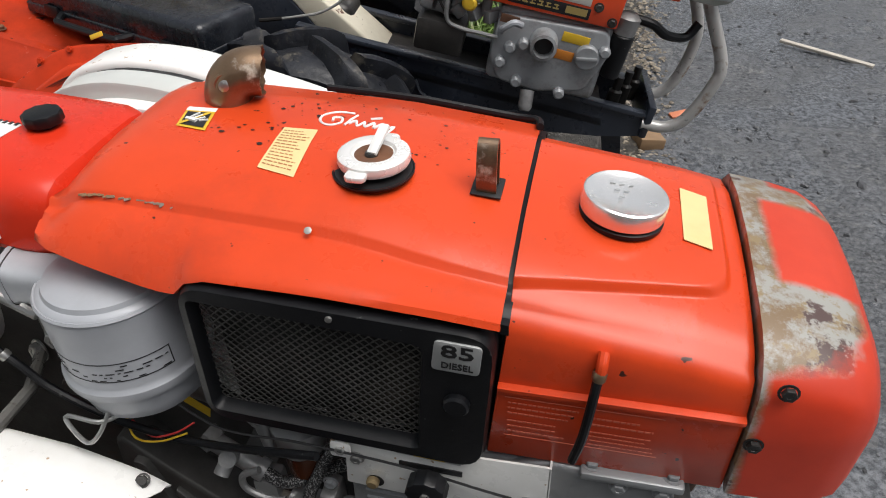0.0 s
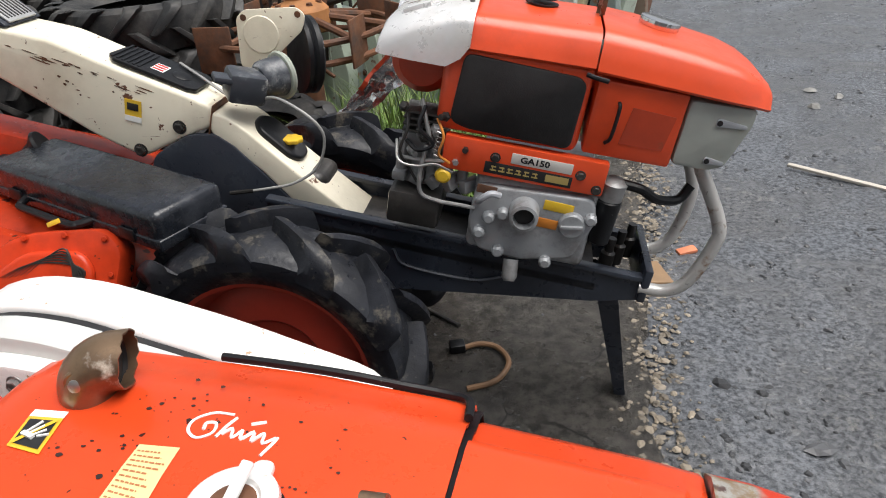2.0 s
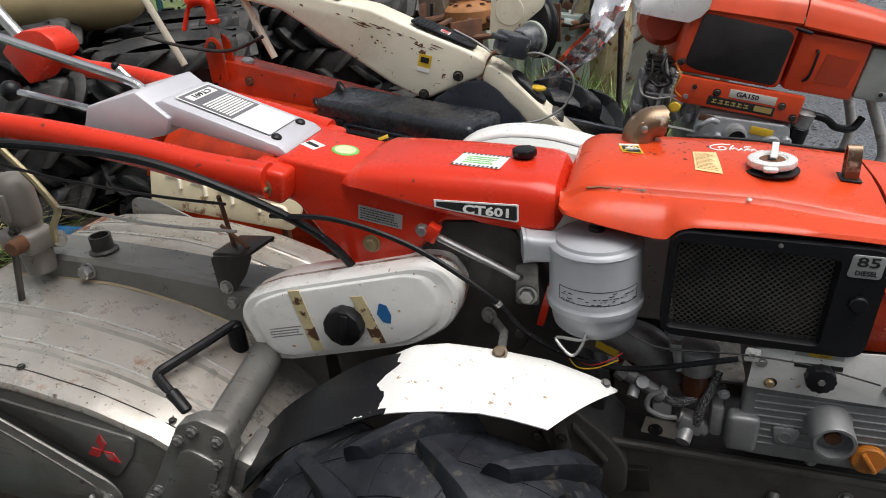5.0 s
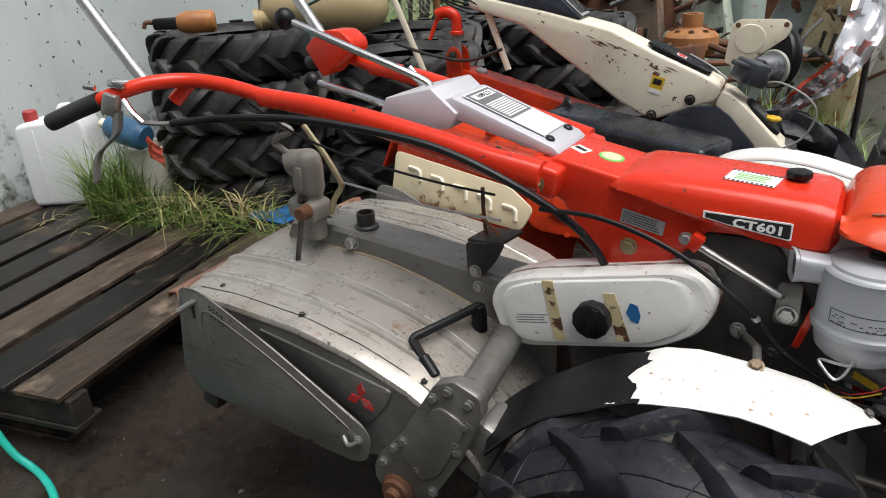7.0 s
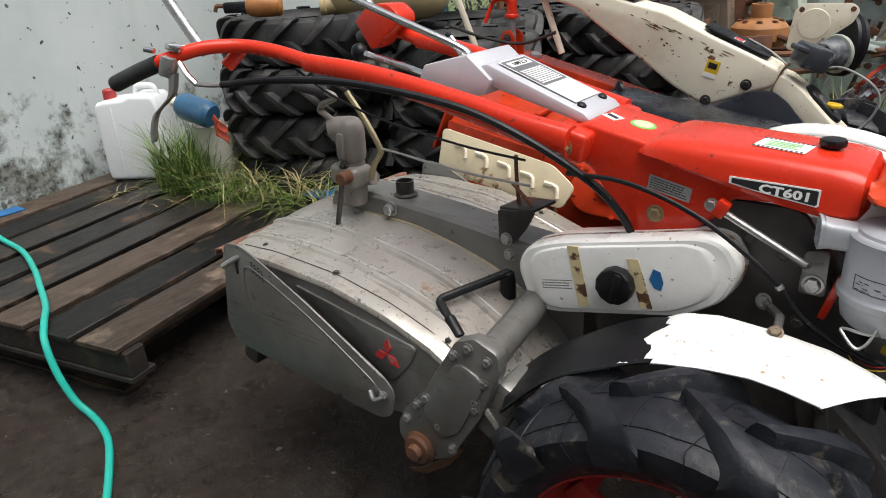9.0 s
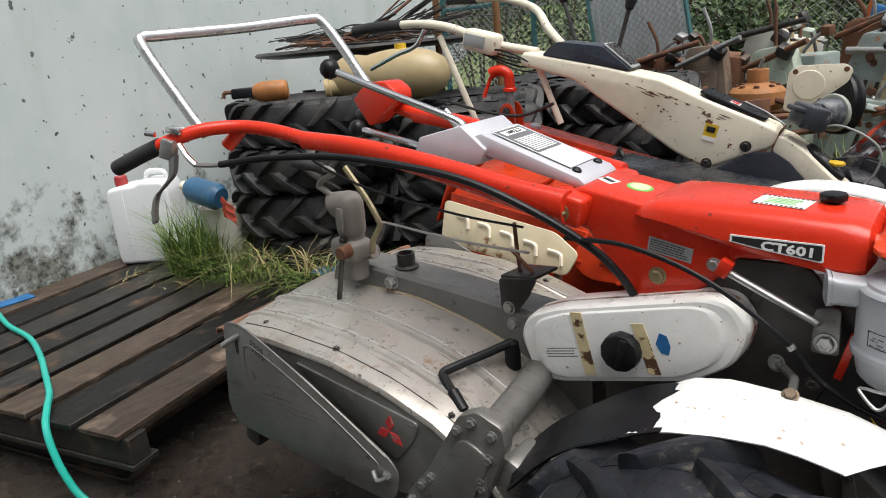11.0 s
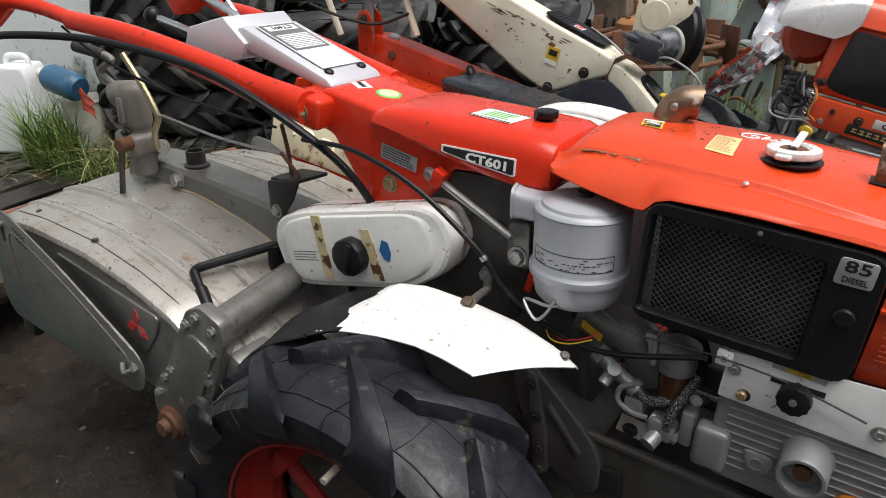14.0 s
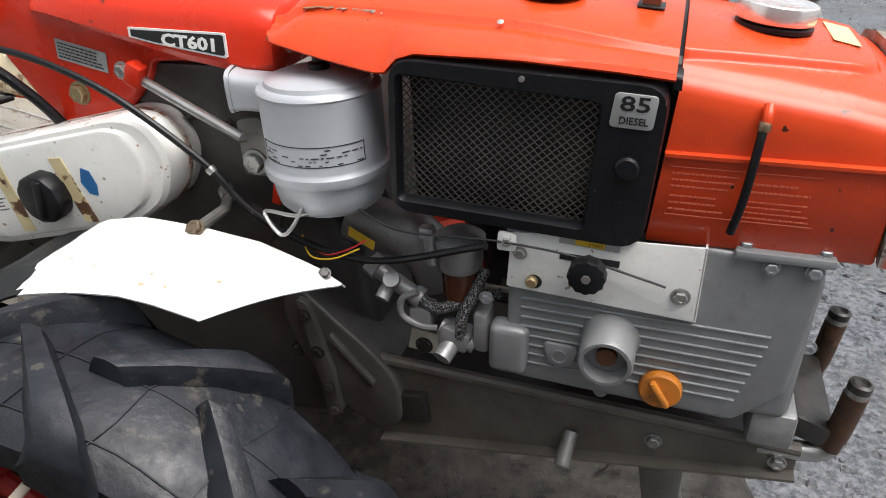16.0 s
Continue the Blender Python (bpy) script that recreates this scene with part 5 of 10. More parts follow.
for v in (0.0, 0.9):
    bm = BM()
    o, w = (Vector(sq[3]) - Vector(sq[0])) * v, (Vector(sq[3]) - Vector(sq[0])) * 0.1
    for k in range(11):
        a, b2 = Vector(sq[0]).lerp(Vector(sq[1]), k / 11), Vector(sq[0]).lerp(Vector(sq[1]), (k + 0.5) / 11)
        quad(bm, a + o, b2 + o, b2 + o + w, a + o + w, 0.0013, 0.0004)
    part("hatched_edge", bm, M_INK, s3, kind="stuff")
part("small_print", bars(BM(), Vector(sq[0]).lerp(Vector(sq[2]), 0.14), Vector(sq[1]).lerp(Vector(sq[3]), 0.14), Vector(sq[3]).lerp(Vector(sq[1]), 0.14), 4, 0.0013, 0.5, 0.2, 8, 1), M_GREEN_LBL, s3)
kx, ky = -0.553, 0.551
fl = [(kx + 0.021 * (1 - 0.1 * (k % 2)) * math.cos(2 * math.pi * k / 20), ky + 0.021 * (1 - 0.1 * (k % 2)) * math.sin(2 * math.pi * k / 20)) for k in range(20)]
bk = part("box_knob", prism(BM(), fl, "z", 0.946, 0.959, 0.003), M_BLACK, RBOX, "black fluted knob")
part("knob_stem", cyl(BM(), (kx, ky, 0.928), (kx, ky, 0.945), 0.01, 0.012), M_BLACK, bk)
part("front_pin", cyl(BM(), (-0.495, 0.53, 0.89), (-0.47, 0.535, 0.87), 0.011), M_WHITE, RBOX)

# red handle post
bm = prism(BM(), rounded([(-1.0, 0.948), (-0.944, 0.967), (-0.832, 0.944), (-0.76, 0.93), (-0.56, 0.9), (-0.56, 0.87), (-0.675, 0.862), (-0.682, 0.842), (-0.741, 0.786), (-0.76, 0.768), (-0.852, 0.764), (-0.934, 0.885), (-1.0, 0.905)], 0.01), "y", 0.459, 0.63, 0.012, 3)
post = part("handle_post", bm, M_RED2, TRACTOR, "glossy red handle post")
lq = [(-0.82, 0.458, 0.862), (-0.744, 0.458, 0.846), (-0.74, 0.458, 0.872), (-0.816, 0.458, 0.888)]
gl = part("rating_plate", quad(BM(), *lq, 0.0006), M_LABEL_GREY, post, "grey plate with rows of small print")
part("small_print", bars(BM(), lq[0], lq[1], lq[3], 5, 0.0016, 0.4, 0.15, 21, 1), M_INK, gl)
bolt(post, (-0.802, 0.459, 0.816), NEAR, 0.012, surface("brassy_bolt", (0.33, 0.27, 0.15), 0.4, 0.6, bump=0.1))
ov = part("sticker", lathe(BM(), [(0.0, 0.0008), (0.024, 0.0008), (0.0245, 0)], (-0.868, 0.545, 0.9515), (0.2, 0, 0.98), 28), M_GREEN_LBL, post, "round green and white sticker")
part("sticker_field", lathe(BM(), [(0.0, 0.0016), (0.019, 0.0016), (0.0192, 0.0006)], (-0.868, 0.545, 0.9515), (0.2, 0, 0.98), 24), surface("pale_yellow_label", (0.66, 0.68, 0.42), 0.5, bump=0.0), ov)
sl = [(-0.945, 0.528, 0.9665), (-0.914, 0.515, 0.9605), (-0.905, 0.545, 0.9585), (-0.936, 0.558, 0.9645)]
sl = part("sticker", quad(BM(), *sl, 0.0006), M_LABEL_WHITE, post, "small white and blue label")
part("label_bar", box(BM(), (-0.925, 0.536, 0.9645), (0.026, 0.008, 0.0008), (0, 11, -23)), M_INK, sl)

# handlebars
GRIP = surface("worn_black_rubber_grip", (0.02, 0.02, 0.022), 0.55, vary=0.2, dirt=(0.06, 0.06, 0.06), bump=0.5, bump_scale=150)


def handlebar(side, far):
    y = (lambda v: v) if not far else (lambda v: 1.1 - v)
    s = -1 if not far else 1
    pts = [(-0.955, 0.425, 0.937), (-1.05, 0.41, 0.959), (-1.15, 0.402, 0.985), (-1.3, 0.388, 1.02), (-1.43, 0.372, 1.046), (-1.555, 0.358, 1.06)]
    pts = [(a, y(b), c) for a, b, c in pts]
    rings = []
    line = spline(pts, 4)
    for i, p in enumerate(line):
        u = i / (len(line) - 1)
        hh, ww = 0.03 - 0.011 * min(1, u * 1.1), 0.026 - 0.008 * u
        rings.append([p + Vector((0.35 * hh * math.sin(q) ** 3 * 0.3, ww * math.copysign(abs(math.cos(q)) ** 0.8, math.cos(q)), hh * math.copysign(abs(math.sin(q)) ** 0.8, math.sin(q)))) for q in [2 * math.pi * j / 20 for j in range(20)]])
    bm = loft(BM(), rings, close=True)
    for row in (rings[0], rings[-1]):
        t = BM()
        t.faces.new([t.verts.new(p) for p in row])
        merge(bm, t)
    bar = part("handlebar", bm, M_RED2, TRACTOR, "red tubular handlebar")
    part("handlebar_foot", box(BM(), (-0.962, y(0.447), 0.932), (0.07, 0.06, 0.058), (0, 14, 0), 0.01, 3), M_RED2, bar)
    bolt(bar, (-0.966, y(0.4165), 0.928), (0, s, 0), 0.0135, surface("brassy_bolt", (0.33, 0.27, 0.15), 0.4, 0.6, bump=0.1) if not far else M_STEEL)
    if not far:
        end = [(-1.54, 0.36, 1.0595), (-1.64, 0.343, 1.083), (-1.715, 0.31, 1.096), (-1.765, 0.25, 1.098), (-1.805, 0.2, 1.085), (-1.845, 0.176, 1.07)]
        part("handle_tube", tube(BM(), end, 0.0155, 16), M_RED2, bar)
        g = [(-1.835, 0.18, 1.073), (-1.9, 0.16, 1.051), (-1.975, 0.143, 1.024)]
        bmg = BM()
        rr = spline(g, 7)
        tube(bmg, rr, 0.0185, 14, smooth=False)
        part("grip", bmg, GRIP, bar, "black rubber grip")
        bms = box(BM(), (-1.808, 0.183, 1.066), (0.03, 0.03, 0.045), (0, 20, 25), 0.004)
        part("lever_clamp", bms, M_STEEL, bar, "steel lever clamp")
        bm2 = box(BM(), (-1.795, 0.2, 1.105), (0.035, 0.03, 0.014), (0, 15, 20), 0.004)
        cyl(bm2, (-1.83, 0.17, 1.1), (-1.85, 0.16, 1.104), 0.006)
        part("throttle_lever", bm2, M_CHROME, bar, "small chrome throttle lever")
        blade = [(-1.79, 0.18, 1.05), (-1.8, 0.175, 1.01), (-1.83, 0.17, 0.985), (-1.865, 0.165, 0.96), (-1.885, 0.162, 0.925), (-1.89, 0.16, 0.895)]
        bl = spline(blade, 4)
        part("clutch_lever", loft(BM(), [[p + Vector((0.012 - 0.006 * i / len(bl), -0.006, 0.004)), p + Vector((-0.012 + 0.006 * i / len(bl), -0.006, -0.004)), p + Vector((-0.012 + 0.006 * i / len(bl), 0.006, -0.004)), p + Vector((0.012 - 0.006 * i / len(bl), 0.006, 0.004))] for i, p in enumerate(bl)], close=True), M_SILVER_DK, bar, "dark curved clutch lever")
        part("lever_arm", tube(BM(), [(-1.775, 0.19, 1.075), (-1.755, 0.19, 1.05), (-1.735, 0.195, 1.03)], 0.007, 8), M_CHROME, bar)
        part("cross_tube_stub", cyl(BM(), (-1.735, 0.325, 1.085), (-1.762, 0.3, 1.05), 0.0155, bev=0.002), M_RED2, bar)
        part("cable_end", tube(BM(), [(-1.74, 0.195, 1.03), (-1.69, 0.2, 1.03), (-1.64, 0.21, 1.033)], 0.005, 8), M_STEEL, bar)
        part("clutch_cable", tube(BM(), [(-1.66, 0.205, 1.032), (-1.55, 0.24, 1.042), (-1.4, 0.29, 1.04), (-1.25, 0.33, 1.019), (-1.12, 0.355, 0.99), (-0.995, 0.375, 0.937), (-0.9, 0.41, 0.868), (-0.86, 0.435, 0.815), (-0.84, 0.452, 0.77), (-0.83, 0.458, 0.745)], 0.0075, 10, 8), M_BLACK, bar, "thick black cable sheath")
        part("throttle_cable", tube(BM(), [(-0.95, 0.4, 0.886), (-0.83, 0.4, 0.884), (-0.7, 0.4, 0.841), (-0.583, 0.4, 0.762), (-0.53, 0.4, 0.705), (-0.45, 0.4, 0.665), (-0.36, 0.4, 0.655), (-0.22, 0.37, 0.712)], 0.0045, 8, 8), M_BLACK, bar, "thin black throttle cable")
        part("cable_tie", lathe(BM(), [(0.0062, 0), (0.0068, 0.004), (0.0062, 0.008)], (-0.575, 0.4, 0.755), (0.6, 0, -0.8), 12), M_STEEL, bar)
        part("thin_cable", tube(BM(), [(-1.6, 0.36, 1.045), (-1.5, 0.37, 0.99), (-1.38, 0.4, 0.94), (-1.2, 0.43, 0.9), (-1.06, 0.44, 0.885)], 0.0028, 6), M_BLACK, bar)
    else:
        end = [(-1.54, 0.74, 1.0595), (-1.6, 0.745, 1.075), (-1.66, 0.76, 1.085)]
        part("handle_tube", tube(BM(), end, 0.017, 14), M_RED2, bar)
        part("handle_bracket", prism(BM(), rounded([(-1.725, 1.108), (-1.69, 1.138), (-1.65, 1.153), (-1.605, 1.152), (-1.575, 1.13), (-1.572, 1.105), (-1.66, 1.045), (-1.675, 1.038)], 0.01), "y", 0.69, 0.76, 0.005), M_RED2, bar, "red folded bracket")
        part("grip", tube(BM(), [(-1.66, 0.75, 1.085), (-1.74, 0.775, 1.07), (-1.8, 0.79, 1.055)], 0.0185, 14), GRIP, bar, "black rubber grip")
    return bar


handlebar(0, False)
handlebar(1, True)
part("push_bar", tube(BM(), [(-1.81, 0.285, 1.08), (-1.845, 0.275, 1.13), (-1.94, 0.25, 1.285), (-1.956, 0.262, 1.31), (-1.945, 0.3, 1.312), (-1.89, 0.5, 1.316), (-1.83, 0.665, 1.325), (-1.812, 0.695, 1.318), (-1.765, 0.705, 1.26), (-1.68, 0.71, 1.14)], 0.0135, 12, 5), surface("galvanised_tube", (0.6, 0.6, 0.6), 0.3, 0.85, vary=0.12, scale=25, bump=0.05), TRACTOR, "galvanised steel push bar between the handles")

# silver console
bm = BM()
prism(bm, [(-1.345, 1.005), (-1.322, 1.05), (-1.212, 1.075), (-1.155, 1.028), (-1.17, 0.998), (-1.25, 0.985)], "y", 0.468, 0.632, 0.004)
prism(bm, [(-1.25, 1.04), (-1.17, 1.058), (-0.958, 0.979), (-0.944, 0.966), (-0.957, 0.957), (-1.16, 1.012)], "y", 0.478, 0.622, 0.006)
con = part("console", bm, M_CONSOLE, TRACTOR, "silver-grey lever console with printed panel")
ca, cb = Vector((-1.158, 0, 1.0565)), Vector((-0.985, 0, 0.9915))


def on_con(u, y):
    p = ca.lerp(cb, u)
    return (p.x, y, p.z)


cp = part("panel_label", quad(BM(), on_con(0, 0.5), on_con(1, 0.5), on_con(1, 0.6), on_con(0, 0.6), 0.0006), M_LABEL_WHITE, con, "white and black printed panel")
part("panel_field", quad(BM(), on_con(0.02, 0.503), on_con(0.6, 0.503), on_con(0.6, 0.597), on_con(0.02, 0.597), 0.0012), surface("dark_grey_print", (0.14, 0.14, 0.15), 0.45, bump=0.0), cp)
bm = BM()
for k in range(9):
    quad(bm, on_con(0.26 + 0.035 * k, 0.51), on_con(0.28 + 0.035 * k, 0.51), on_con(0.28 + 0.035 * k, 0.59), on_con(0.26 + 0.035 * k, 0.59), 0.002, 0.0003)
part("panel_stripes", bm, M_LABEL_WHITE, cp)
part("panel_title", quad(BM(), on_con(0.06, 0.512), on_con(0.16, 0.512), on_con(0.16, 0.588), on_con(0.06, 0.588), 0.002, 0.0003), M_LABEL_WHITE, cp)
part("lettering", lettering("CT601", 0.016, Matrix.Translation(Vector(on_con(0.11, 0.55)) + Vector((0.001, 0, 0.003))) @ pose(0, 0, 0, 0, 20.6, 0) @ pose(0, 0, 0, 0, 0, -90), 0.0003, 0.0002, 1.2), M_INK, cp)
for y in (0.505, 0.595):
    part("dome_screw", lathe(BM(), [(0.0095, 0), (0.009, 0.003), (0.005, 0.006), (0, 0.007)], (-0.975, y, 0.986), (0.35, 0, 0.94), 14), M_BLACK, con)


def lever(pts, r, ball, ball_r, label):
    lv = part("gear_lever", tube(BM(), pts, r, 10), M_CHROME, TRACTOR, label)
    part("lever_ball", lathe(BM(), [(0.0, -ball_r), (0.6 * ball_r, -0.8 * ball_r), (0.95 * ball_r, -0.3 * ball_r), (ball_r, 0.1 * ball_r), (0.8 * ball_r, 0.62 * ball_r), (0.4 * ball_r, 0.93 * ball_r), (0, ball_r)], ball, UP, 20), M_BLACK, lv, "black plastic ball knob")


lever([(-1.245, 0.545, 1.03), (-1.256, 0.545, 1.056), (-1.285, 0.545, 1.078), (-1.44, 0.525, 1.137), (-1.585, 0.505, 1.194)], 0.0085, (-1.6, 0.503, 1.2), 0.024, "chrome gear lever with black ball knob")
lever([(-1.27, 0.58, 1.02), (-1.3, 0.59, 1.045), (-1.34, 0.59, 1.09)], 0.008, (-1.345, 0.59, 1.095), 0.008, "short chrome lever")
lever([(-1.3, 0.56, 0.985), (-1.45, 0.6, 1.01), (-1.61, 0.6, 1.043)], 0.0085, (-1.63, 0.6, 1.047), 0.022, "dull steel lever with black ball knob")

# white side tank
outline = [(-1.062, 0.672), (-1.045, 0.715), (-0.985, 0.742), (-0.7, 0.808), (-0.66, 0.803), (-0.633, 0.762), (-0.65, 0.7), (-0.72, 0.652), (-0.98, 0.588), (-1.03, 0.59)]
ol = rounded(outline, 0.03, 4)
cc = Vector((sum(u for u, v in ol) / len(ol), sum(v for u, v in ol) / len(ol)))


def scaled(poly, k, dx=0.0, dz=0.0):
    return [(cc.x + (u - cc.x) * k + dx, cc.y + (v - cc.y) * k + dz) for u, v in poly]


def shell(bm, steps, cap_end=True):
    t = BM()
    rr = [[t.verts.new((u, y, v)) for u, v in poly] for poly, y in steps]
    for a, c in zip(rr, rr[1:]):
        for i in range(len(a)):
            t.faces.new((a[i], a[(i + 1) % len(a)], c[(i + 1) % len(a)], c[i]))
    t.faces.new(rr[0])
    t.faces.new(rr[-1])
    return merge(bm, t)


WT = part("side_tank", shell(BM(), [(scaled(ol, 0.93), 0.50), (scaled(ol, 1.0), 0.47), (scaled(ol, 1.0), 0.42), (scaled(ol, 0.985), 0.409), (scaled(ol, 0.95), 0.404), (scaled(ol, 0.87), 0.403), (scaled(ol, 0.835), 0.3985), (scaled(ol, 0.8), 0.3975)]), M_WHITE, TRACTOR, "white painted side fuel tank with rusty edges", angle=28)
t = BM()
rr = [[t.verts.new((u, y, v)) for u, v in poly] for poly, y in ((scaled(ol, 1.0), 0.443), (scaled(ol, 1.012), 0.443), (scaled(ol, 1.012), 0.449), (scaled(ol, 1.0), 0.449))]
for a, c in zip(rr, rr[1:]):
    for i in range(len(a)):
        t.faces.new((a[i], a[(i + 1) % len(a)], c[(i + 1) % len(a)], c[i]))
part("weld_seam", t, surface("rusty_white_seam", (0.5, 0.45, 0.4), 0.6, vary=0.3, scale=30, wear=RUST, wear_lo=0.45, wear_hi=0.55, wear_scale=30, bump=0.3), WT, "rust-stained weld seam")
fl = [(-0.84 + 0.036 * (1 - 0.05 * (k % 2)) * math.cos(2 * math.pi * k / 22), 0.693 + 0.036 * (1 - 0.05 * (k % 2)) * math.sin(2 * math.pi * k / 22)) for k in range(22)]
tc = part("tank_cap", prism(BM(), fl, "y", 0.372, 0.399, 0.005), M_BLACK, WT, "black fluted plastic tank cap")
part("cap_rib", box(BM(), (-0.835, 0.371, 0.694), (0.012, 0.006, 0.056), (0, 10, 0), 0.002), M_BLACK, tc)
M_TAPE = surface("old_yellowed_tape", (0.62, 0.52, 0.3), 0.5, vary=0.15, scale=25, wear=(0.09, 0.04, 0.018), wear_lo=0.5, wear_hi=0.54, wear_scale=24, bump=0.2)
for x0, x1, n in ((-0.933, -0.905, 1), (-0.815, -0.783, 2)):
    part("tape_strip", prism(BM(), [(x0 - 0.011, 0.745 + 0.0 * n), (x0 + 0.011, 0.748), (x1 + 0.011, 0.628 + 0.03 * (n - 1)), (x1 - 0.011, 0.625 + 0.03 * (n - 1))], "y", 0.396, 0.3995), M_TAPE, WT, "yellowed tape strip with rust stains")
bm = BM()
bars(bm, (-0.998, 0.3978, 0.638), (-0.926, 0.3978, 0.654), (-1.001, 0.3978, 0.664), 4, 0.0, 0.4, 0.1, 31, 1)
part("printed_label", bm, M_INK, WT)
part("blue_mark", prism(BM(), [(-0.782, 0.715), (-0.776, 0.736), (-0.763, 0.733), (-0.756, 0.714), (-0.759, 0.698), (-0.772, 0.7)], "y", 0.3965, 0.3985), M_BLUE, WT, "blue hexagonal mark")
part("tank_support", tube(BM(), [(-0.6, 0.46, 0.69), (-0.565, 0.4, 0.7), (-0.556, 0.335, 0.708)], 0.007, 10, smooth=False), M_SILVER_DK, TRACTOR, "grey fender stay")
bolt(TRACTOR, (-0.604, 0.463, 0.69), (-0.3, -1, 0.2), 0.011)
bolt(TRACTOR, (-0.557, 0.33, 0.709), (0, -0.5, 0.86), 0.009, surface("dull_brown_bolt", (0.16, 0.12, 0.08), 0.4, 0.6, bump=0.1))

# fenders: white front sheet and ragged black flap behind


def fender(mirror):
    y = (lambda v: v) if not mirror else (lambda v: 1.1 - v)
    inner = [(-0.79, 0.628), (-0.75, 0.668), (-0.7, 0.698), (-0.64, 0.7095), (-0.56, 0.706), (-0.48, 0.696), (-0.41, 0.672), (-0.383, 0.655)]
    outer = [(-0.79, 0.632), (-0.75, 0.66), (-0.69, 0.68), (-0.62, 0.694), (-0.56, 0.7), (-0.52, 0.697), (-0.47, 0.688), (-0.466, 0.686)]
    jag = (0.0, 0.02, 0.1, 0.05, 0.2, 0.12, 0.3, 0.24, 0.36, 0.4)
    rows = []
    for k in range(25):
        row = []
        for j in range(10):
            s = jag[j] * 1.2 + (7 - jag[j] * 1.2) * k / 24
            i = min(6, int(s))
            f = s - i
            a = Vector((inner[i][0], 0.338, inner[i][1])).lerp(Vector((inner[i + 1][0], 0.338, inner[i + 1][1])), f)
            b = Vector((outer[i][0], 0.2, outer[i][1])).lerp(Vector((outer[i + 1][0], 0.2, outer[i + 1][1])), f)
            if j < 2:
                row.append((a.x, y((0.352, 0.345)[j]), a.z - (0.01, 0.002)[j]))
            else:
                p = a.lerp(b, (j - 2) / 7)
                row.append((p.x, y(p.y), p.z + 0.006 * math.sin(math.pi * (j - 2) / 7)))
        rows.append(row)
    f = part("fender", loft(BM(), rows, 0.0022), M_WHITE, TRACTOR, "white sheet metal fender over the wheel", angle=40)
    fl = []
    for k in range(13):
        s = k / 12
        ia = Vector((-0.7, 0.335, 0.69)).lerp(Vector((-1.0, 0.31, 0.478)), s) + Vector((0, 0, 0.045 * math.sin(math.pi * s * 0.9)))
        ob_ = Vector((-0.7, 0.2, 0.674)).lerp(Vector((-0.955, 0.172, 0.505)), s) + Vector((0, 0, 0.03 * math.sin(math.pi * s)))
        fl.append([(p.x, y(p.y), p.z + 0.008 * math.sin(math.pi * j / 4) + 0.004 * math.sin(9 * s + 2 * j)) for j, p in enumerate([ia.lerp(ob_, j / 4) for j in range(5)])])
    fp = part("mud_flap", loft(BM(), fl, 0.003), M_BLACK, TRACTOR, "torn black rubber mud flap", angle=50)
    part("flap_bead", tube(BM(), [fl[k][4] for k in range(3, 13)], 0.004, 6, 2), M_BLACK, fp)
    return f


FN = fender(False)
bolt(FN, (-0.4, 0.338, 0.668), (0.3, -0.5, 0.8), 0.0055, M_GREASE)
fender(True)

# wheels
TY = tyre_data(0.37, 0.246, 0.188, 11, 0.025, M_RUBBER, lean=0.38)
M_RIM = surface("chipped_red_rim_paint", (0.3, 0.014, 0.009), 0.45, vary=0.2, scale=10, wear=(0.1, 0.05, 0.035), wear_lo=0.62, wear_hi=0.7, dirt=(0.12, 0.03, 0.02), bump=0.15)


def wheel(parent, c, ty_mesh, R, r, flip=1, dish=True, rimmat=None):
    w = tagged(new("tyre", ty_mesh[0]), "black rubber tractor tyre with deep slanted lugs")
    w.parent = parent
    w.location = Vector(c) - ORIG[parent]
    add_lugs(w, ty_mesh[1])
    prof = [(r - 0.004, -0.062), (r + 0.012, -0.068), (r + 0.014, -0.06), (r, -0.05), (r - 0.006, -0.02), (r - 0.035, 0.0), (r - 0.035, 0.02), (r - 0.006, 0.04), (r, 0.055), (r + 0.012, 0.068)]
    part("rim", lathe(BM(), [(a, b * flip) for a, b in prof], c, (0, 1, 0), 48), rimmat or M_RIM, parent, "red steel rim")
    if dish:
        part("wheel_disc", lathe(BM(), [(r - 0.03, 0.0), (r * 0.72, -0.018 * flip), (r * 0.5, -0.022 * flip), (r * 0.42, -0.004 * flip), (0.03, 0.0), (0.0, 0.0)], c, (0, 1, 0), 40), rimmat or M_RIM, parent)
    else:
        part("hub_flange", lathe(BM(), [(0.0, -0.02), (0.05, -0.02), (0.06, -0.008), (0.06, 0.012), (0, 0.012)], c, (0, 1, 0), 24), rimmat or M_RIM, parent)
        for k in range(4):
            q = radians(38 + 90 * k)
            d = Vector((math.sin(q), 0, math.cos(q)))
            part("spoke", tube(BM(), [Vector(c) + d * 0.03, Vector(c) + d * (r - 0.02)], 0.0125, 10, smooth=False), rimmat or M_RIM, parent)
            part("spoke_bracket", box(BM(), Vector(c) + d * (r - 0.04), (0.05, 0.05, 0.03), (0, 38 + 90 * k, 0), 0.004), rimmat or M_RIM, parent)
    part("hub", lathe(BM(), [(0.0, -0.05), (0.025, -0.05), (0.03, -0.03), (0.032, 0.05), (0.0, 0.05)], c, (0, 1, 0), 20), M_GREASE, parent, "greasy hub")
    return w


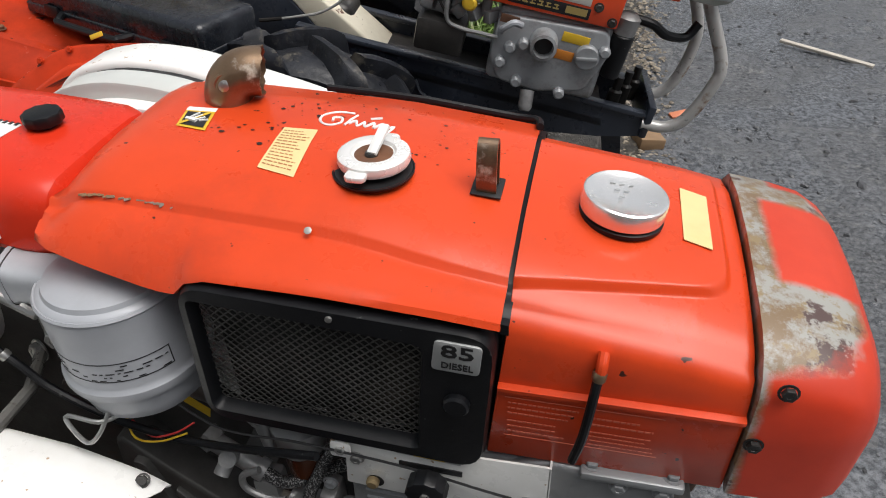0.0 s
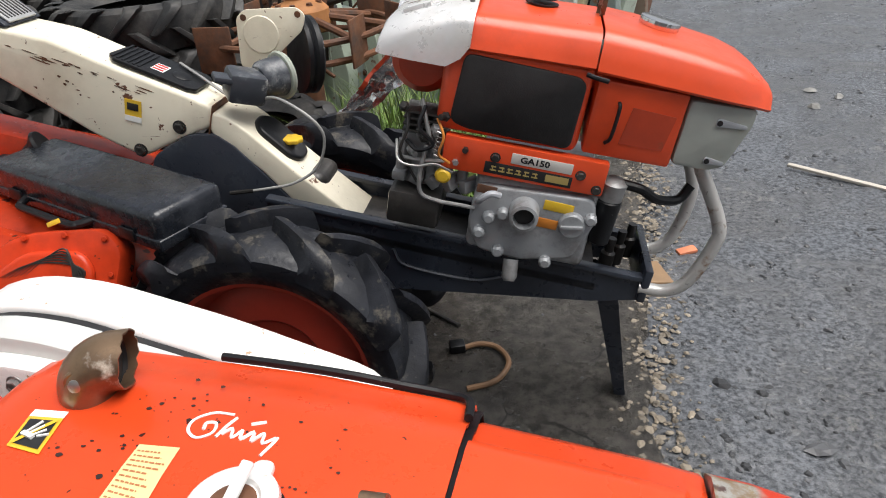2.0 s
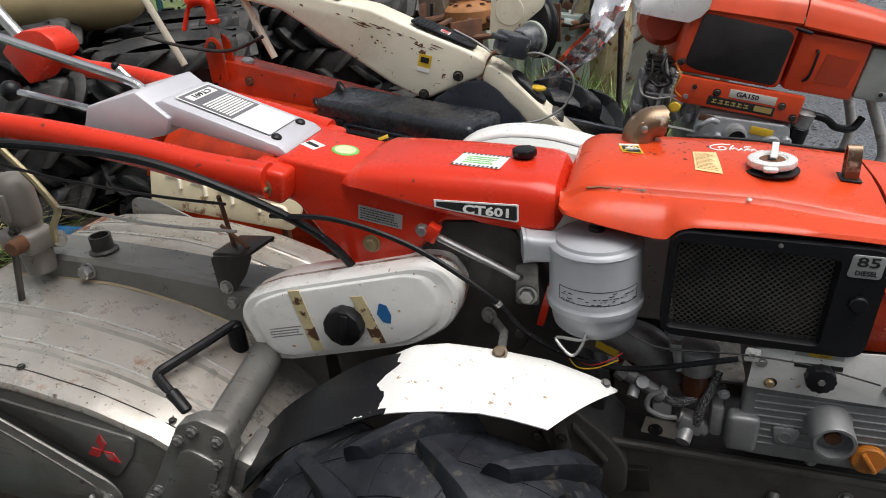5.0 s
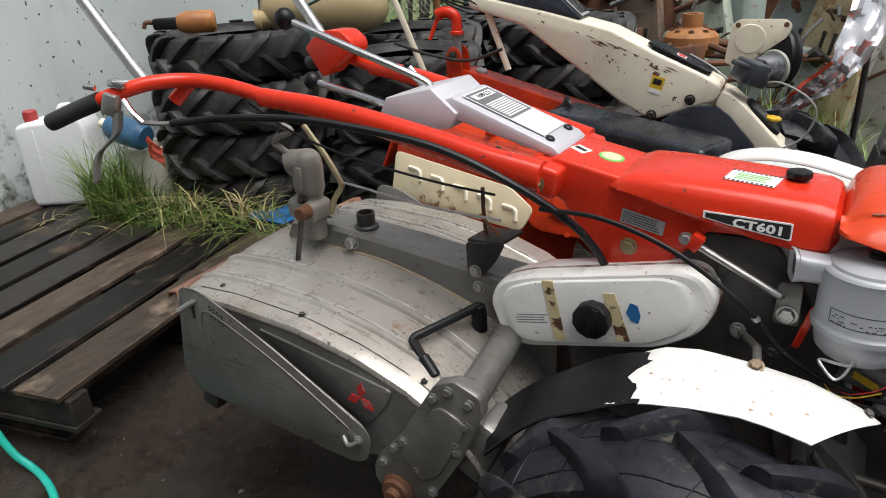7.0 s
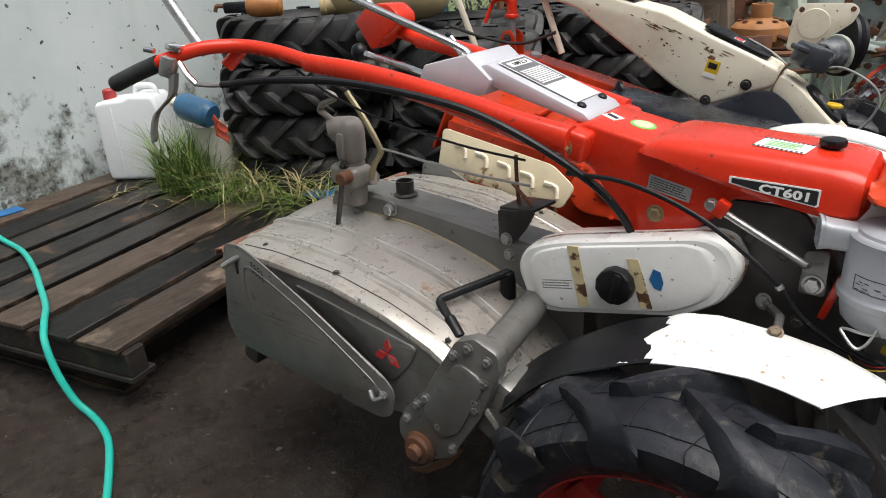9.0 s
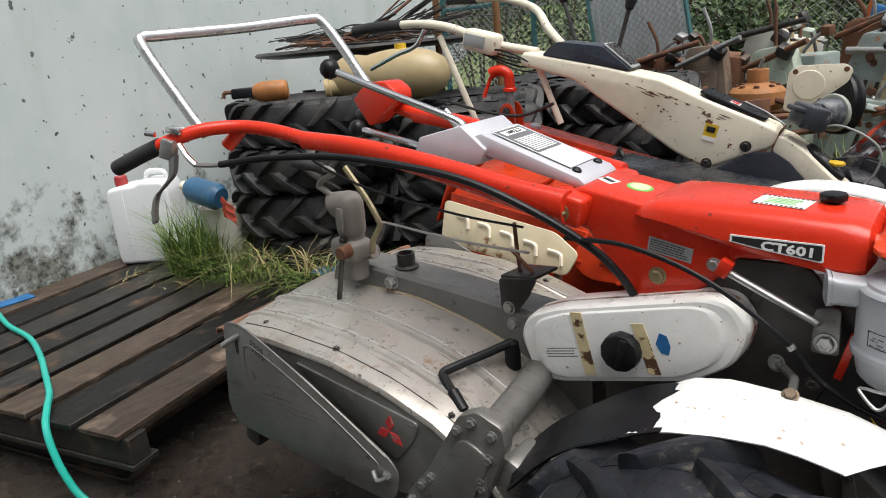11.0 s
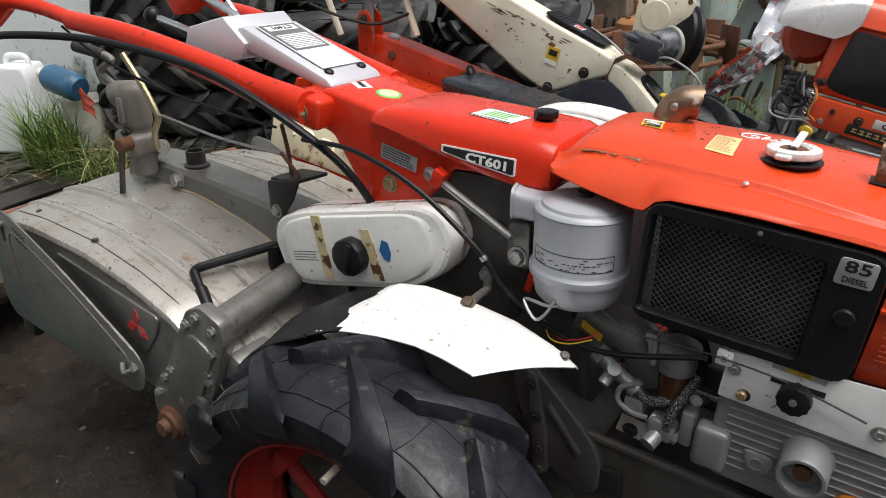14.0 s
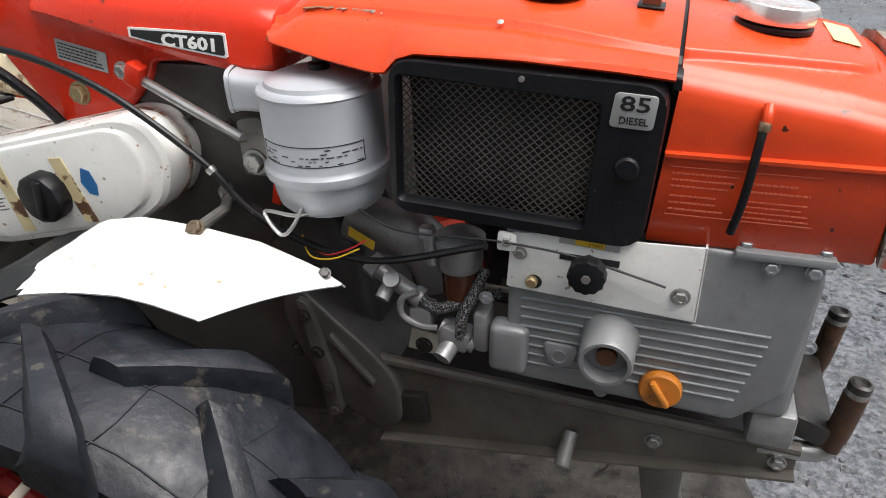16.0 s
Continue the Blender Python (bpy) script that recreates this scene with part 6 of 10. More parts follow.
for yy, fl_ in ((0.135, 1), (0.965, -1)):
    tyre_ = wheel(TRACTOR, (-0.608, yy, 0.326), TY, 0.37, 0.246, fl_, dish=False)
    ORIG[tyre_] = Vector((0, 0, 0))
    part("mould_line", mould_lines(0.37, 0.246, 0.188, 11, 0.025, 4), M_RUBBER, tyre_, kind="stuff")
    part("valve_stem", cyl(BM(), (-0.6, yy - 0.06 * fl_, 0.56), (-0.599, yy - 0.088 * fl_, 0.557), 0.0055), surface("pale_valve_cap", (0.5, 0.42, 0.35), 0.5, bump=0.0), TRACTOR)
part("axle", cyl(BM(), (-0.608, 0.12, 0.326), (-0.608, 0.98, 0.326), 0.022), M_GREASE, TRACTOR)

# belt cover on the far side
bp_ = rounded([(-0.79, 0.72), (-0.785, 0.83), (-0.72, 0.893), (-0.64, 0.912), (-0.55, 0.907), (-0.38, 0.862), (-0.2, 0.8), (-0.16, 0.7), (-0.2, 0.52), (-0.7, 0.55)], 0.035, 3)
bc = part("belt_cover", prism(BM(), bp_, "y", 0.795, 0.868, 0.01, 3), M_WHITE, TRACTOR, "white painted belt cover")
cc2 = Vector((-0.5, 0.72))
for k, (y0, y1, sc, mt, nm) in enumerate(((0.785, 0.794, 0.95, M_INK, "shadow_gap"), (0.74, 0.786, 0.965, surface("pale_grey_paint", (0.55, 0.57, 0.55), 0.4, vary=0.06, bump=0.06), "cover_rim"), (0.715, 0.742, 0.86, M_WHITE, "inner_cover"))):
    part(nm, prism(BM(), [(cc2.x + (u - cc2.x) * sc, cc2.y + (v - cc2.y) * sc) for u, v in bp_], "y", y0, y1, 0.006 if k else 0), mt, bc)
bolt(bc, (-0.58, 0.714, 0.86), NEAR, 0.009)

# tiller behind the tractor
zc = [(-1.765, 0.632), (-1.72, 0.646), (-1.6, 0.653), (-1.4, 0.642), (-1.25, 0.612), (-1.136, 0.572), (-1.05, 0.522), (-0.99, 0.465), (-0.96, 0.41)]
rows = []
for k in range(33):
    x = -1.765 + (1.765 - 0.96) * k / 32
    z = interp(x, zc)
    row = []
    for y, dz in ((0.198, -0.024), (0.198, -0.02), (0.201, -0.012), (0.212, -0.007), (0.232, -0.003), (0.272, 0.003), (0.276, 0.009), (0.29, 0.01), (0.294, 0.005), (0.36, 0.012), (0.364, 0.02), (0.378, 0.021), (0.382, 0.015), (0.46, 0.022), (0.55, 0.025), (0.64, 0.021), (0.716, 0.012), (0.722, 0.0155), (0.734, 0.0145), (0.74, 0.01),
                  (0.804, 0.0), (0.81, 0.004), (0.822, 0.004), (0.828, 0.0), (0.868, -0.003), (0.888, -0.007), (0.9, -0.016), (0.904, -0.026), (0.904, -0.03)):
        row.append((x, y, z + dz))
    rows.append(row)
RIBROWS = rows
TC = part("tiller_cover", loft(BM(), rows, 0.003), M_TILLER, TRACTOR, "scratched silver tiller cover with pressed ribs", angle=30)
# bright tubes paint the ribs' highlights, dark ones the shade beside them
M_RIB = surface("rib_highlight_steel", (0.6, 0.59, 0.56), 0.3, 0.6, vary=0.2, scale=20, wear=(0.2, 0.15, 0.11), wear_lo=0.55, wear_hi=0.65, wear_scale=14, bump=0.1)
for j, mat_, rr_ in ((7, M_RIB, 0.0022), (11, M_RIB, 0.0022), (12, M_GREASE, 0.0012), (8, M_GREASE, 0.0012), (17, M_RIB, 0.002), (21, M_RIB, 0.002), (4, M_GREASE, 0.001)):
    part("rib_line", tube(BM(), [Vector(r_[j]) + Vector((0, 0, 0.001)) for r_ in RIBROWS[2:30:2]], rr_, 6, smooth=False), mat_, TC)
part("rear_edge", loft(BM(), [[(-1.8, y, 0.613 + d), (-1.795, y, 0.627 + d), (-1.766, y, 0.634 + d), (-1.762, y, 0.622 + d)] for y, d in ((0.2, 0.0), (0.4, 0.006), (0.55, 0.008), (0.7, 0.006), (0.9, 0.0))], 0.004), surface("flaking_brown_edge", (0.2, 0.1, 0.065), 0.6, vary=0.35, scale=16, wear=(0.45, 0.38, 0.3), wear_lo=0.58, wear_hi=0.64, wear_scale=18, bump=0.5), TC, "flaking brown rear edge strip")
for px_, py_ in ((-1.412, 0.235), (-1.12, 0.24), (-1.66, 0.25), (-1.2, 0.34), (-1.02, 0.3), (-1.1, 0.62), (-1.25, 0.84)):
    bolt(TC, (px_, py_, interp(px_, zc) - 0.002), UP, 0.006, M_GREASE)
# near skirt with the raised panel and three diamonds
for s, y0 in ((1, 0.2), (-1, 0.9)):
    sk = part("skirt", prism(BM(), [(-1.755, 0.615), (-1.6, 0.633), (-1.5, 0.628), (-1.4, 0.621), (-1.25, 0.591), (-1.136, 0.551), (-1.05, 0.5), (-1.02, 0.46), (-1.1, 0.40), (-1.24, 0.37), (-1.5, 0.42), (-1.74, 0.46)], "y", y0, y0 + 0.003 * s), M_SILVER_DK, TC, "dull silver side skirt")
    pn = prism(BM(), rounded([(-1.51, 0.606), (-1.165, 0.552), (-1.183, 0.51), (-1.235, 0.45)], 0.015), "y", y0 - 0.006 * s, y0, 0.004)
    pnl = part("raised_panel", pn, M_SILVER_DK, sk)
    if s == 1:
        for k, a in enumerate((90, 210, 330)):
            d = Vector((math.cos(radians(a - 8)), math.sin(radians(a - 8))))
            n_ = Vector((-d.y, d.x))
            c = Vector((-1.243, 0.5145))
            q = [c, c + d * 0.019 + n_ * 0.011, c + d * 0.038, c + d * 0.019 - n_ * 0.011]
            part("red_diamond", prism(BM(), [tuple(v) for v in q], "y", y0 - 0.0078, y0 - 0.006), M_LOGO, pnl, "faded red diamond")
# swing side plate
sp = rounded([(-1.715, 0.665), (-1.69, 0.676), (-1.63, 0.668), (-1.45, 0.585), (-1.235, 0.468), (-1.212, 0.44), (-1.225, 0.38), (-1.26, 0.362), (-1.33, 0.365), (-1.73, 0.40), (-1.757, 0.45)], 0.02, 3)
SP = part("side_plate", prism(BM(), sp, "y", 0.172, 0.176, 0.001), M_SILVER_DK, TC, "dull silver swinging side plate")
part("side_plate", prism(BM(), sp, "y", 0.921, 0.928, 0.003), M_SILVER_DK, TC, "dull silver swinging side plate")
part("pressed_rib", tube(BM(), [(u, 0.171, v) for u, v in [(-1.66, 0.5), (-1.655, 0.6), (-1.64, 0.626), (-1.6, 0.62), (-1.44, 0.549), (-1.29, 0.463), (-1.262, 0.44), (-1.262, 0.42)]], 0.0016, 8, 4), M_SILVER_DK, SP)
part("edge_rib", tube(BM(), [(u, 0.172, v) for u, v in [(-1.69, 0.673), (-1.63, 0.666), (-1.45, 0.583), (-1.24, 0.467)]], 0.0012, 8, 4), M_SILVER_DK, SP)
part("slot", prism(BM(), [(-1.682, 0.6), (-1.674, 0.6), (-1.672, 0.63), (-1.68, 0.632)], "y", 0.1705, 0.1725), M_INK, SP)
part("height_pin", tube(BM(), [(-1.7, 0.15, 0.622), (-1.68, 0.165, 0.636), (-1.66, 0.18, 0.648)], 0.007, 8), M_STEEL, SP, "bent height pin")
bm = BM()
for k in range(4):
    for j in range(4):
        box(bm, (-1.62 + 0.011 * k, 0.1715, 0.642 - 0.005 * k - 0.008 * j), (0.005, 0.0008, 0.004))
part("scale_marks", bm, M_INK, SP, kind="stuff")
bolt(SP, (-1.242, 0.171, 0.425), NEAR, 0.009)
part("wing_pin", tube(BM(), [(-1.275, 0.165, 0.428), (-1.255, 0.155, 0.42), (-1.235, 0.162, 0.43)], 0.005, 8), M_STEEL, SP)
part("skid", box(BM(), (-1.69, 0.2, 0.385), (0.05, 0.05, 0.07), (0, 20, 0), 0.01), M_GREASE, TC, "dark skid foot")
# chain case on the near side
cs = [(-1.222, 0.36), (-1.205, 0.395), (-1.147, 0.465), (-1.062, 0.605), (-1.02, 0.625), (-0.968, 0.605), (-0.965, 0.565), (-1.013, 0.448), (-1.085, 0.325), (-1.135, 0.296), (-1.188, 0.294), (-1.222, 0.325)]
CASE = part("chain_case", prism(BM(), rounded(cs, 0.008, 2), "y", 0.186, 0.215, 0.004), M_SILVER_DK, TC, "silver tiller drive case cover")
part("case_panel", prism(BM(), rounded([(-1.15, 0.42), (-1.065, 0.555), (-1.045, 0.565), (-1.0, 0.545), (-1.0, 0.52), (-1.06, 0.40), (-1.1, 0.37)], 0.012, 2), "y", 0.179, 0.187, 0.004), M_SILVER_DK, CASE)
for p in ((-1.032, 0.6), (-1.065, 0.575), (-0.99, 0.585), (-1.0, 0.535), (-1.02, 0.488), (-1.14, 0.45), (-1.165, 0.425), (-1.112, 0.395), (-1.08, 0.35), (-1.195, 0.38), (-1.02, 0.47)):
    bolt(CASE, (p[0], 0.186, p[1]), NEAR, 0.0088)
part("rotor_boss", lathe(BM(), [(0.038, 0), (0.038, 0.008), (0.032, 0.012), (0.03, 0.02), (0.018, 0.021), (0.016, 0.034), (0.0, 0.035)], (-1.165, 0.19, 0.318), NEAR, 24), M_RUSTY, CASE, "rusty rotor shaft boss")
part("case_tail", box(BM(), (-0.985, 0.25, 0.46), (0.06, 0.09, 0.14), (0, 25, 0), 0.012), M_SILVER_DK, CASE)
part("case_tube", cyl(BM(), (-1.0, 0.2, 0.58), (-1.036, 0.53, 0.602), 0.032, n=24), M_SILVER_DK, TC, "silver drive tube")
# rotor with curved blades under the cover
rot = part("rotor_shaft", cyl(BM(), (-1.165, 0.21, 0.31), (-1.165, 0.9, 0.31), 0.03), M_RUSTY, TC)
for k in range(10):
    y = 0.25 + 0.065 * k
    a = 2.4 * k + 0.4
    pts = [(-1.165 + r * math.sin(a + 0.9 * r / 0.22), y + (0.02 if r > 0.18 else 0.0) * (-1) ** k, 0.31 + r * math.cos(a + 0.9 * r / 0.22)) for r in (0.03, 0.09, 0.15, 0.2, 0.225)]
    part("tine", loft(BM(), [[Vector(p) + Vector((0.014, -0.004, 0.0)), Vector(p) + Vector((-0.014, -0.004, 0.0)), Vector(p) + Vector((-0.014, 0.004, 0)), Vector(p) + Vector((0.014, 0.004, 0))] for p in pts], close=True), M_RUSTY, rot, "rusty curved tiller blade")
# centre beam and its fittings
M_POST = surface("warm_grey_casting_paint", (0.21, 0.195, 0.175), 0.45, 0.1, vary=0.12, scale=14, wear=(0.14, 0.08, 0.05), wear_lo=0.64, wear_hi=0.68, wear_scale=30, bump=0.2)
BEAM = []
for x, zb, zt in ((-1.675, 0.66, 0.69), (-1.66, 0.66, 0.72), (-1.6, 0.66, 0.727), (-1.5, 0.65, 0.721), (-1.3, 0.625, 0.703), (-1.15, 0.58, 0.686), (-1.05, 0.52, 0.676), (-0.95, 0.43, 0.668)):
    BEAM.append([(x, 0.492, zb), (x, 0.492, zt - 0.008), (x, 0.502, zt), (x, 0.588, zt), (x, 0.592, zt - 0.004), (x, 0.592, zb)])
bm = loft(BM(), BEAM, close=True)
for row in (BEAM[0], BEAM[-1]):
    t = BM()
    t.faces.new([t.verts.new(p) for p in row])
    merge(bm, t)
beam = part("centre_beam", bm, M_SILVER_DK, TC, "silver box beam over the tiller", angle=28)
part("beam_weld", tube(BM(), [(-1.66, 0.493, 0.672), (-1.5, 0.492, 0.669), (-1.4, 0.492, 0.664), (-1.3, 0.492, 0.644), (-1.2, 0.492, 0.616), (-1.12, 0.492, 0.586)], 0.005, 6), surface("tan_weld_sealant", (0.3, 0.24, 0.16), 0.6, bump=0.3), beam)
bolt(beam, (-1.47, 0.492, 0.695), NEAR, 0.014, M_STEEL, 1.2)
bolt(beam, (-1.131, 0.492, 0.648), NEAR, 0.011, M_STEEL)
part("socket", lathe(BM(), [(0.03, 0), (0.03, 0.004), (0.0225, 0.008), (0.0225, 0.038), (0.0185, 0.038), (0.0185, 0.01), (0, 0.01)], (-1.462, 0.54, 0.717), UP, 24), M_GREASE, beam, "short pipe socket")
col = part("depth_post", lathe(BM(), [(0.03, -0.06), (0.032, 0.02), (0.029, 0.05), (0.033, 0.056), (0.0355, 0.066), (0.036, 0.118), (0.035, 0.13), (0.031, 0.143), (0.024, 0.152), (0.012, 0.157), (0.0, 0.158)], (-1.56, 0.5, 0.745), (0.06, -0.05, 1), 28), M_POST, TC, "grey depth adjusting post")
part("post_clamp", box(BM(), (-1.558, 0.49, 0.763), (0.085, 0.07, 0.05), (0, 6, 0), 0.014, 3), M_POST, col)
part("clamp_bolt", lathe(BM(), [(0.012, 0), (0.012, 0.008), (0.006, 0.009), (0.006, 0.016), (0, 0.017)], (-1.553, 0.468, 0.79), NEAR, 6), M_GREASE, col, "dark clamp bolt")
part("head_elbow", tube(BM(), [(-1.556, 0.49, 0.866), (-1.57, 0.486, 0.872), (-1.586, 0.482, 0.87), (-1.592, 0.48, 0.868)], 0.03, 16, 4, smooth=False, radii=[0.032, 0.031, 0.027, 0.018]), M_POST, col)
part("head_rib", box(BM(), (-1.552, 0.459, 0.84), (0.02, 0.012, 0.06), (0, 4, 0), 0.005, 2), M_POST, col)
part("crank", tube(BM(), [(-1.575, 0.478, 0.885), (-1.605, 0.47, 0.908), (-1.62, 0.47, 0.916), (-1.605, 0.468, 0.932), (-1.562, 0.466, 0.95), (-1.575, 0.464, 0.96), (-1.6, 0.46, 0.964)], 0.0075, 10), M_POST, col, "bent crank rod")
part("crank_grip", cyl(BM(), (-1.585, 0.462, 0.962), (-1.672, 0.45, 0.976), 0.0125, 0.014, 14, 0.003), GRIP, col, "black crank grip")
part("rusty_joint", cyl(BM(), (-1.54, 0.485, 0.766), (-1.532, 0.425, 0.769), 0.017, 0.016, 16, 0.003), M_RUSTY, col, "rusty joint")
part("locking_rod", cyl(BM(), (-1.532, 0.433, 0.768), (-1.567, 0.432, 0.636), 0.0065), M_GREASE, col, "dark steel locking rod")
part("side_cylinder", cyl(BM(), (-1.59, 0.53, 0.735), (-1.52, 0.53, 0.745), 0.018), M_TILLER, col)
part("lock_lever", tube(BM(), [(-1.5, 0.5, 0.755), (-1.475, 0.485, 0.795), (-1.447, 0.48, 0.828), (-1.448, 0.48, 0.845), (-1.482, 0.48, 0.899), (-1.53, 0.475, 0.965)], 0.007, 8, 4), surface("yellowish_zinc_rod", (0.38, 0.33, 0.2), 0.4, 0.7, bump=0.1), col, "bent zinc rod")
part("pull_wire", tube(BM(), [(-1.455, 0.482, 0.84), (-1.4, 0.475, 0.84), (-1.2, 0.45, 0.83), (-1.04, 0.46, 0.82)], 0.003, 6), M_STEEL, col)
col.location += Vector((-0.004, -0.03, 0.018))
# hinge bracket between beam and post
hb = part("hinge_bracket", box(BM(), (-1.053, 0.5, 0.788), (0.09, 0.085, 0.008), (0, -6, -8), 0.003), M_GREASE, TC, "dark hinge bracket")
part("bracket_side", prism(BM(), rounded([(-1.1, 0.784), (-1.008, 0.793), (-1.03, 0.75), (-1.058, 0.715), (-1.083, 0.703), (-1.098, 0.715)], 0.008), "y", 0.452, 0.458, 0.001), M_GREASE, hb)
bolt(hb, (-1.078, 0.452, 0.72), NEAR, 0.011)
part("bracket_rod", tube(BM(), [(-1.075, 0.5, 0.785), (-1.08, 0.5, 0.84), (-1.07, 0.48, 0.9)], 0.0045, 8), M_RUSTY, hb)
part("bracket_rod", tube(BM(), [(-1.08, 0.48, 0.84), (-1.03, 0.48, 0.795)], 0.004, 8, smooth=False), M_RUSTY, hb)
hb.location += Vector((-0.058, 0.036, -0.034))
# black bent crank arm
ar = part("shift_arm", tube(BM(), [(-1.109, 0.448, 0.628), (-1.135, 0.39, 0.622), (-1.166, 0.32, 0.616), (-1.178, 0.3, 0.61), (-1.17, 0.292, 0.6), (-1.114, 0.272, 0.556)], 0.0095, 10, 4), M_BLACK, TC, "black bent shift arm")
part("arm_grip", cyl(BM(), (-1.15, 0.286, 0.585), (-1.112, 0.271, 0.554), 0.012, 0.0135, 14, 0.003), M_BLACK, ar)
part("arm_boss", lathe(BM(), [(0.017, -0.04), (0.017, 0.0), (0.015, 0.008), (0.014, 0.018), (0.008, 0.022), (0, 0.022)], (-1.109, 0.448, 0.61), UP, 20), M_BLACK, ar)

# ---- second walking tractor, standing nose-down behind the first, in its own frame ----
MB = pose(-0.245, 1.607, 0.99, 0, 12.5, 5)
MBI = MB.inverted()


def loc(*p):
    """A place of the yard in the second tractor's frame."""
    return MBI @ Vector(p)


B = thing("walking_tractor", (0, 0, 0), "red and cream two-wheel walking tractor leaning on its front stand", "tractor", m=MB)
M_CABLE = surface("grey_cable_sheath", (0.3, 0.3, 0.29), 0.4, vary=0.2, bump=0.05)
M_GREYGREEN = surface("grey_green_ring", (0.3, 0.33, 0.28), 0.5, vary=0.15, bump=0.1)
# hood in two pieces
def bhood(xs, tops, lo, name, lab):
    rows = []
    for x in xs:
        z = interp(x, tops)
        l_ = interp(x, lo)
        i = interp(x, [(0.57, 0.0), (0.605, 0.008), (0.625, 0.024)])
        k = (z - l_)
        rows.append([(x, 0.002 + i, l_), (x, -0.004 + i, l_ + 0.006), (x, 0.002 + i, l_ + 0.3 * k), (x, 0.012 + i, l_ + 0.68 * k), (x, 0.024 + i, l_ + 0.88 * k), (x, 0.046 + i, l_ + 0.97 * k), (x, 0.09 + i, l_ + 0.995 * k), (x, 0.17, z + 0.003), (x, 0.25 - i, l_ + 0.995 * k), (x, 0.294 - i, l_ + 0.97 * k), (x, 0.316 - i, l_ + 0.88 * k), (x, 0.328 - i, l_ + 0.68 * k), (x, 0.334 - i, l_ + 0.3 * k), (x, 0.342 - i, l_)])
    return part(name, loft(BM(), rows, 0.003), M_RED_OLD2, B, lab, angle=45)


M_RED_OLD2 = surface("faded_orange_red_paint", (0.68, 0.07, 0.018), 0.33, vary=0.14, scale=6, wear=(0.5, 0.16, 0.09), wear_lo=0.68, wear_hi=0.75, wear_scale=16,
                     dirt=(0.42, 0.05, 0.02), dirt_lo=0.5, dirt_hi=0.9, dirt_scale=5, bump=0.08, bump_scale=50, coat=0.1)
bhood((-0.04, -0.035, 0.0, 0.1, 0.2, 0.262, 0.266), [(-0.04, 0.09), (0.27, 0.1)], [(-0.04, 0.02), (0.27, 0.026)], "hood", "faded orange-red engine hood")
H2 = bhood((0.27, 0.274, 0.35, 0.45, 0.54, 0.59, 0.615, 0.625), [(0.27, 0.104), (0.4, 0.097), (0.52, 0.083), (0.58, 0.07), (0.61, 0.054), (0.625, 0.036)], [(0.27, 0.022), (0.59, 0.006), (0.625, 0.0)], "front_hood", "faded orange-red front hood")
part("hood_strap", tube(BM(), [(0.252, -0.005, 0.018), (0.266, -0.01, 0.016), (0.296, -0.008, 0.012)], 0.005, 8), M_BLACK, H2, "black rubber catch")
# caps and hook
c1 = part("radiator_cap", lathe(BM(), [(0.03, 0.0), (0.034, 0.004), (0.033, 0.013), (0.022, 0.016), (0.02, 0.012), (0, 0.012)], (0.143, 0.2, 0.112), UP, 28), M_CHROME, B, "silver radiator cap")
part("filler_hole", lathe(BM(), [(0.036, 0), (0.036, 0.003), (0, 0.003)], (0.141, 0.196, 0.1005), UP, 24), M_INK, B)
part("lifting_hook", loft(BM(), [[p + Vector((-0.005, 0, 0)), p + Vector((0.005, 0, 0))] for p in spline([(0.262, 0.185, 0.09), (0.264, 0.19, 0.13), (0.266, 0.175, 0.155), (0.268, 0.155, 0.15), (0.268, 0.15, 0.12), (0.268, 0.155, 0.1)], 5)], 0.005), M_ELBOW, B, "brown steel lifting hook")
fl = [(0.392 + 0.044 * (1 - 0.04 * (k % 2)) * math.cos(2 * math.pi * k / 44), 0.175 + 0.044 * (1 - 0.04 * (k % 2)) * math.sin(2 * math.pi * k / 44)) for k in range(44)]
part("fuel_cap", prism(BM(), fl, "z", 0.0, 0.018, 0.002, m=pose(0.392, 0, 0.095, 0, 6, 0) @ pose(-0.392, 0, 0.002)), M_CHROME, B, "knurled metal fuel cap")
# body round the screen
bd = box(BM(), (0.117, 0.17, -0.06), (0.305, 0.33, 0.19), (0, 0, 0), 0.02, 3)
body = part("radiator_body", bd, M_RED_OLD2, B, "orange-red radiator housing")
part("screen", prism(BM(), rounded([(-0.006, -0.128), (0.006, 0.016), (0.24, 0.008), (0.258, -0.005), (0.254, -0.145), (0.03, -0.14)], 0.02), "y", -0.002, 0.008, 0.003), surface("black_screen_panel", (0.008, 0.008, 0.009), 0.45, vary=0.3, scale=40, dirt=(0.03, 0.03, 0.03), bump=0.3, bump_scale=300), body, "black radiator screen panel")
sd = part("fuel_tank", box(BM(), (0.372, 0.17, -0.07), (0.186, 0.32, 0.16), (0, 0, 0), 0.008, 2), M_RED_OLD2, B, "orange-red fuel tank side")
part("tank_patch", prism(BM(), [(0.35, -0.115), (0.44, -0.115), (0.45, -0.04), (0.36, -0.035)], "y", 0.008, 0.0095), M_RED_OLD, sd)
part("tank_hose", tube(BM(), [(0.33, 0.008, -0.03), (0.332, -0.003, -0.04), (0.33, -0.003, -0.1), (0.322, 0.006, -0.118)], 0.004, 8), M_BLACK, sd, "black drain hose")
fr = [(0.468, -0.14), (0.468, 0.0), (0.6, 0.004), (0.603, -0.03), (0.575, -0.128), (0.54, -0.142)]
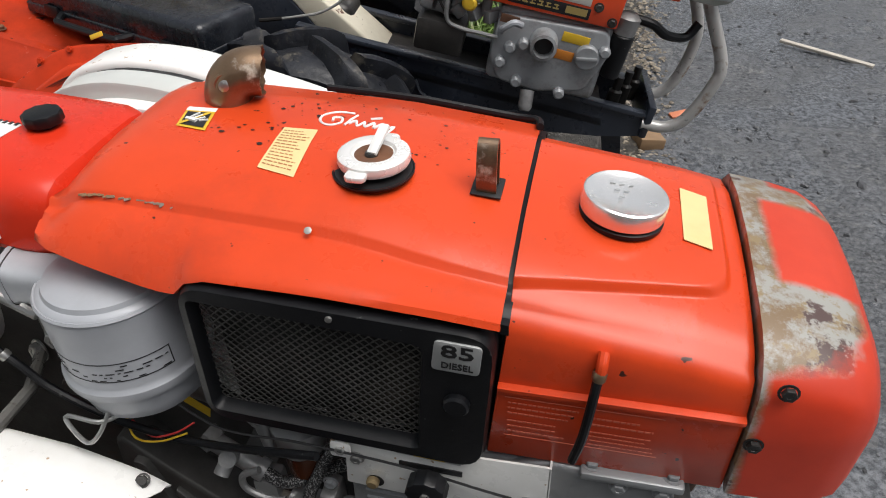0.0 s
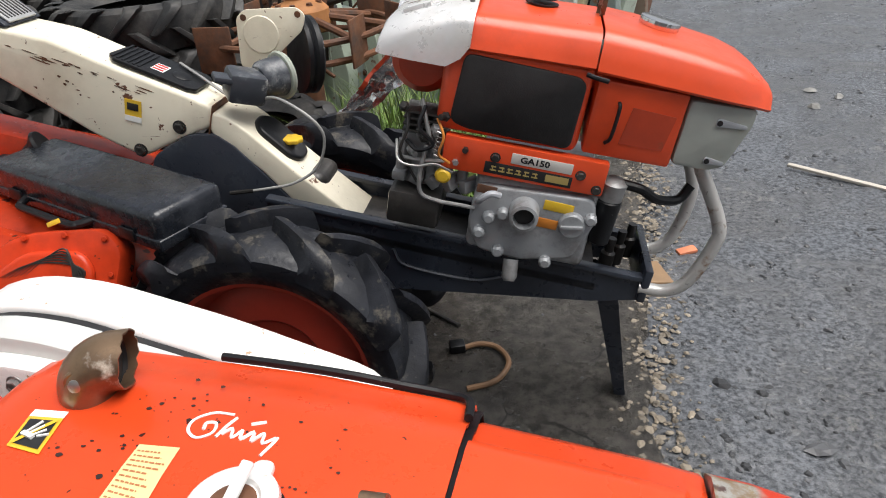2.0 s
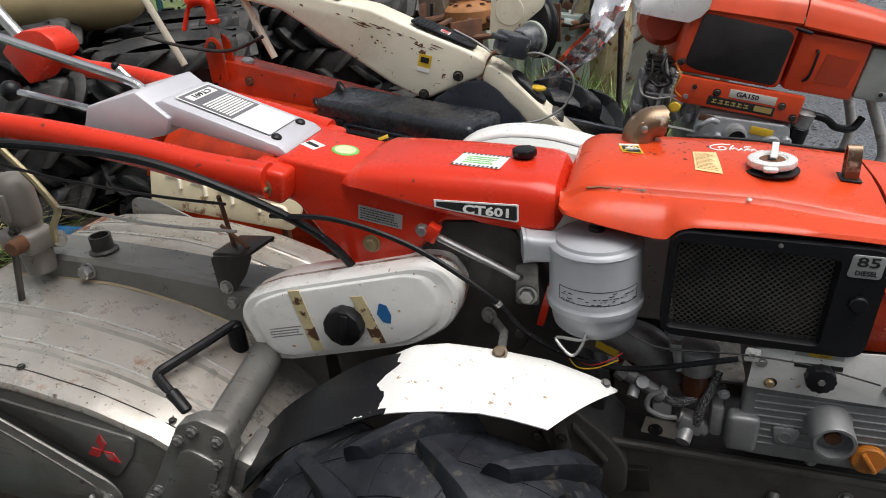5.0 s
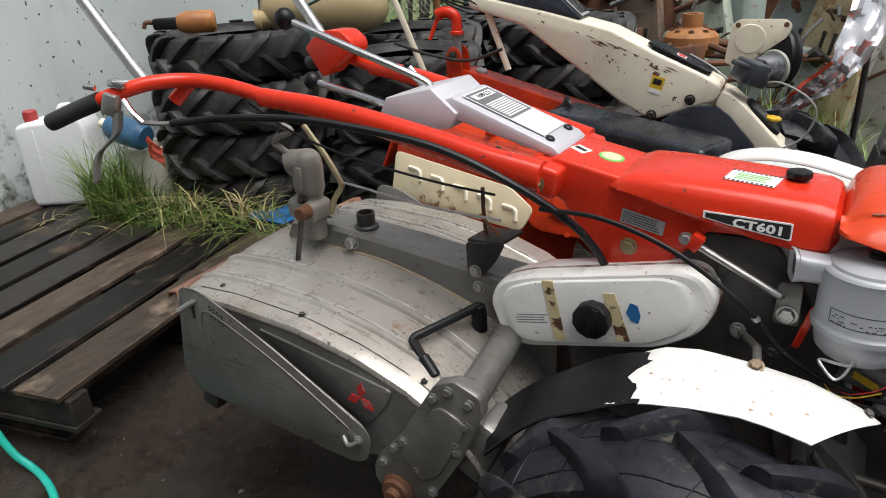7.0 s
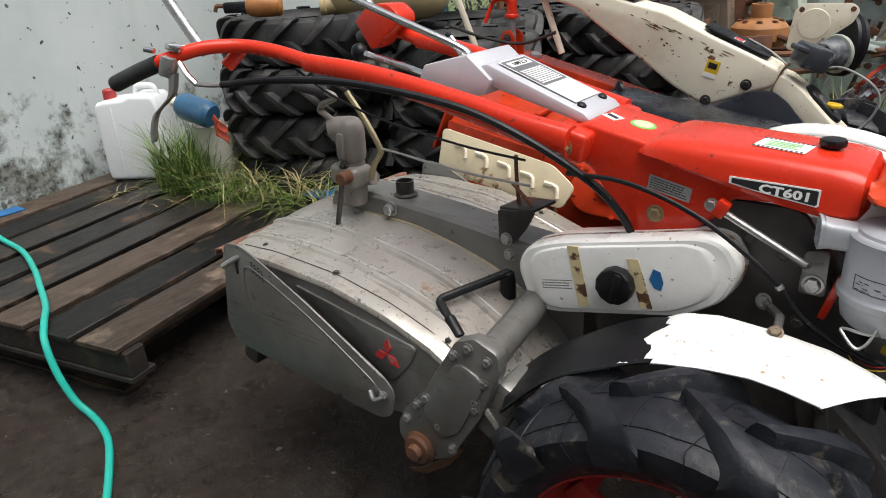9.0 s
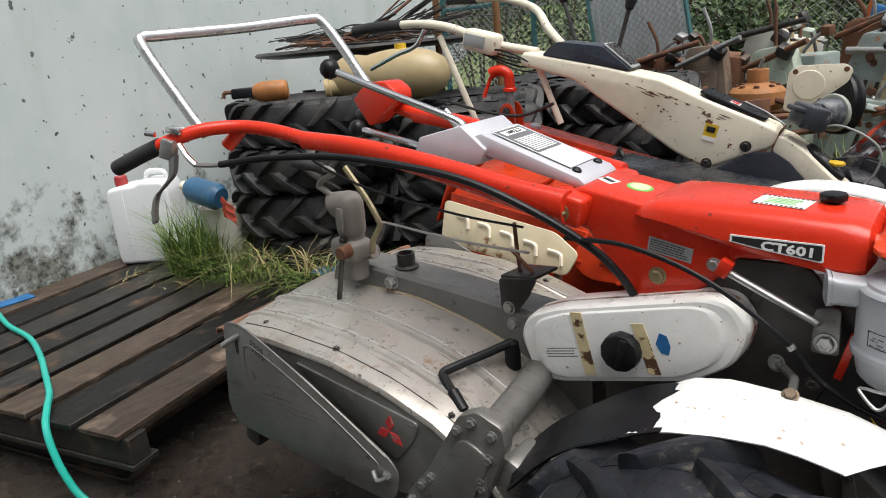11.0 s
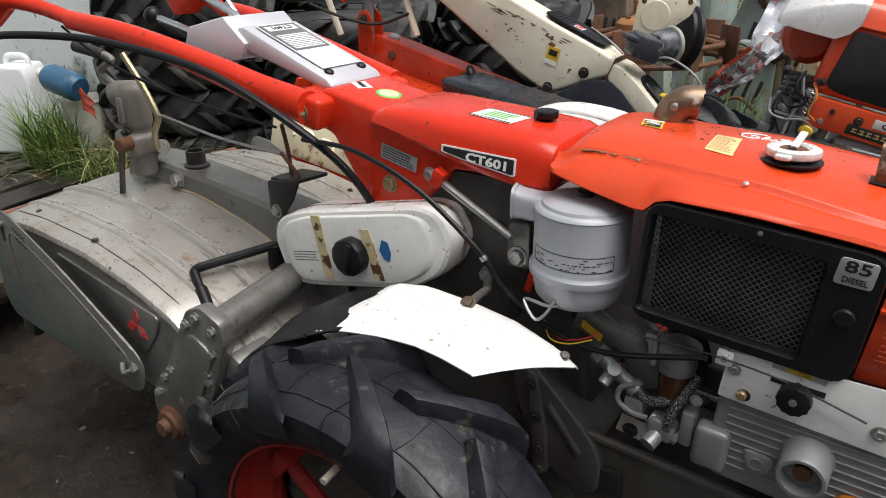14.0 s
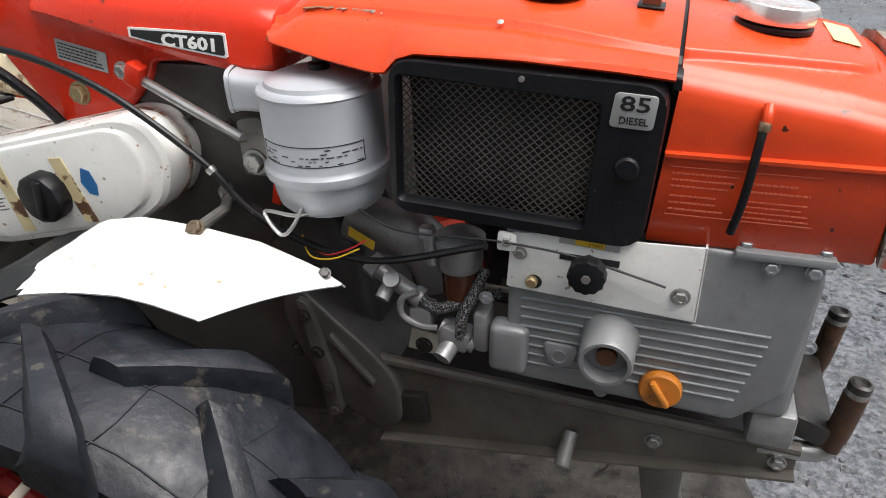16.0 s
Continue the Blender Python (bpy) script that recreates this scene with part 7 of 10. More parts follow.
fc = part("front_grille", prism(BM(), rounded(fr, 0.012), "y", 0.012, 0.328, 0.008), surface("chalky_grey_paint", (0.34, 0.36, 0.33), 0.5, vary=0.1, dirt=(0.36, 0.33, 0.2), dirt_lo=0.55, dirt_hi=0.8, bump=0.1), B, "chalky grey front cover")
for z in (-0.035, -0.118):
    part("cover_slot", prism(BM(), rounded([(0.528, z - 0.008), (0.59 - 0.02 * (z < -0.1), z - 0.004), (0.59 - 0.02 * (z < -0.1), z + 0.003), (0.53, z + 0.009)], 0.006), "y", 0.008, 0.0135, 0.001), M_LIGHTGREY, fc)
    part("cover_hole", lathe(BM(), [(0.006, 0), (0, 0.001)], (0.535, 0.0075, z), NEAR, 12), M_INK, fc)
# muffler shield
rows = []
for x, z, lo in ((-0.172, -0.008, -0.012), (-0.17, 0.034, -0.012), (-0.163, 0.044, -0.014), (-0.1, 0.074, -0.016), (-0.03, 0.1, -0.016), (-0.002, 0.106, 0.004), (0.014, 0.107, 0.03)):
    rows.append([(x, -0.006, min(lo, z - 0.002)), (x, -0.005, max(lo + 0.002, z - 0.034)), (x, 0.004, max(lo + 0.003, z - 0.022)), (x, 0.07, z), (x, 0.27, z), (x, 0.33, z - 0.012), (x, 0.345, max(lo + 0.002, z - 0.05))])
sh = part("muffler_shield", loft(BM(), rows, 0.003), surface("bright_galvanised_sheet", (0.72, 0.72, 0.72), 0.3, 0.3, vary=0.1, scale=12, dirt=(0.5, 0.48, 0.43), dirt_lo=0.55, dirt_hi=0.85, bump=0.06), B, "bright sheet metal muffler shield", angle=45)
for k in range(5):
    part("vent_slot", box(BM(), (-0.08, 0.14 + 0.015 * k, 0.0855), (0.066, 0.0055, 0.004), (0, -21, 0)), M_INK, sh)
part("shield_emboss", box(BM(), (-0.11, 0.085, 0.074), (0.062, 0.05, 0.012), (0, -24, 0), 0.004), sh.data.materials[0], sh)
part("rust_patch", box(BM(), (-0.11, 0.111, 0.0745), (0.06, 0.006, 0.012), (0, -24, 0), 0.003), M_RUSTY, sh)
for p in ((-0.02, 0.0, 0.055), (0.0, 0.06, 0.102), (0.0, 0.28, 0.102)):
    bolt(sh, p, (0, -0.3, 1) if p[1] > 0 else NEAR, 0.006, M_GREASE)
part("muffler", lathe(BM(), [(0.0, -0.09), (0.05, -0.085), (0.07, -0.06), (0.072, 0.05), (0.06, 0.07), (0, 0.075)], (-0.085, 0.14, -0.035), (0, 1, 0), 24), M_RED_OLD, B, "red muffler drum")
# name plate panel
pp = part("engine_panel", box(BM(), (0.168, 0.01, -0.198), (0.355, 0.03, 0.078), (0, 0, 0), 0.006, 2), M_RED_OLD2, B, "orange-red panel with plates")
np_ = part("name_plate", box(BM(), (0.205, -0.0055, -0.185), (0.132, 0.002, 0.024), (0, 0.5, 0), 0.0008), surface("light_plate_metal", (0.62, 0.6, 0.56), 0.45, 0.2, vary=0.08, bump=0.02), pp, "light metal engine name plate")
part("lettering", lettering("GA150", 0.019, pose(0.19, -0.0068, -0.185, 90, 0, 0), 0.0004, 0.0006, 1.15), M_INK, np_)
np2 = part("name_plate", box(BM(), (0.18, -0.0055, -0.215), (0.19, 0.002, 0.026), (0, 0.5, 0), 0.0008), M_INK, pp, "black and gold plate")
M_GOLD = surface("gold_plate", (0.5, 0.38, 0.14), 0.4, 0.4, vary=0.1, bump=0.03)
bm = BM()
for k in range(6):
    box(bm, (0.105 + 0.018 * k, -0.0068, -0.2185), (0.014, 0.0008, 0.003))
    box(bm, (0.105 + 0.018 * k, -0.0068, -0.2105), (0.011, 0.0008, 0.003))
    box(bm, (0.103 + 0.018 * k + 0.004 * (k % 2), -0.0068, -0.2145), (0.003, 0.0009, 0.012))
part("plate_bars", bm, M_GOLD, np2)
part("plate_end", box(BM(), (0.243, -0.0066, -0.2145), (0.05, 0.0008, 0.016)), M_GOLD, np2)
for x, z in ((0.105, -0.19), (0.29, -0.195), (0.33, -0.222)):
    bolt(pp, (x, -0.005, z), NEAR, 0.0085, M_GREASE)
# engine block
part("engine_block", box(BM(), (0.21, 0.18, -0.335), (0.275, 0.33, 0.19), (0, 0, 0), 0.016, 3), M_CAST_GREY2 := surface("pale_grey_engine_paint", (0.33, 0.345, 0.36), 0.38, 0.15, vary=0.15, scale=10, dirt=(0.1, 0.085, 0.07), dirt_lo=0.48, dirt_hi=0.75, dirt_scale=12, bump=0.2), B, "light grey diesel engine block")
gc = part("gear_case", prism(BM(), rounded([(0.075, -0.26), (0.335, -0.245), (0.35, -0.3), (0.32, -0.4), (0.2, -0.43), (0.1, -0.42), (0.07, -0.36)], 0.02), "y", -0.005, 0.03, 0.008, 3), M_CAST_GREY2, B, "light grey gear case")
bs = part("crank_boss", lathe(BM(), [(0.034, 0), (0.031, 0.05), (0.024, 0.052), (0.022, 0.03), (0, 0.03)], (0.19, 0.0, -0.3), NEAR, 28), M_CAST_GREY2, gc)
part("boss_bore", lathe(BM(), [(0.0215, 0), (0, 0)], (0.19, -0.031, -0.3), NEAR, 20), M_INK, bs)
part("filler_knob", lathe(BM(), [(0.03, 0), (0.03, 0.012), (0.026, 0.016), (0, 0.017)], (0.298, -0.005, -0.312), NEAR, 24), M_CAST_GREY2, gc)
part("knob_grip", box(BM(), (0.298, -0.024, -0.312), (0.05, 0.008, 0.008), (0, -10, 0), 0.002), M_CAST_GREY2, gc)
for x, z, w in ((0.262, -0.278, 0.066), (0.244, -0.322, 0.05)):
    part("sight_window", box(BM(), (x, -0.0045, z), (w, 0.004, 0.024), (0, 2, 0), 0.002), M_YCAP if w > 0.06 else M_ORANGE, gc, "amber sight window")
part("sight_window", box(BM(), (0.1, -0.004, -0.268), (0.045, 0.004, 0.02), (0, 2, 0), 0.002), M_RUSTY, gc)
for p in ((0.115, -0.33), (0.1, -0.37), (0.145, -0.315), (0.335, -0.29), (0.15, -0.41), (0.26, -0.415)):
    part("case_stud", lathe(BM(), [(0.014, 0), (0.014, 0.014), (0.009, 0.02), (0, 0.02)], (p[0], -0.004, p[1]), NEAR, 10), M_CAST_GREY2, gc)
part("oil_plug", lathe(BM(), [(0.018, 0), (0.018, 0.04), (0.012, 0.05), (0, 0.05)], (0.185, -0.005, -0.43), (0.1, -0.6, -1), 12), M_CASTALU, gc)
part("breather_hose", tube(BM(), [(0.13, -0.02, -0.27), (0.11, -0.03, -0.265), (0.09, -0.025, -0.285), (0.085, 0.0, -0.3)], 0.008, 10), M_LIGHTGREY, gc)
# fuel filter at the front, pump and pipes at the rear
ff = part("fuel_filter", lathe(BM(), [(0.026, 0.0), (0.028, 0.03), (0.03, 0.04), (0.018, 0.05), (0, 0.052)], (0.37, 0.03, -0.25), UP, 20), M_CASTALU, B, "fuel filter head")
part("filter_bowl", cyl(BM(), (0.37, 0.03, -0.25), (0.37, 0.03, -0.36), 0.028, 0.024, 20, 0.004), M_BLACK, ff, "black filter bowl")
part("filter_arm", tube(BM(), [(0.38, 0.03, -0.21), (0.43, 0.03, -0.215), (0.47, 0.04, -0.235), (0.52, 0.06, -0.235), (0.54, 0.07, -0.2)], 0.011, 10), M_BLACK, ff, "black fuel hose")
bm = box(BM(), (-0.055, 0.06, -0.345), (0.12, 0.16, 0.08), (0, 0, 0), 0.01)
part("oil_box", bm, M_GREASE, B, "dusty cast oil box")
bm = box(BM(), (-0.06, 0.1, -0.25), (0.1, 0.12, 0.13), (0, 0, 0), 0.015)
for k in range(5):
    cyl(bm, (-0.1 + 0.035 * k, 0.03, -0.2 - 0.02 * (k % 2)), (-0.1 + 0.035 * k, 0.03, -0.28), 0.012)
    box(bm, (-0.1 + 0.04 * k, 0.03, -0.28), (0.03, 0.05, 0.022), (10 * k, 20 * k, 0), 0.004)
part("injection_pump", bm, M_CAST_GREY, B, "grey injection pump with fittings")
rnd = random.Random(17)
for k in range(7):
    x, z = -0.105 + 0.024 * k, -0.125 - 0.03 * ((k * 3) % 4)
    part("union_nut", lathe(BM(), [(0.0, 0), (0.011, 0), (0.012, 0.006), (0.012, 0.016), (0.007, 0.02), (0.007, 0.034), (0.0, 0.035)], (x, 0.02, z), (rnd.random() - 0.5, -1, rnd.random() - 0.3), 6), M_CASTALU if k % 2 else M_GREASE, B)
for pts, r_, mt_ in (([(-0.1, 0.02, -0.12), (-0.09, -0.01, -0.16), (-0.1, -0.015, -0.21), (-0.08, 0.0, -0.25), (-0.05, 0.0, -0.29)], 0.0035, M_GREASE), ([(-0.03, 0.0, -0.13), (-0.01, -0.02, -0.16), (-0.015, -0.02, -0.2), (0.01, -0.01, -0.22)], 0.003, M_ORANGE),
                     ([(-0.115, 0.02, -0.2), (-0.1, -0.02, -0.23), (-0.06, -0.025, -0.235), (-0.02, -0.02, -0.225), (0.02, -0.012, -0.24)], 0.003, M_STEEL), ([(-0.06, 0.01, -0.11), (-0.065, -0.015, -0.15), (-0.03, -0.02, -0.18), (-0.06, -0.02, -0.2), (-0.09, 0.0, -0.19)], 0.0045, M_BLACK)):
    part("control_wire", tube(BM(), pts, r_, 6), mt_, B)
for k in range(4):
    part("cooling_fin", box(BM(), (-0.06, 0.05, -0.13 - 0.014 * k), (0.09, 0.08, 0.005), (0, 0, 0), 0.0015), M_GREASE, B)
part("return_spring", tube(BM(), [(-0.02 + 0.007 * math.cos(1.3 * k), -0.012 + 0.007 * math.sin(1.3 * k), -0.145 - 0.0022 * k) for k in range(30)], 0.0014, 5, smooth=False), M_STEEL, B, "thin coil spring")
part("pump_cap", lathe(BM(), [(0.016, 0), (0.018, 0.01), (0.012, 0.016), (0, 0.017)], (0.0, -0.005, -0.25), NEAR, 16), M_YCAP, B, "yellow cap")
for pts in ([(-0.045, -0.01, -0.19), (-0.05, -0.02, -0.26), (-0.04, -0.02, -0.3), (0.0, -0.02, -0.31), (0.04, -0.02, -0.31), (0.08, -0.01, -0.315)], [(-0.1, 0.0, -0.23), (-0.05, -0.01, -0.225), (0.0, 0.0, -0.222)],
            [(-0.07, 0.02, -0.1), (-0.05, 0.0, -0.15), (-0.03, 0.0, -0.2), (-0.01, 0.02, -0.27)], [(-0.02, 0.03, -0.13), (-0.07, 0.02, -0.17), (-0.045, 0.02, -0.21)]):
    part("fuel_line", tube(BM(), pts, 0.005, 8), M_CASTALU, B)
# frame rails
for y0 in (0.06, 0.275):
    part("frame_rail", prism(BM(), [(-0.42, -0.425), (-0.3, -0.432), (0.51, -0.452), (0.515, -0.51), (0.4, -0.54), (-0.08, -0.615), (-0.3, -0.6), (-0.42, -0.52)], "y", y0, y0 + 0.008), M_BLACK_PAINT, B, "blue-black steel frame rail")
    part("rail_flange", box(BM(), (0.045, y0 + 0.004, -0.441), (0.935, 0.03, 0.014), (0, 1.25, 0), 0.004), M_BLACK_PAINT, B)
part("rail_rib", tube(BM(), [(-0.1, 0.057, -0.5), (-0.06, 0.057, -0.54), (0.1, 0.057, -0.545), (0.18, 0.057, -0.52)], 0.005, 6), M_BLACK_PAINT, B)
part("rail_bed", box(BM(), (0.0, 0.17, -0.49), (0.8, 0.22, 0.02), (0, 1.3, 0)), M_GREASE, B)
part("front_beam", box(BM(), (0.512, 0.17, -0.465), (0.02, 0.25, 0.09), bev=0.005), M_BLACK_PAINT, B)
for k in range(3):
    part("engine_bolt", lathe(BM(), [(0.018, 0), (0.018, 0.05), (0.011, 0.055), (0.011, 0.09), (0, 0.09)], (0.42 + 0.03 * k, 0.12 + 0.05 * k, -0.48), UP, 12), M_GREASE, B)
foot = loc(0.108, 1.868, GROUND)
part("stand_leg", loft(BM(), [[Vector((0.46, 0.12, -0.5)), Vector((0.46, 0.2, -0.5)), Vector((0.4, 0.2, -0.5)), Vector((0.4, 0.12, -0.5))], [foot + Vector((0.016, -0.03, 0)), foot + Vector((0.016, 0.03, 0)), foot + Vector((-0.016, 0.03, 0)), foot + Vector((-0.016, -0.03, 0))]], close=True), M_BLACK_PAINT, B, "blue-black stand leg")
part("front_bumper", tube(BM(), [(0.5, 0.06, -0.475), (0.56, 0.055, -0.468), (0.6, 0.05, -0.43), (0.628, 0.05, -0.33), (0.622, 0.052, -0.27), (0.55, 0.06, -0.16), (0.535, 0.1, -0.13), (0.535, 0.24, -0.13), (0.55, 0.28, -0.17), (0.61, 0.285, -0.29), (0.605, 0.285, -0.42), (0.57, 0.283, -0.475), (0.5, 0.28, -0.49)], 0.0155, 14, 6),
     surface("worn_grey_tube", (0.56, 0.55, 0.53), 0.32, 0.4, vary=0.15, scale=14, wear=(0.2, 0.11, 0.06), wear_lo=0.56, wear_hi=0.66, wear_scale=16, bump=0.1), B, "worn grey tubular front bumper")
# wheels
TYB = tyre_data(0.372, 0.233, 0.18, 11, 0.038, M_RUBBER, 3, 0.4)
cw = loc(-0.69, 1.42, 0.348)
cf = loc(-0.69, 1.42, 0.348) + Vector((0, 0.66, 0))
M_RIM_B = surface("red_rim_paint", (0.42, 0.045, 0.025), 0.4, vary=0.15, scale=9, dirt=(0.2, 0.04, 0.025), dirt_lo=0.45, dirt_hi=0.8, bump=0.1)
wheel(B, cw, TYB, 0.372, 0.233, 1, True, M_RIM_B)
wheel(B, cf, TYB, 0.372, 0.233, -1, True, M_RIM_B)
part("axle", cyl(BM(), cw, cf, 0.025), M_GREASE, B)
# gear housing
part("gear_housing", box(BM(), (-0.5, 0.22, -0.52), (0.4, 0.14, 0.26), (0, 0, 0), 0.03, 3), M_GREASE, B, "dark gear housing")
part("side_plate", prism(BM(), rounded([(-0.735, -0.405), (-0.65, -0.333), (-0.58, -0.315), (-0.53, -0.335), (-0.37, -0.46), (-0.37, -0.56), (-0.78, -0.58)], 0.015), "y", 0.118, 0.135, 0.006), M_BLACK_PAINT, B, "blue-black side plate")
# cream handle beam
bpoly = [(-1.5, -0.15), (-1.2, -0.15), (-0.983, -0.158), (-0.806, -0.2), (-0.664, -0.228), (-0.582, -0.25), (-0.586, -0.306), (-0.618, -0.32), (-0.726, -0.39), (-0.755, -0.412), (-0.8, -0.411), (-0.893, -0.382), (-1.024, -0.324), (-1.285, -0.214), (-1.5, -0.198)]
hb_ = part("handle_beam", prism(BM(), rounded(bpoly, 0.015, 2), "y", 0.125, 0.265, 0.012, 3), M_CREAM, B, "chipped cream-painted handle beam")
for p in ((-0.667, 0.125, -0.317), (-0.772, 0.125, -0.398)):
    bolt(hb_, p, NEAR, 0.013, M_GREASE)
rnd = random.Random(17)
bm = BM()
for k in range(34):
    if k < 24:
        x = -1.15 + 0.42 * rnd.random()
        z = -0.185 - 0.1 * (x + 1.15) / 0.42 * 0.55 + 0.006 * rnd.gauss(0, 1)
        L, h = 0.008 + 0.022 * rnd.random(), 0.002
    else:
        x, z = -0.94 + 0.06 * rnd.gauss(0, 1), -0.265 + 0.018 * rnd.gauss(0, 1)
        L, h = 0.003 + 0.009 * rnd.random() ** 2, 0.0015 + 0.003 * rnd.random()
    n0 = 5 + int(3 * rnd.random())
    prism(bm, [(x + L * (0.5 + 0.5 * rnd.random()) * math.cos(6.283 * j / n0), z - 0.14 * L * math.cos(6.283 * j / n0) + h * (0.5 + 0.6 * rnd.random()) * math.sin(6.283 * j / n0)) for j in range(n0)], "y", 0.1243, 0.126)
part("rust_chip", bm, M_RUSTY, hb_, "rust-brown chips in the cream paint", kind="stuff")
st2 = part("sticker", box(BM(), (-0.783, 0.1235, -0.29), (0.042, 0.002, 0.042), (0, 3, 0)), M_YCAP, hb_, "yellow warning sticker")
part("sticker_mark", box(BM(), (-0.783, 0.122, -0.286), (0.028, 0.002, 0.018), (0, 3, 0), 0.0008), M_INK, st2)
part("sticker_foot", box(BM(), (-0.784, 0.1222, -0.317), (0.042, 0.001, 0.014), (0, 3, 0)), M_LABEL_WHITE, st2)
tp = part("top_pad", prism(BM(), rounded([(-0.835, 0.138), (-0.65, 0.138), (-0.63, 0.15), (-0.63, 0.24), (-0.65, 0.254), (-0.82, 0.254), (-0.85, 0.23), (-0.855, 0.155)], 0.006), "z", 0, 0.009, 0.002, m=pose(-0.75, 0, -0.205, 0, 12.5, 0) @ pose(0.75, 0, 0)), M_BLACK, hb_, "black rubber pad with raised ribs")
for k in range(6):
    part("pad_rib", box(BM(), (-0.838 + 0.013 * k, 0.195, -0.176 - 0.0029 * k), (0.005, 0.1, 0.004), (0, 12.5, 0)), M_BLACK, tp)
pl = part("pad_label", box(BM(), (-0.738, 0.185, -0.199), (0.032, 0.042, 0.002), (0, 12.5, 0)), M_LABEL_WHITE, tp, "red and white label")
for k in range(3):
    part("label_bar", box(BM(), (-0.738, 0.172 + 0.013 * k, -0.1975), (0.027, 0.007, 0.001), (0, 12.5, 0)), M_LOGO, tp)
part("pad_dome", lathe(BM(), [(0.0, 0.004), (0.018, 0.003), (0.024, 0.0)], (-0.685, 0.19, -0.2095), (0.22, 0, 1), 20), M_BLACK, tp)
part("beam_seam", box(BM(), (-0.586, 0.194, -0.285), (0.003, 0.146, 0.08), (0, 8, 0)), M_RUSTY, hb_)
cs2 = part("console", prism(BM(), rounded([(-1.42, -0.15), (-1.37, -0.095), (-1.2, -0.085), (-1.08, -0.15)], 0.015), "y", 0.13, 0.26, 0.008), M_BLACK_PAINT, hb_, "black lever console")
part("console_grille", box(BM(), (-1.145, 0.195, -0.11), (0.13, 0.1, 0.006), (0, 29, 0), 0.002), M_LABEL_GREY, cs2, "grey ribbed console panel")
for k in range(8):
    part("grille_rib", box(BM(), (-1.145, 0.155 + 0.0115 * k, -0.1065), (0.115, 0.004, 0.003), (0, 29, 0)), M_GREASE, cs2)
arm = part("beam_arm", prism(BM(), rounded([(-0.59, -0.315), (-0.588, -0.262), (-0.55, -0.268), (-0.5, -0.292), (-0.37, -0.376), (-0.16, -0.5), (-0.19, -0.52), (-0.363, -0.468), (-0.457, -0.392), (-0.566, -0.326)], 0.01, 2), "y", 0.122, 0.266, 0.01, 3), M_CREAM, B, "cream-painted lower beam arm")
part("arm_panel", prism(BM(), rounded([(-0.515, 0.185), (-0.49, 0.15), (-0.39, 0.15), (-0.365, 0.175), (-0.365, 0.225), (-0.39, 0.25), (-0.49, 0.25), (-0.515, 0.215)], 0.025, 4), "z", -0.02, 0.016, 0.008, 3, m=pose(-0.44, 0, -0.333, 0, 33, 0) @ pose(0.44, 0, 0)), M_BLACK, arm, "black moulded fuel filler surround")
yc = Vector((-0.41, 0.2, -0.312))
fl = [(0.03 * (1 - 0.16 * (k % 2)) * math.cos(2 * math.pi * k / 16), 0.03 * (1 - 0.16 * (k % 2)) * math.sin(2 * math.pi * k / 16)) for k in range(16)]
part("filler_cap", prism(BM(), fl, "z", -0.02, -0.009, 0.003, m=Matrix.Translation(yc) @ pose(0, 0, 0, 0, -6, 0)), M_YCAP, arm, "yellow plastic filler cap")
part("cable_loop", tube(BM(), [(-0.48, 0.17, -0.225), (-0.424, 0.13, -0.2), (-0.339, 0.1, -0.218), (-0.299, 0.1, -0.262), (-0.31, 0.1, -0.34), (-0.366, 0.1, -0.395), (-0.432, 0.1, -0.424), (-0.5, 0.1, -0.448)], 0.0036, 8), M_CABLE, B, "grey control cable")
part("cable_end", tube(BM(), [(-0.47, 0.1, -0.438), (-0.5, 0.1, -0.448), (-0.53, 0.1, -0.457)], 0.0055, 8), M_GREASE, B, "dirty cable end")
# work lamp on the beam
M_LAMP = surface("bluish_black_lamp_housing", (0.04, 0.045, 0.055), 0.35, vary=0.3, dirt=(0.17, 0.18, 0.19), dirt_lo=0.52, dirt_hi=0.66, dirt_scale=9, wear=(0.3, 0.3, 0.29), wear_lo=0.6, wear_hi=0.66, bump=0.2)
LA = Vector((0.55, 0.83, 0.1)).normalized()
lamp = part("work_lamp", box(BM(), (-0.517, 0.165, -0.196), (0.09, 0.09, 0.072), (0, 8, 33), 0.012, 2), M_LAMP, B, "dusty black work lamp housing")
part("lamp_lip", box(BM(), (-0.53, 0.135, -0.176), (0.1, 0.05, 0.016), (0, 8, 33), 0.005, 2), M_LAMP, lamp)
part("lamp_drum", lathe(BM(), [(0.0, 0.0), (0.036, 0.0), (0.046, 0.012), (0.05, 0.06), (0.0, 0.062)], Vector((-0.497, 0.2, -0.192)), LA, 28), M_LAMP, lamp)
part("lamp_bell", lathe(BM(), [(0.045, 0.0), (0.057, 0.002), (0.06, 0.008), (0.058, 0.014), (0.0, 0.016)], Vector((-0.497, 0.2, -0.192)) + LA * 0.06, LA, 28), M_GREYGREEN, lamp)
part("lamp_bracket", prism(BM(), rounded([(-0.615, -0.225), (-0.56, -0.23), (-0.45, -0.1), (-0.445, -0.06), (-0.47, -0.045), (-0.61, -0.075), (-0.63, -0.1)], 0.012), "y", 0.385, 0.391, 0.001), M_CREAM, lamp, "cream bracket plate")
part("bracket_dish", lathe(BM(), [(0.05, 0.0), (0.047, 0.004), (0.0, 0.006)], (-0.56, 0.386, -0.13), NEAR, 24), M_CREAM, lamp)
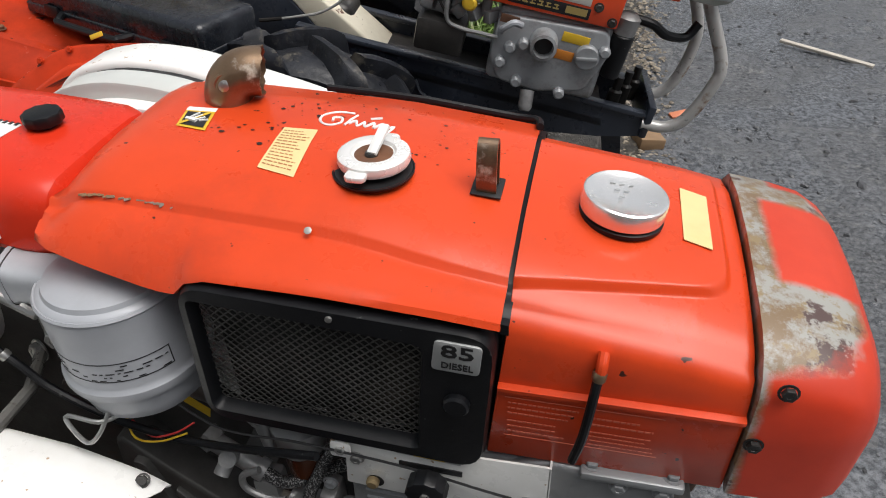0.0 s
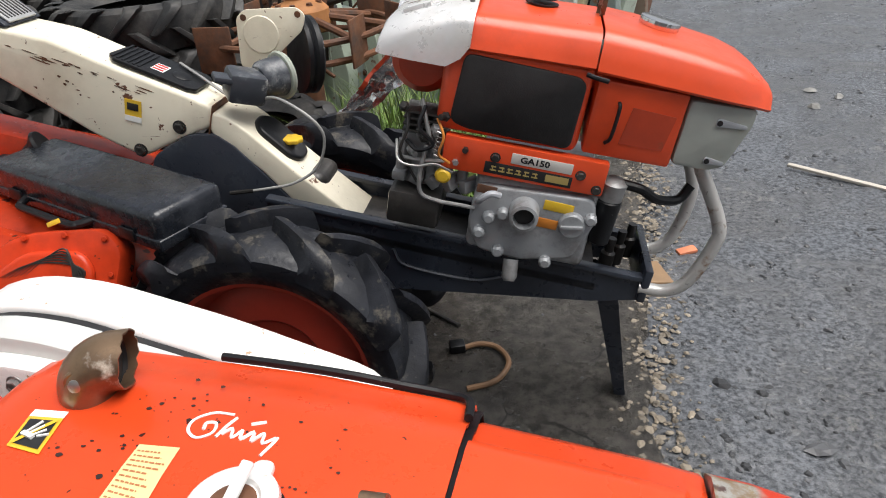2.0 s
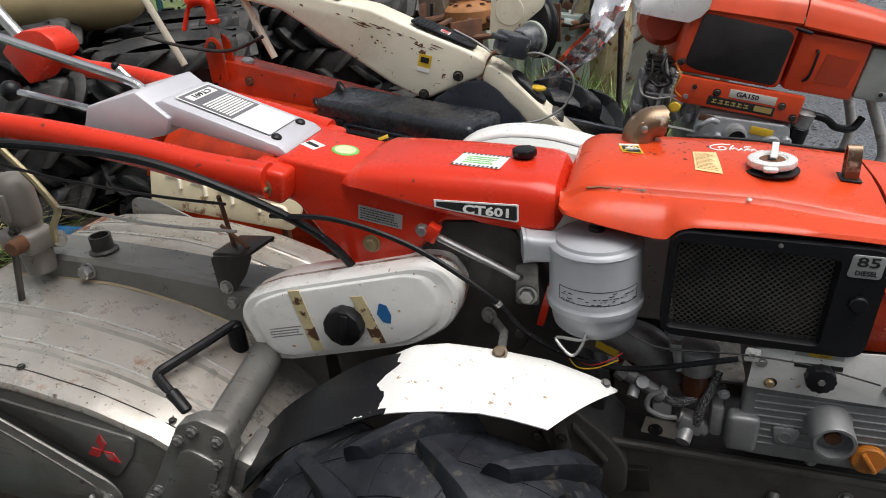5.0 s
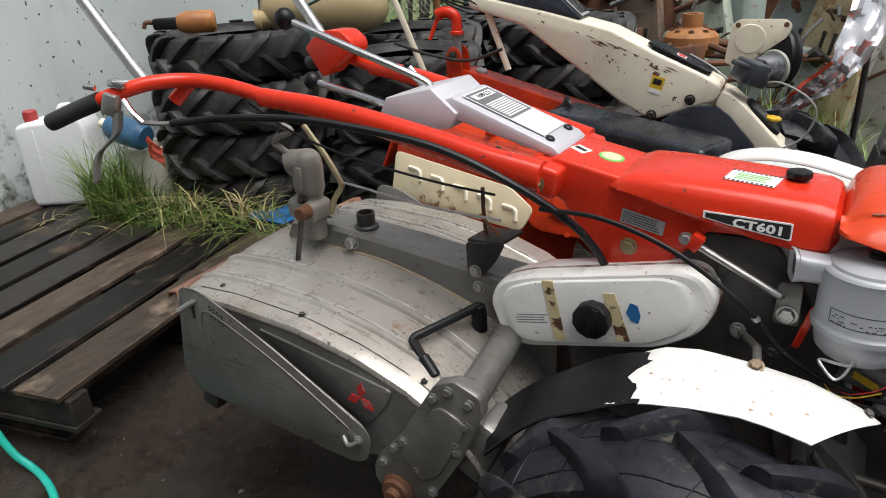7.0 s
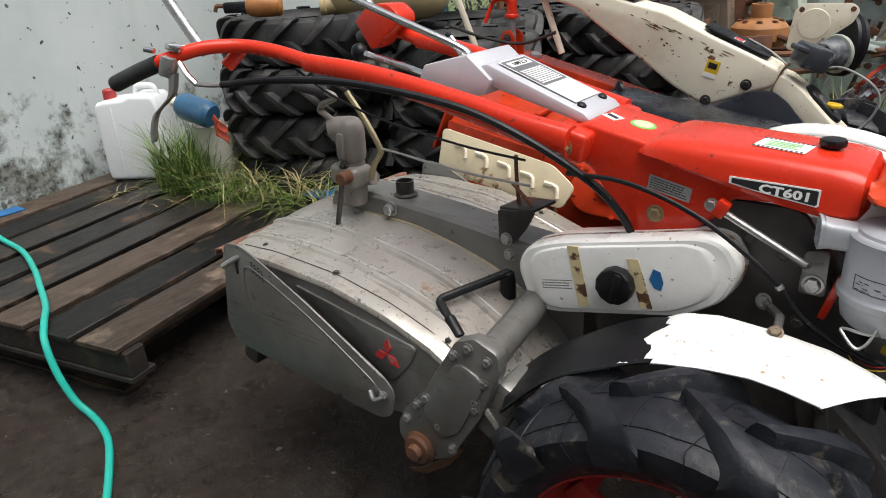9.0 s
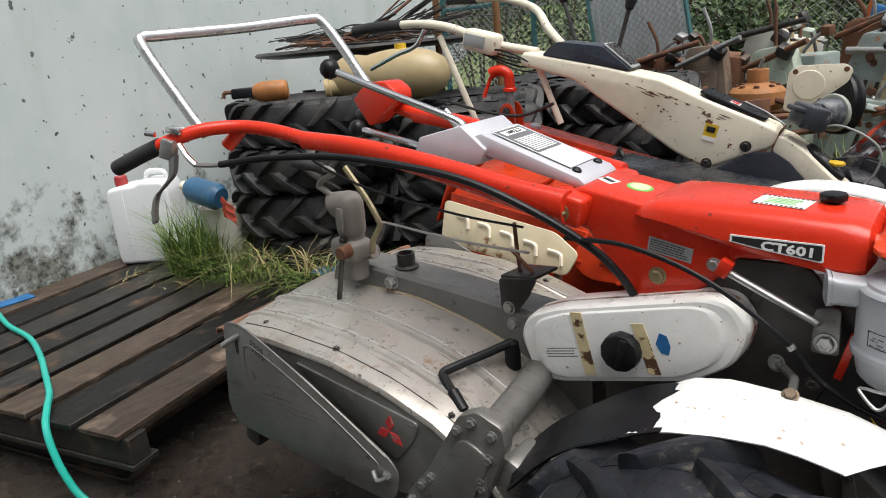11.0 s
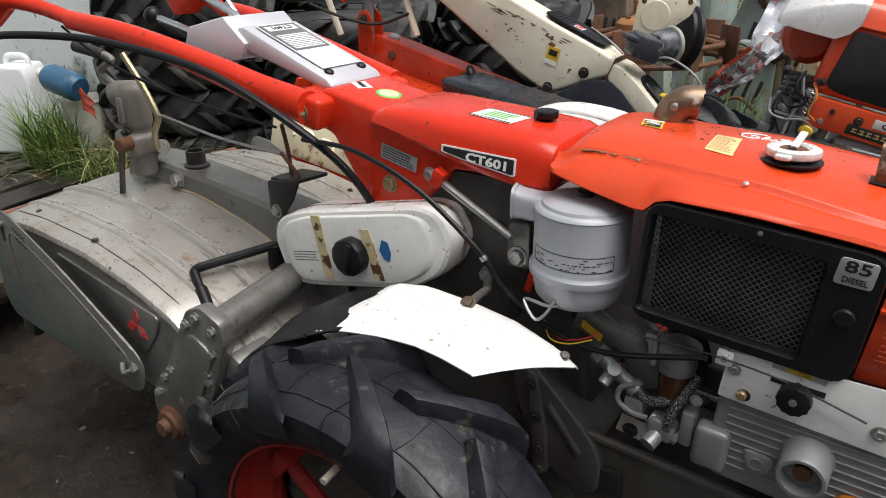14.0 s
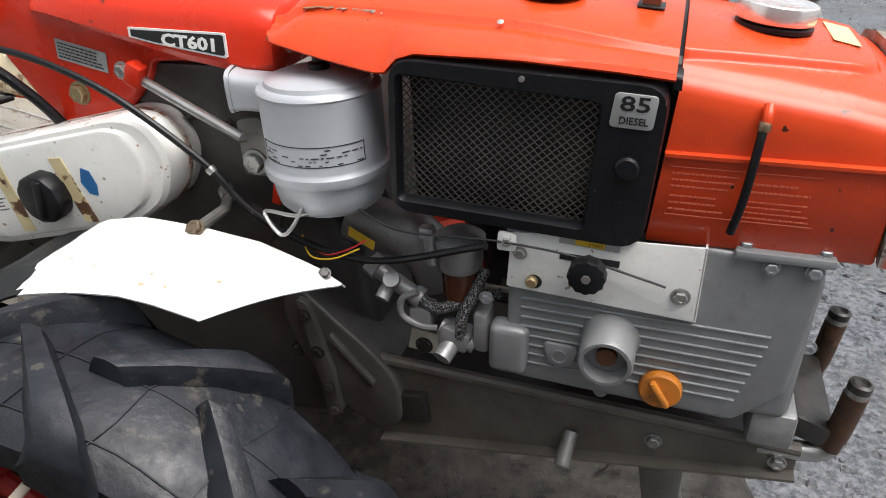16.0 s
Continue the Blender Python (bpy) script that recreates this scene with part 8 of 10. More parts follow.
for p in ((-0.465, -0.062), (-0.61, -0.095)):
    part("bracket_hole", lathe(BM(), [(0.0085, 0.0), (0.0085, 0.002), (0.0, 0.002)], (p[0], 0.386, p[1]), NEAR, 12), M_RUSTY, lamp)
part("belt_pulley", lathe(BM(), [(0.0, -0.025), (0.088, -0.025), (0.1, -0.022), (0.103, -0.012), (0.096, -0.004), (0.103, 0.004), (0.103, 0.016), (0.096, 0.022), (0.0, 0.025)], (-0.455, 0.44, -0.178), (0.8, 0.6, 0.05), 36), M_BLACK, lamp, "black pulley wheel")
part("lamp_rod", tube(BM(), [(-0.58, 0.2, -0.24), (-0.64, 0.21, -0.215), (-0.72, 0.25, -0.2)], 0.004, 6), M_CABLE, lamp)
# handlebars, cover and stays
hs = [loc(-1.72, 1.68, 1.16), loc(-1.85, 1.66, 1.19), loc(-1.95, 1.65, 1.22), loc(-2.07, 1.65, 1.27), loc(-2.2, 1.65, 1.3), loc(-2.37, 1.66, 1.31)]
hbB = part("handlebar", tube(BM(), hs, 0.017, 12), M_CREAM, B, "cream-painted handlebar")
part("grip", tube(BM(), [loc(-2.35, 1.66, 1.31), loc(-2.5, 1.66, 1.312), loc(-2.62, 1.65, 1.305)], 0.022, 12), GRIP, hbB, "black rubber grip")
part("switch_box", box(BM(), loc(-1.93, 1.63, 1.215), (0.15, 0.075, 0.08), (0, 3, 0), 0.02, 3), M_CREAM, hbB, "cream switch box")
part("switch_plate", box(BM(), loc(-1.94, 1.588, 1.22), (0.09, 0.003, 0.045), (0, 3, 0), 0.001), M_LABEL_GREY, hbB)
part("brake_lever", tube(BM(), [loc(-2.2, 1.62, 1.28), loc(-2.24, 1.6, 1.22), loc(-2.35, 1.6, 1.19), loc(-2.5, 1.6, 1.14)], 0.009, 8), M_CHROME, hbB)
hs2 = [loc(-1.7, 1.86, 1.16), loc(-1.85, 2.0, 1.24), loc(-2.0, 2.15, 1.33), loc(-2.2, 2.2, 1.39), loc(-2.35, 2.2, 1.4)]
hb2 = part("handlebar", tube(BM(), hs2, 0.017, 12), M_CREAM, B, "cream-painted handlebar")
part("grip", tube(BM(), [loc(-2.33, 2.2, 1.4), loc(-2.5, 2.2, 1.41)], 0.021, 12), GRIP, hb2)
for a, c in ((loc(-2.15, 1.65, 1.25), loc(-1.99, 1.65, 0.88)), (loc(-1.7, 1.65, 1.1), loc(-1.62, 1.65, 0.9))):
    part("stay", tube(BM(), [a, c], 0.0125, 10, smooth=False), M_CREAM, B, "cream-painted stay")
for k in range(5):
    rnd = random.Random(k)
    part("cable", tube(BM(), [loc(-2.0, 1.64, 1.2), loc(-1.8, 1.6 + 0.03 * k, 1.17 - 0.02 * k), loc(-1.66, 1.62 + 0.04 * k, 1.1 + 0.01 * k), loc(-1.5, 1.66 + 0.03 * k, 1.05)], 0.004, 6), M_BLACK, B)
for i, (p0, p1) in enumerate(((loc(-1.6, 1.8, 1.1), loc(-1.7, 1.85, 1.35)), (loc(-1.45, 1.75, 1.1), loc(-1.4, 1.78, 1.3)))):
    lv = part("gear_lever", tube(BM(), [p0, p1], 0.008, 8, smooth=False), M_GREASE, B)
    part("lever_grip", lathe(BM(), [(0.0, -0.03), (0.015, -0.02), (0.02, 0.01), (0.012, 0.03), (0, 0.032)], p1, p1 - p0, 12), M_BLACK, lv)
# tiller with the red cover
rows = []
for k in range(18):
    x = -1.55 + 0.05 * k
    dz = interp(x, [(-1.55, -0.03), (-1.45, 0.0), (-1.1, 0.0), (-0.95, -0.01), (-0.85, -0.03), (-0.7, -0.1)])
    rows.append([(x, y, z + dz) for y, z in ((-0.19, -0.75), (-0.188, -0.64), (-0.17, -0.605), (-0.12, -0.575), (-0.11, -0.562), (-0.085, -0.56), (-0.075, -0.567), (0.0, -0.545), (0.1, -0.53), (0.3, -0.525), (0.38, -0.535), (0.46, -0.555), (0.54, -0.585), (0.57, -0.62), (0.58, -0.75))])
tcv = part("tiller_cover", loft(BM(), rows, 0.004), M_TILLER_RED, B, "wet faded red tiller cover", angle=35)
part("cover_step", box(BM(), (-1.25, 0.03, -0.54), (0.02, 0.3, 0.016), (0, 0, 0), 0.005), M_TILLER_RED, tcv)
bm2 = prism(BM(), rounded([(-1.52, -0.54), (-1.52, -0.435), (-1.48, -0.425), (-0.88, -0.455), (-0.8, -0.485), (-0.86, -0.54)], 0.01), "y", 0.15, 0.26, 0.008, 2)
tb = part("centre_beam", bm2, M_TILLER_RED, tcv, "faded red box beam")
bolt(tb, (-1.4, 0.15, -0.48), NEAR, 0.013, M_RUSTY)
part("beam_cap", lathe(BM(), [(0.022, 0), (0.022, 0.012), (0.015, 0.018), (0, 0.018)], (-1.43, 0.2, -0.431), UP, 16), M_LIGHTGREY, tb)
post = part("depth_post", tube(BM(), [loc(-1.815, 1.62, 1.03), loc(-1.815, 1.62, 1.07), loc(-1.818, 1.618, 1.088), loc(-1.838, 1.612, 1.104), (loc(-1.868, 1.605, 1.104)), loc(-1.882, 1.602, 1.096)], 0.02, 14, 4, radii=[0.02, 0.021, 0.024, 0.024, 0.021, 0.016]), M_RED2, tcv, "red elbow-shaped depth post head")
part("post_collar", cyl(BM(), loc(-1.815, 1.62, 1.025), loc(-1.815, 1.62, 1.04), 0.026, 0.026, 16, 0.003), M_RED2, tcv)
part("post_pipe", cyl(BM(), loc(-1.815, 1.62, 0.86), loc(-1.815, 1.62, 1.03), 0.016), M_CASTALU, tcv, "bare grey post pipe")
part("post_handle", tube(BM(), [loc(-1.875, 1.604, 1.1), loc(-1.89, 1.598, 1.07), loc(-1.912, 1.585, 1.01)], 0.008, 8), M_RED2, tcv, "red thin handle rod")
for dy in (-0.03, 0.03):
    part("post_fork", prism(BM(), rounded([(-0.03, -0.1), (0.035, -0.1), (0.03, 0.03), (0.012, 0.055), (-0.012, 0.055), (-0.03, 0.03)], 0.012), "y", -0.005, 0.005, 0.002, m=Matrix.Translation(loc(-1.815, 1.62 + dy, 0.93)) @ pose(0, 0, 0, 0, -12.5, 0)), M_TILLER_RED, tcv)
bolt(tcv, loc(-1.815, 1.585, 0.955), NEAR, 0.012, M_GREASE)
part("pin_lever", tube(BM(), [loc(-2.05, 1.55, 1.0), loc(-1.9, 1.56, 0.96), loc(-1.75, 1.58, 0.94), loc(-1.62, 1.6, 0.98)], 0.006, 8), M_GREASE, tcv)
lean_m = Matrix.Translation((0.035, -0.165, -0.495)) @ pose(0, 0, 0, -24, 0, 0)
case_poly = [(-1.06, -0.15), (-0.95, -0.03), (-0.9, -0.005), (-0.74, 0.035), (-0.69, 0.0), (-0.69, -0.15), (-0.8, -0.25), (-1.0, -0.28), (-1.07, -0.24)]
ccs = part("chain_case", prism(BM(), rounded(case_poly, 0.03), "y", -0.025, 0.05, 0.012, m=lean_m), M_TILLER_RED, tcv, "red side gear case with bolted rim")
part("case_dome", prism(BM(), rounded([(-0.99, -0.14), (-0.9, -0.045), (-0.77, -0.02), (-0.735, -0.06), (-0.75, -0.15), (-0.84, -0.215), (-0.97, -0.22)], 0.035), "y", -0.045, -0.02, 0.012, 3, m=lean_m), M_TILLER_RED, ccs)
soot = BM()
for k in range(6):
    tube(soot, [lean_m @ Vector((-0.945 + 0.012 * k, -0.046, -0.115 + 0.004 * k)), lean_m @ Vector((-0.88 + 0.008 * k, -0.046, -0.07 + 0.005 * k)), lean_m @ Vector((-0.8, -0.046, -0.052 + 0.006 * k)), lean_m @ Vector((-0.755 - 0.004 * k, -0.046, -0.062 - 0.006 * k)), lean_m @ Vector((-0.765 - 0.008 * k, -0.046, -0.095))], 0.0035, 5, 4, radii=[0.0005, 0.004, 0.0022, 0.004, 0.0005])
part("soot_stain", soot, M_GREASE, ccs, "black soot smear")
for u, v in ((-1.03, -0.14), (-0.975, -0.06), (-0.91, -0.02), (-0.82, 0.005), (-0.73, 0.015), (-0.705, -0.06), (-0.71, -0.15), (-0.8, -0.235), (-0.9, -0.26), (-1.04, -0.23)):
    bolt(ccs, lean_m @ Vector((u, -0.026, v)), lean_m.to_3x3() @ Vector((0, -1, 0)), 0.0065, M_TILLER_RED)
part("yellow_tag", box(BM(), loc(-1.135, 1.365, 0.71), (0.032, 0.004, 0.011), (-30, -30, 10), 0.001), M_YCAP, tcv, "small yellow plastic tag")
for p in ((-1.13, -0.07, -0.56), (-1.35, -0.14, -0.575), (-1.2, -0.13, -0.575), (-1.0, 0.05, -0.54)):
    bolt(tcv, p, UP, 0.01, M_RUSTY)
part("cover_skirt", box(BM(), (-1.2, -0.186, -0.76), (0.7, 0.01, 0.26), (0, 0, 0), 0.004), M_TILLER_RED, tcv)
part("rear_flap", box(BM(), (-1.58, 0.195, -0.66), (0.012, 0.76, 0.2), (0, 12, 0), 0.004), M_TILLER_RED, tcv)
part("drive_boot", lathe(BM(), [(0.0, 0), (0.034, 0.0), (0.038, 0.008), (0.034, 0.018), (0.022, 0.03), (0.019, 0.06), (0.024, 0.085), (0.036, 0.1), (0.041, 0.108), (0.038, 0.116), (0.0, 0.116)], loc(-1.46, 1.6, 0.735), loc(-1.36, 1.65, 0.79) - loc(-1.46, 1.6, 0.735), 20), M_BLACK, tcv, "black rubber drive boot")
tn = part("rotor_shaft", cyl(BM(), (-1.15, -0.18, -0.86), (-1.15, 0.57, -0.86), 0.035), M_RUSTY, tcv)
for k in range(8):
    y = -0.14 + 0.09 * k
    a = 1.9 * k
    part("tine", tube(BM(), [(-1.15, y, -0.86), (-1.15 + 0.12 * math.sin(a), y, -0.86 + 0.12 * math.cos(a)), (-1.15 + 0.18 * math.sin(a + 0.5), y + 0.02, -0.86 + 0.18 * math.cos(a + 0.5))], 0.01, 6), M_RUSTY, tn)

# black case lying on the red tiller cover
M_CASE = surface("wet_blue_black_plastic", (0.013, 0.0155, 0.021), 0.26, vary=0.25, scale=12, dirt=(0.06, 0.065, 0.075), dirt_lo=0.52, dirt_hi=0.9, dirt_scale=6, bump=0.15, rough_vary=0.5, speck=(0.09, 0.095, 0.1), speck_scale=170, speck_lo=0.71)
CASE2 = thing("tool_case", (-1.1, 1.52, 0.72), "black plastic tool case with moulded handle, wet with rain", "tool case")
cm = pose(-1.115, 1.52, 0.732, 0, 4, -17)
bm = box(BM(), (0, 0, -0.008), (0.6, 0.19, 0.094), (0, 0, 0), 0.02, 4)
part("case_lid", put(bm, cm), M_CASE, CASE2)
bm = box(BM(), (0, 0, -0.036), (0.606, 0.196, 0.028), (0, 0, 0), 0.005, 3)
part("case_base", put(bm, cm), M_CASE, CASE2)
part("case_handle", put(tube(BM(), [(-0.17, -0.09, -0.03), (-0.155, -0.118, -0.034), (-0.135, -0.126, -0.036), (0.03, -0.126, -0.036), (0.055, -0.118, -0.034), (0.075, -0.09, -0.03)], 0.0095, 8), cm), M_BLACK, CASE2, "moulded carrying handle")
for x in (-0.2, 0.2):
    part("latch", put(box(BM(), (x, -0.1, -0.028), (0.05, 0.006, 0.03), (0, 0, 0), 0.003), cm), M_BLACK, CASE2)

# ---- the yard ----


def custom(name, build):
    m, nt, b = nodes_of(name)
    build(nt, b)
    return m


def bumped(nt, b, h, strength, dist):
    bp = nt.nodes.new("ShaderNodeBump")
    bp.inputs["Strength"].default_value, bp.inputs["Distance"].default_value = strength, dist
    nt.links.new(h, bp.inputs["Height"])
    nt.links.new(bp.outputs[0], b.inputs["Normal"])


def ground_look(nt, b):
    n = noise_of(nt, 60, 8, 0.7)
    base = mix(nt, ramp(nt, n, 0.38, 0.62), (0.026, 0.029, 0.034), (0.16, 0.165, 0.175))
    base = mix(nt, ramp(nt, noise_of(nt, 24, 6, 0.7), 0.55, 0.68), base, (0.21, 0.21, 0.2))
    base = mix(nt, ramp(nt, noise_of(nt, 1.7, 7, 0.62), 0.42, 0.6, (1, 1, 1, 1), (0, 0, 0, 1)), base, mix(nt, ramp(nt, n, 0.4, 0.6), (0.04, 0.044, 0.05), (0.15, 0.158, 0.172)))
    nt.links.new(base, b.inputs["Base Color"])
    nt.links.new(ramp(nt, noise_of(nt, 1.7, 7, 0.62), 0.38, 0.62, (0.06, 0.06, 0.06, 1), (0.5, 0.5, 0.5, 1)), b.inputs["Roughness"])
    wetness = ramp(nt, noise_of(nt, 1.7, 7, 0.62), 0.38, 0.6, (0.12, 0.12, 0.12, 1), (1, 1, 1, 1))
    rel = nt.nodes.new("ShaderNodeMath")
    rel.operation = "MULTIPLY"
    nt.links.new(n, rel.inputs[0])
    nt.links.new(wetness, rel.inputs[1])
    bumped(nt, b, rel.outputs[0], 1.0, 0.011)


def concrete_look(nt, b):
    geo = nt.nodes.new("ShaderNodeNewGeometry")
    sp_ = nt.nodes.new("ShaderNodeSeparateXYZ")
    nt.links.new(geo.outputs["Position"], sp_.inputs[0])
    ad = nt.nodes.new("ShaderNodeMath")
    ad.operation = "MULTIPLY_ADD"
    nt.links.new(noise_of(nt, 2.2, 7, 0.65), ad.inputs[0])
    ad.inputs[1].default_value = 1.3
    nt.links.new(sp_.outputs[0], ad.inputs[2])
    wet = nt.nodes.new("ShaderNodeMapRange")
    nt.links.new(ad.outputs[0], wet.inputs["Value"])
    wet.inputs["From Min"].default_value, wet.inputs["From Max"].default_value = -0.25, 0.35
    n = noise_of(nt, 22, 9, 0.7)
    dark = mix(nt, ramp(nt, n, 0.35, 0.7), (0.024, 0.0165, 0.0125), (0.066, 0.05, 0.038))
    dry = mix(nt, ramp(nt, n, 0.35, 0.68), (0.026, 0.024, 0.022), (0.12, 0.11, 0.098))
    geo2 = nt.nodes.new("ShaderNodeNewGeometry")
    vor = nt.nodes.new("ShaderNodeTexVoronoi")
    vor.feature = "DISTANCE_TO_EDGE"
    vor.inputs["Scale"].default_value = 3.0
    warp = nt.nodes.new("ShaderNodeMixRGB")
    warp.inputs[0].default_value = 0.22
    nt.links.new(geo2.outputs["Position"], warp.inputs[1])
    nw = nt.nodes.new("ShaderNodeTexNoise")
    nw.inputs["Scale"].default_value, nw.inputs["Detail"].default_value = 2.6, 5
    nt.links.new(geo2.outputs["Position"], nw.inputs["Vector"])
    nt.links.new(nw.outputs["Color"], warp.inputs[2])
    nt.links.new(warp.outputs[0], vor.inputs["Vector"])
    crack = ramp(nt, vor.outputs["Distance"], 0.003, 0.012, (1, 1, 1, 1), (0, 0, 0, 1))
    some = ramp(nt, noise_of(nt, 2.3, 3, 0.5), 0.5, 0.58)
    both = nt.nodes.new("ShaderNodeMath")
    both.operation = "MULTIPLY"
    nt.links.new(crack, both.inputs[0])
    nt.links.new(some, both.inputs[1])
    dry = mix(nt, both.outputs[0], dry, (0.012, 0.011, 0.01))
    nt.links.new(mix(nt, wet.outputs[0], dark, dry), b.inputs["Base Color"])
    nt.links.new(ramp(nt, noise_of(nt, 3.1, 8, 0.66), 0.42, 0.58, (0.06, 0.06, 0.06, 1), (0.55, 0.55, 0.55, 1)), b.inputs["Roughness"])
    bumped(nt, b, noise_of(nt, 30, 10, 0.78), 1.0, 0.022)


def wall_look(nt, b):
    geo = nt.nodes.new("ShaderNodeNewGeometry")
    sp_ = nt.nodes.new("ShaderNodeSeparateXYZ")
    nt.links.new(geo.outputs["Position"], sp_.inputs[0])
    base = mix(nt, ramp(nt, noise_of(nt, 1.6, 7, 0.6), 0.35, 0.7), (0.53, 0.6, 0.59), (0.66, 0.7, 0.69))
    base = mix(nt, ramp(nt, noise_of(nt, 2.4, 6, 0.6, (1, 1, 0.25)), 0.56, 0.78), base, (0.5, 0.56, 0.52))
    base = mix(nt, ramp(nt, noise_of(nt, 17, 2, 0.4), 0.72, 0.745), base, (0.1, 0.12, 0.12))
    base = mix(nt, ramp(nt, noise_of(nt, 29, 2, 0.4), 0.735, 0.75), base, (0.06, 0.07, 0.07))
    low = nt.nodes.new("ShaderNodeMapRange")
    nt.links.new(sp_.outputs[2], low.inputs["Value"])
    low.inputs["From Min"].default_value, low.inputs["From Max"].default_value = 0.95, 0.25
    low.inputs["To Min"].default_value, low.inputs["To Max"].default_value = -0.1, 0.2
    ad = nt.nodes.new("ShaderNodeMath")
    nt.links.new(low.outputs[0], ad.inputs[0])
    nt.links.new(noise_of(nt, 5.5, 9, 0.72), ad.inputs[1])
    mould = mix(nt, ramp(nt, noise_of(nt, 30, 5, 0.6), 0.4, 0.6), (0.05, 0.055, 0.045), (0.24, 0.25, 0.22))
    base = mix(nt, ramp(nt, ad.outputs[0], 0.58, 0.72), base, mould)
    nt.links.new(base, b.inputs["Base Color"])
    b.inputs["Roughness"].default_value = 0.6
    bumped(nt, b, noise_of(nt, 14, 8, 0.6), 0.35, 0.004)


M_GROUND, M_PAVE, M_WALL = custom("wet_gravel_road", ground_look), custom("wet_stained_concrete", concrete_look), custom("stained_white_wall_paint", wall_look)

# ground to the horizon, uneven near the tractors
xs = [-400, -80, -20, -7, -3] + [-1.2 + 0.06 * k for k in range(95)] + [6, 9, 20, 80, 400]
ys = [-400, -80, -20, -6, -2] + [-0.6 + 0.07 * k for k in range(160)] + [12, 16, 30, 80, 400]
verts, faces = [], []
for y in ys:
    for x in xs:
        near = -1.2 <= x <= 5 and -0.6 <= y <= 11
        verts.append((x, y, GROUND - 0.022 + (0.016 * noise.noise((x * 2.1, y * 2.1, 0)) + 0.01 * noise.noise((x * 7, y * 7, 3)) + 0.004 * noise.noise((x * 19, y * 19, 5)) if near else 0)))
n = len(xs)
for j in range(len(ys) - 1):
    for i in range(n - 1):
        faces.append((j * n + i, j * n + i + 1, (j + 1) * n + i + 1, (j + 1) * n + i))


def raw(name, verts, faces, material, smooth=True):
    me = bpy.data.meshes.new(name)
    me.from_pydata(verts, [], faces)
    me.materials.append(material)
    if smooth:
        for p in me.polygons:
            p.use_smooth = True
    return new(name, me)


tagged(raw("ground", verts, faces, M_GROUND), "wet grey gravel road with puddles and small stones", "ground", kind="structure")
# concrete slab with a broken edge
rows = []
for k in range(190):
    y = -3.5 + 0.045 * k
    e = 0.2 + 0.05 * noise.noise((0, y * 1.7, 1)) + 0.03 * noise.noise((0, y * 6, 2)) + 0.012 * noise.noise((0, y * 19, 4))
    row = []
    for i in range(40):
        x = e - 0.012 - (7.5) * (i / 39) ** 2
        row.append((x, y, GROUND + (0.004 * noise.noise((x * 2, y * 2, 9)) + 0.002 * noise.noise((x * 8, y * 8, 9)) if x > -1.5 else 0)))
    row.insert(0, (e, y, GROUND - 0.008))
    row.insert(0, (e + 0.015, y, GROUND - 0.06))
    rows.append(row)
ob = solo("pavement", loft(BM(), rows), M_PAVE, "dark wet concrete slab with a broken edge", "pavement", kind="structure", angle=60)
# stones
rnd = random.Random(11)
verts, faces = [], []


def pebble(x, y, z, r):
    k0 = len(verts)
    q = rnd.random() * 6.28
    c, s = math.cos(q), math.sin(q)
    a, b2, h = r * (0.8 + 0.7 * rnd.random()), r * (0.6 + 0.5 * rnd.random()), r * (0.35 + 0.3 * rnd.random())
    top = [(0.55, 0, 0.9), (0.15, 0.6, 1), (-0.5, 0.3, 0.85), (-0.3, -0.5, 0.95)]
    mid = [(1, 0.1, 0.2), (0.5, 0.85, 0.1), (-0.4, 0.9, 0.25), (-1, 0.1, 0.1), (-0.5, -0.8, 0.2), (0.55, -0.85, 0.15)]
    for u, v, w in top + mid:
        u, v = u * a * (0.85 + 0.3 * rnd.random()), v * b2 * (0.85 + 0.3 * rnd.random())
        verts.append((x + c * u - s * v, y + s * u + c * v, z + h * w))
    t0, t1, t2, t3, m0, m1, m2, m3, m4, m5 = range(k0, k0 + 10)
    faces.extend([(t0, t1, t2), (t0, t2, t3), (t0, m0, m1), (t0, m1, t1), (t1, m1, m2), (t1, m2, t2), (t2, m2, m3), (t2, m3, m4), (t2, m4, t3), (t3, m4, m5), (t3, m5, t0), (t0, m5, m0)])


for _ in range(7500):
    y = 0.6 + 9.5 * rnd.random() ** 1.6
    x = 0.22 + (3.4 + 0.2 * y) * rnd.random() ** 1.3
    pebble(x, y, GROUND - 0.022 + 0.016 * noise.noise((x * 2.1, y * 2.1, 0)) - 0.002, 0.004 + 0.012 * rnd.random() ** 3)
for _ in range(260):
    pebble(-2.6 + 2.7 * rnd.random(), -0.1 + 2.6 * rnd.random(), GROUND, 0.003 + 0.005 * rnd.random())
M_STONE = surface("grey_gravel_stone", (0.07, 0.072, 0.077), 0.4, vary=0.25, scale=25, bump=0.3, island=0.65)
tagged(raw("gravel", verts, faces, M_STONE, False), "loose grey gravel and pebbles on the road", "gravel", kind="stuff")
verts, faces = [], []
for _ in range(1500):
    y = 1.0 + 3.2 * rnd.random()
    e = 0.2 + 0.05 * noise.noise((0, y * 1.7, 1)) + 0.03 * noise.noise((0, y * 6, 2))
    x = e + 0.09 * rnd.gauss(0, 0.6) + 0.02
    pebble(x, y, GROUND - (0.016 if x > e else 0.002), 0.004 + 0.012 * rnd.random() ** 2)
tagged(raw("rubble", verts, faces, surface("pale_concrete_rubble", (0.2, 0.17, 0.13), 0.6, vary=0.25, scale=25, bump=0.3, island=0.5), False), "pale crumbled concrete rubble along the broken edge", "rubble", kind="stuff")
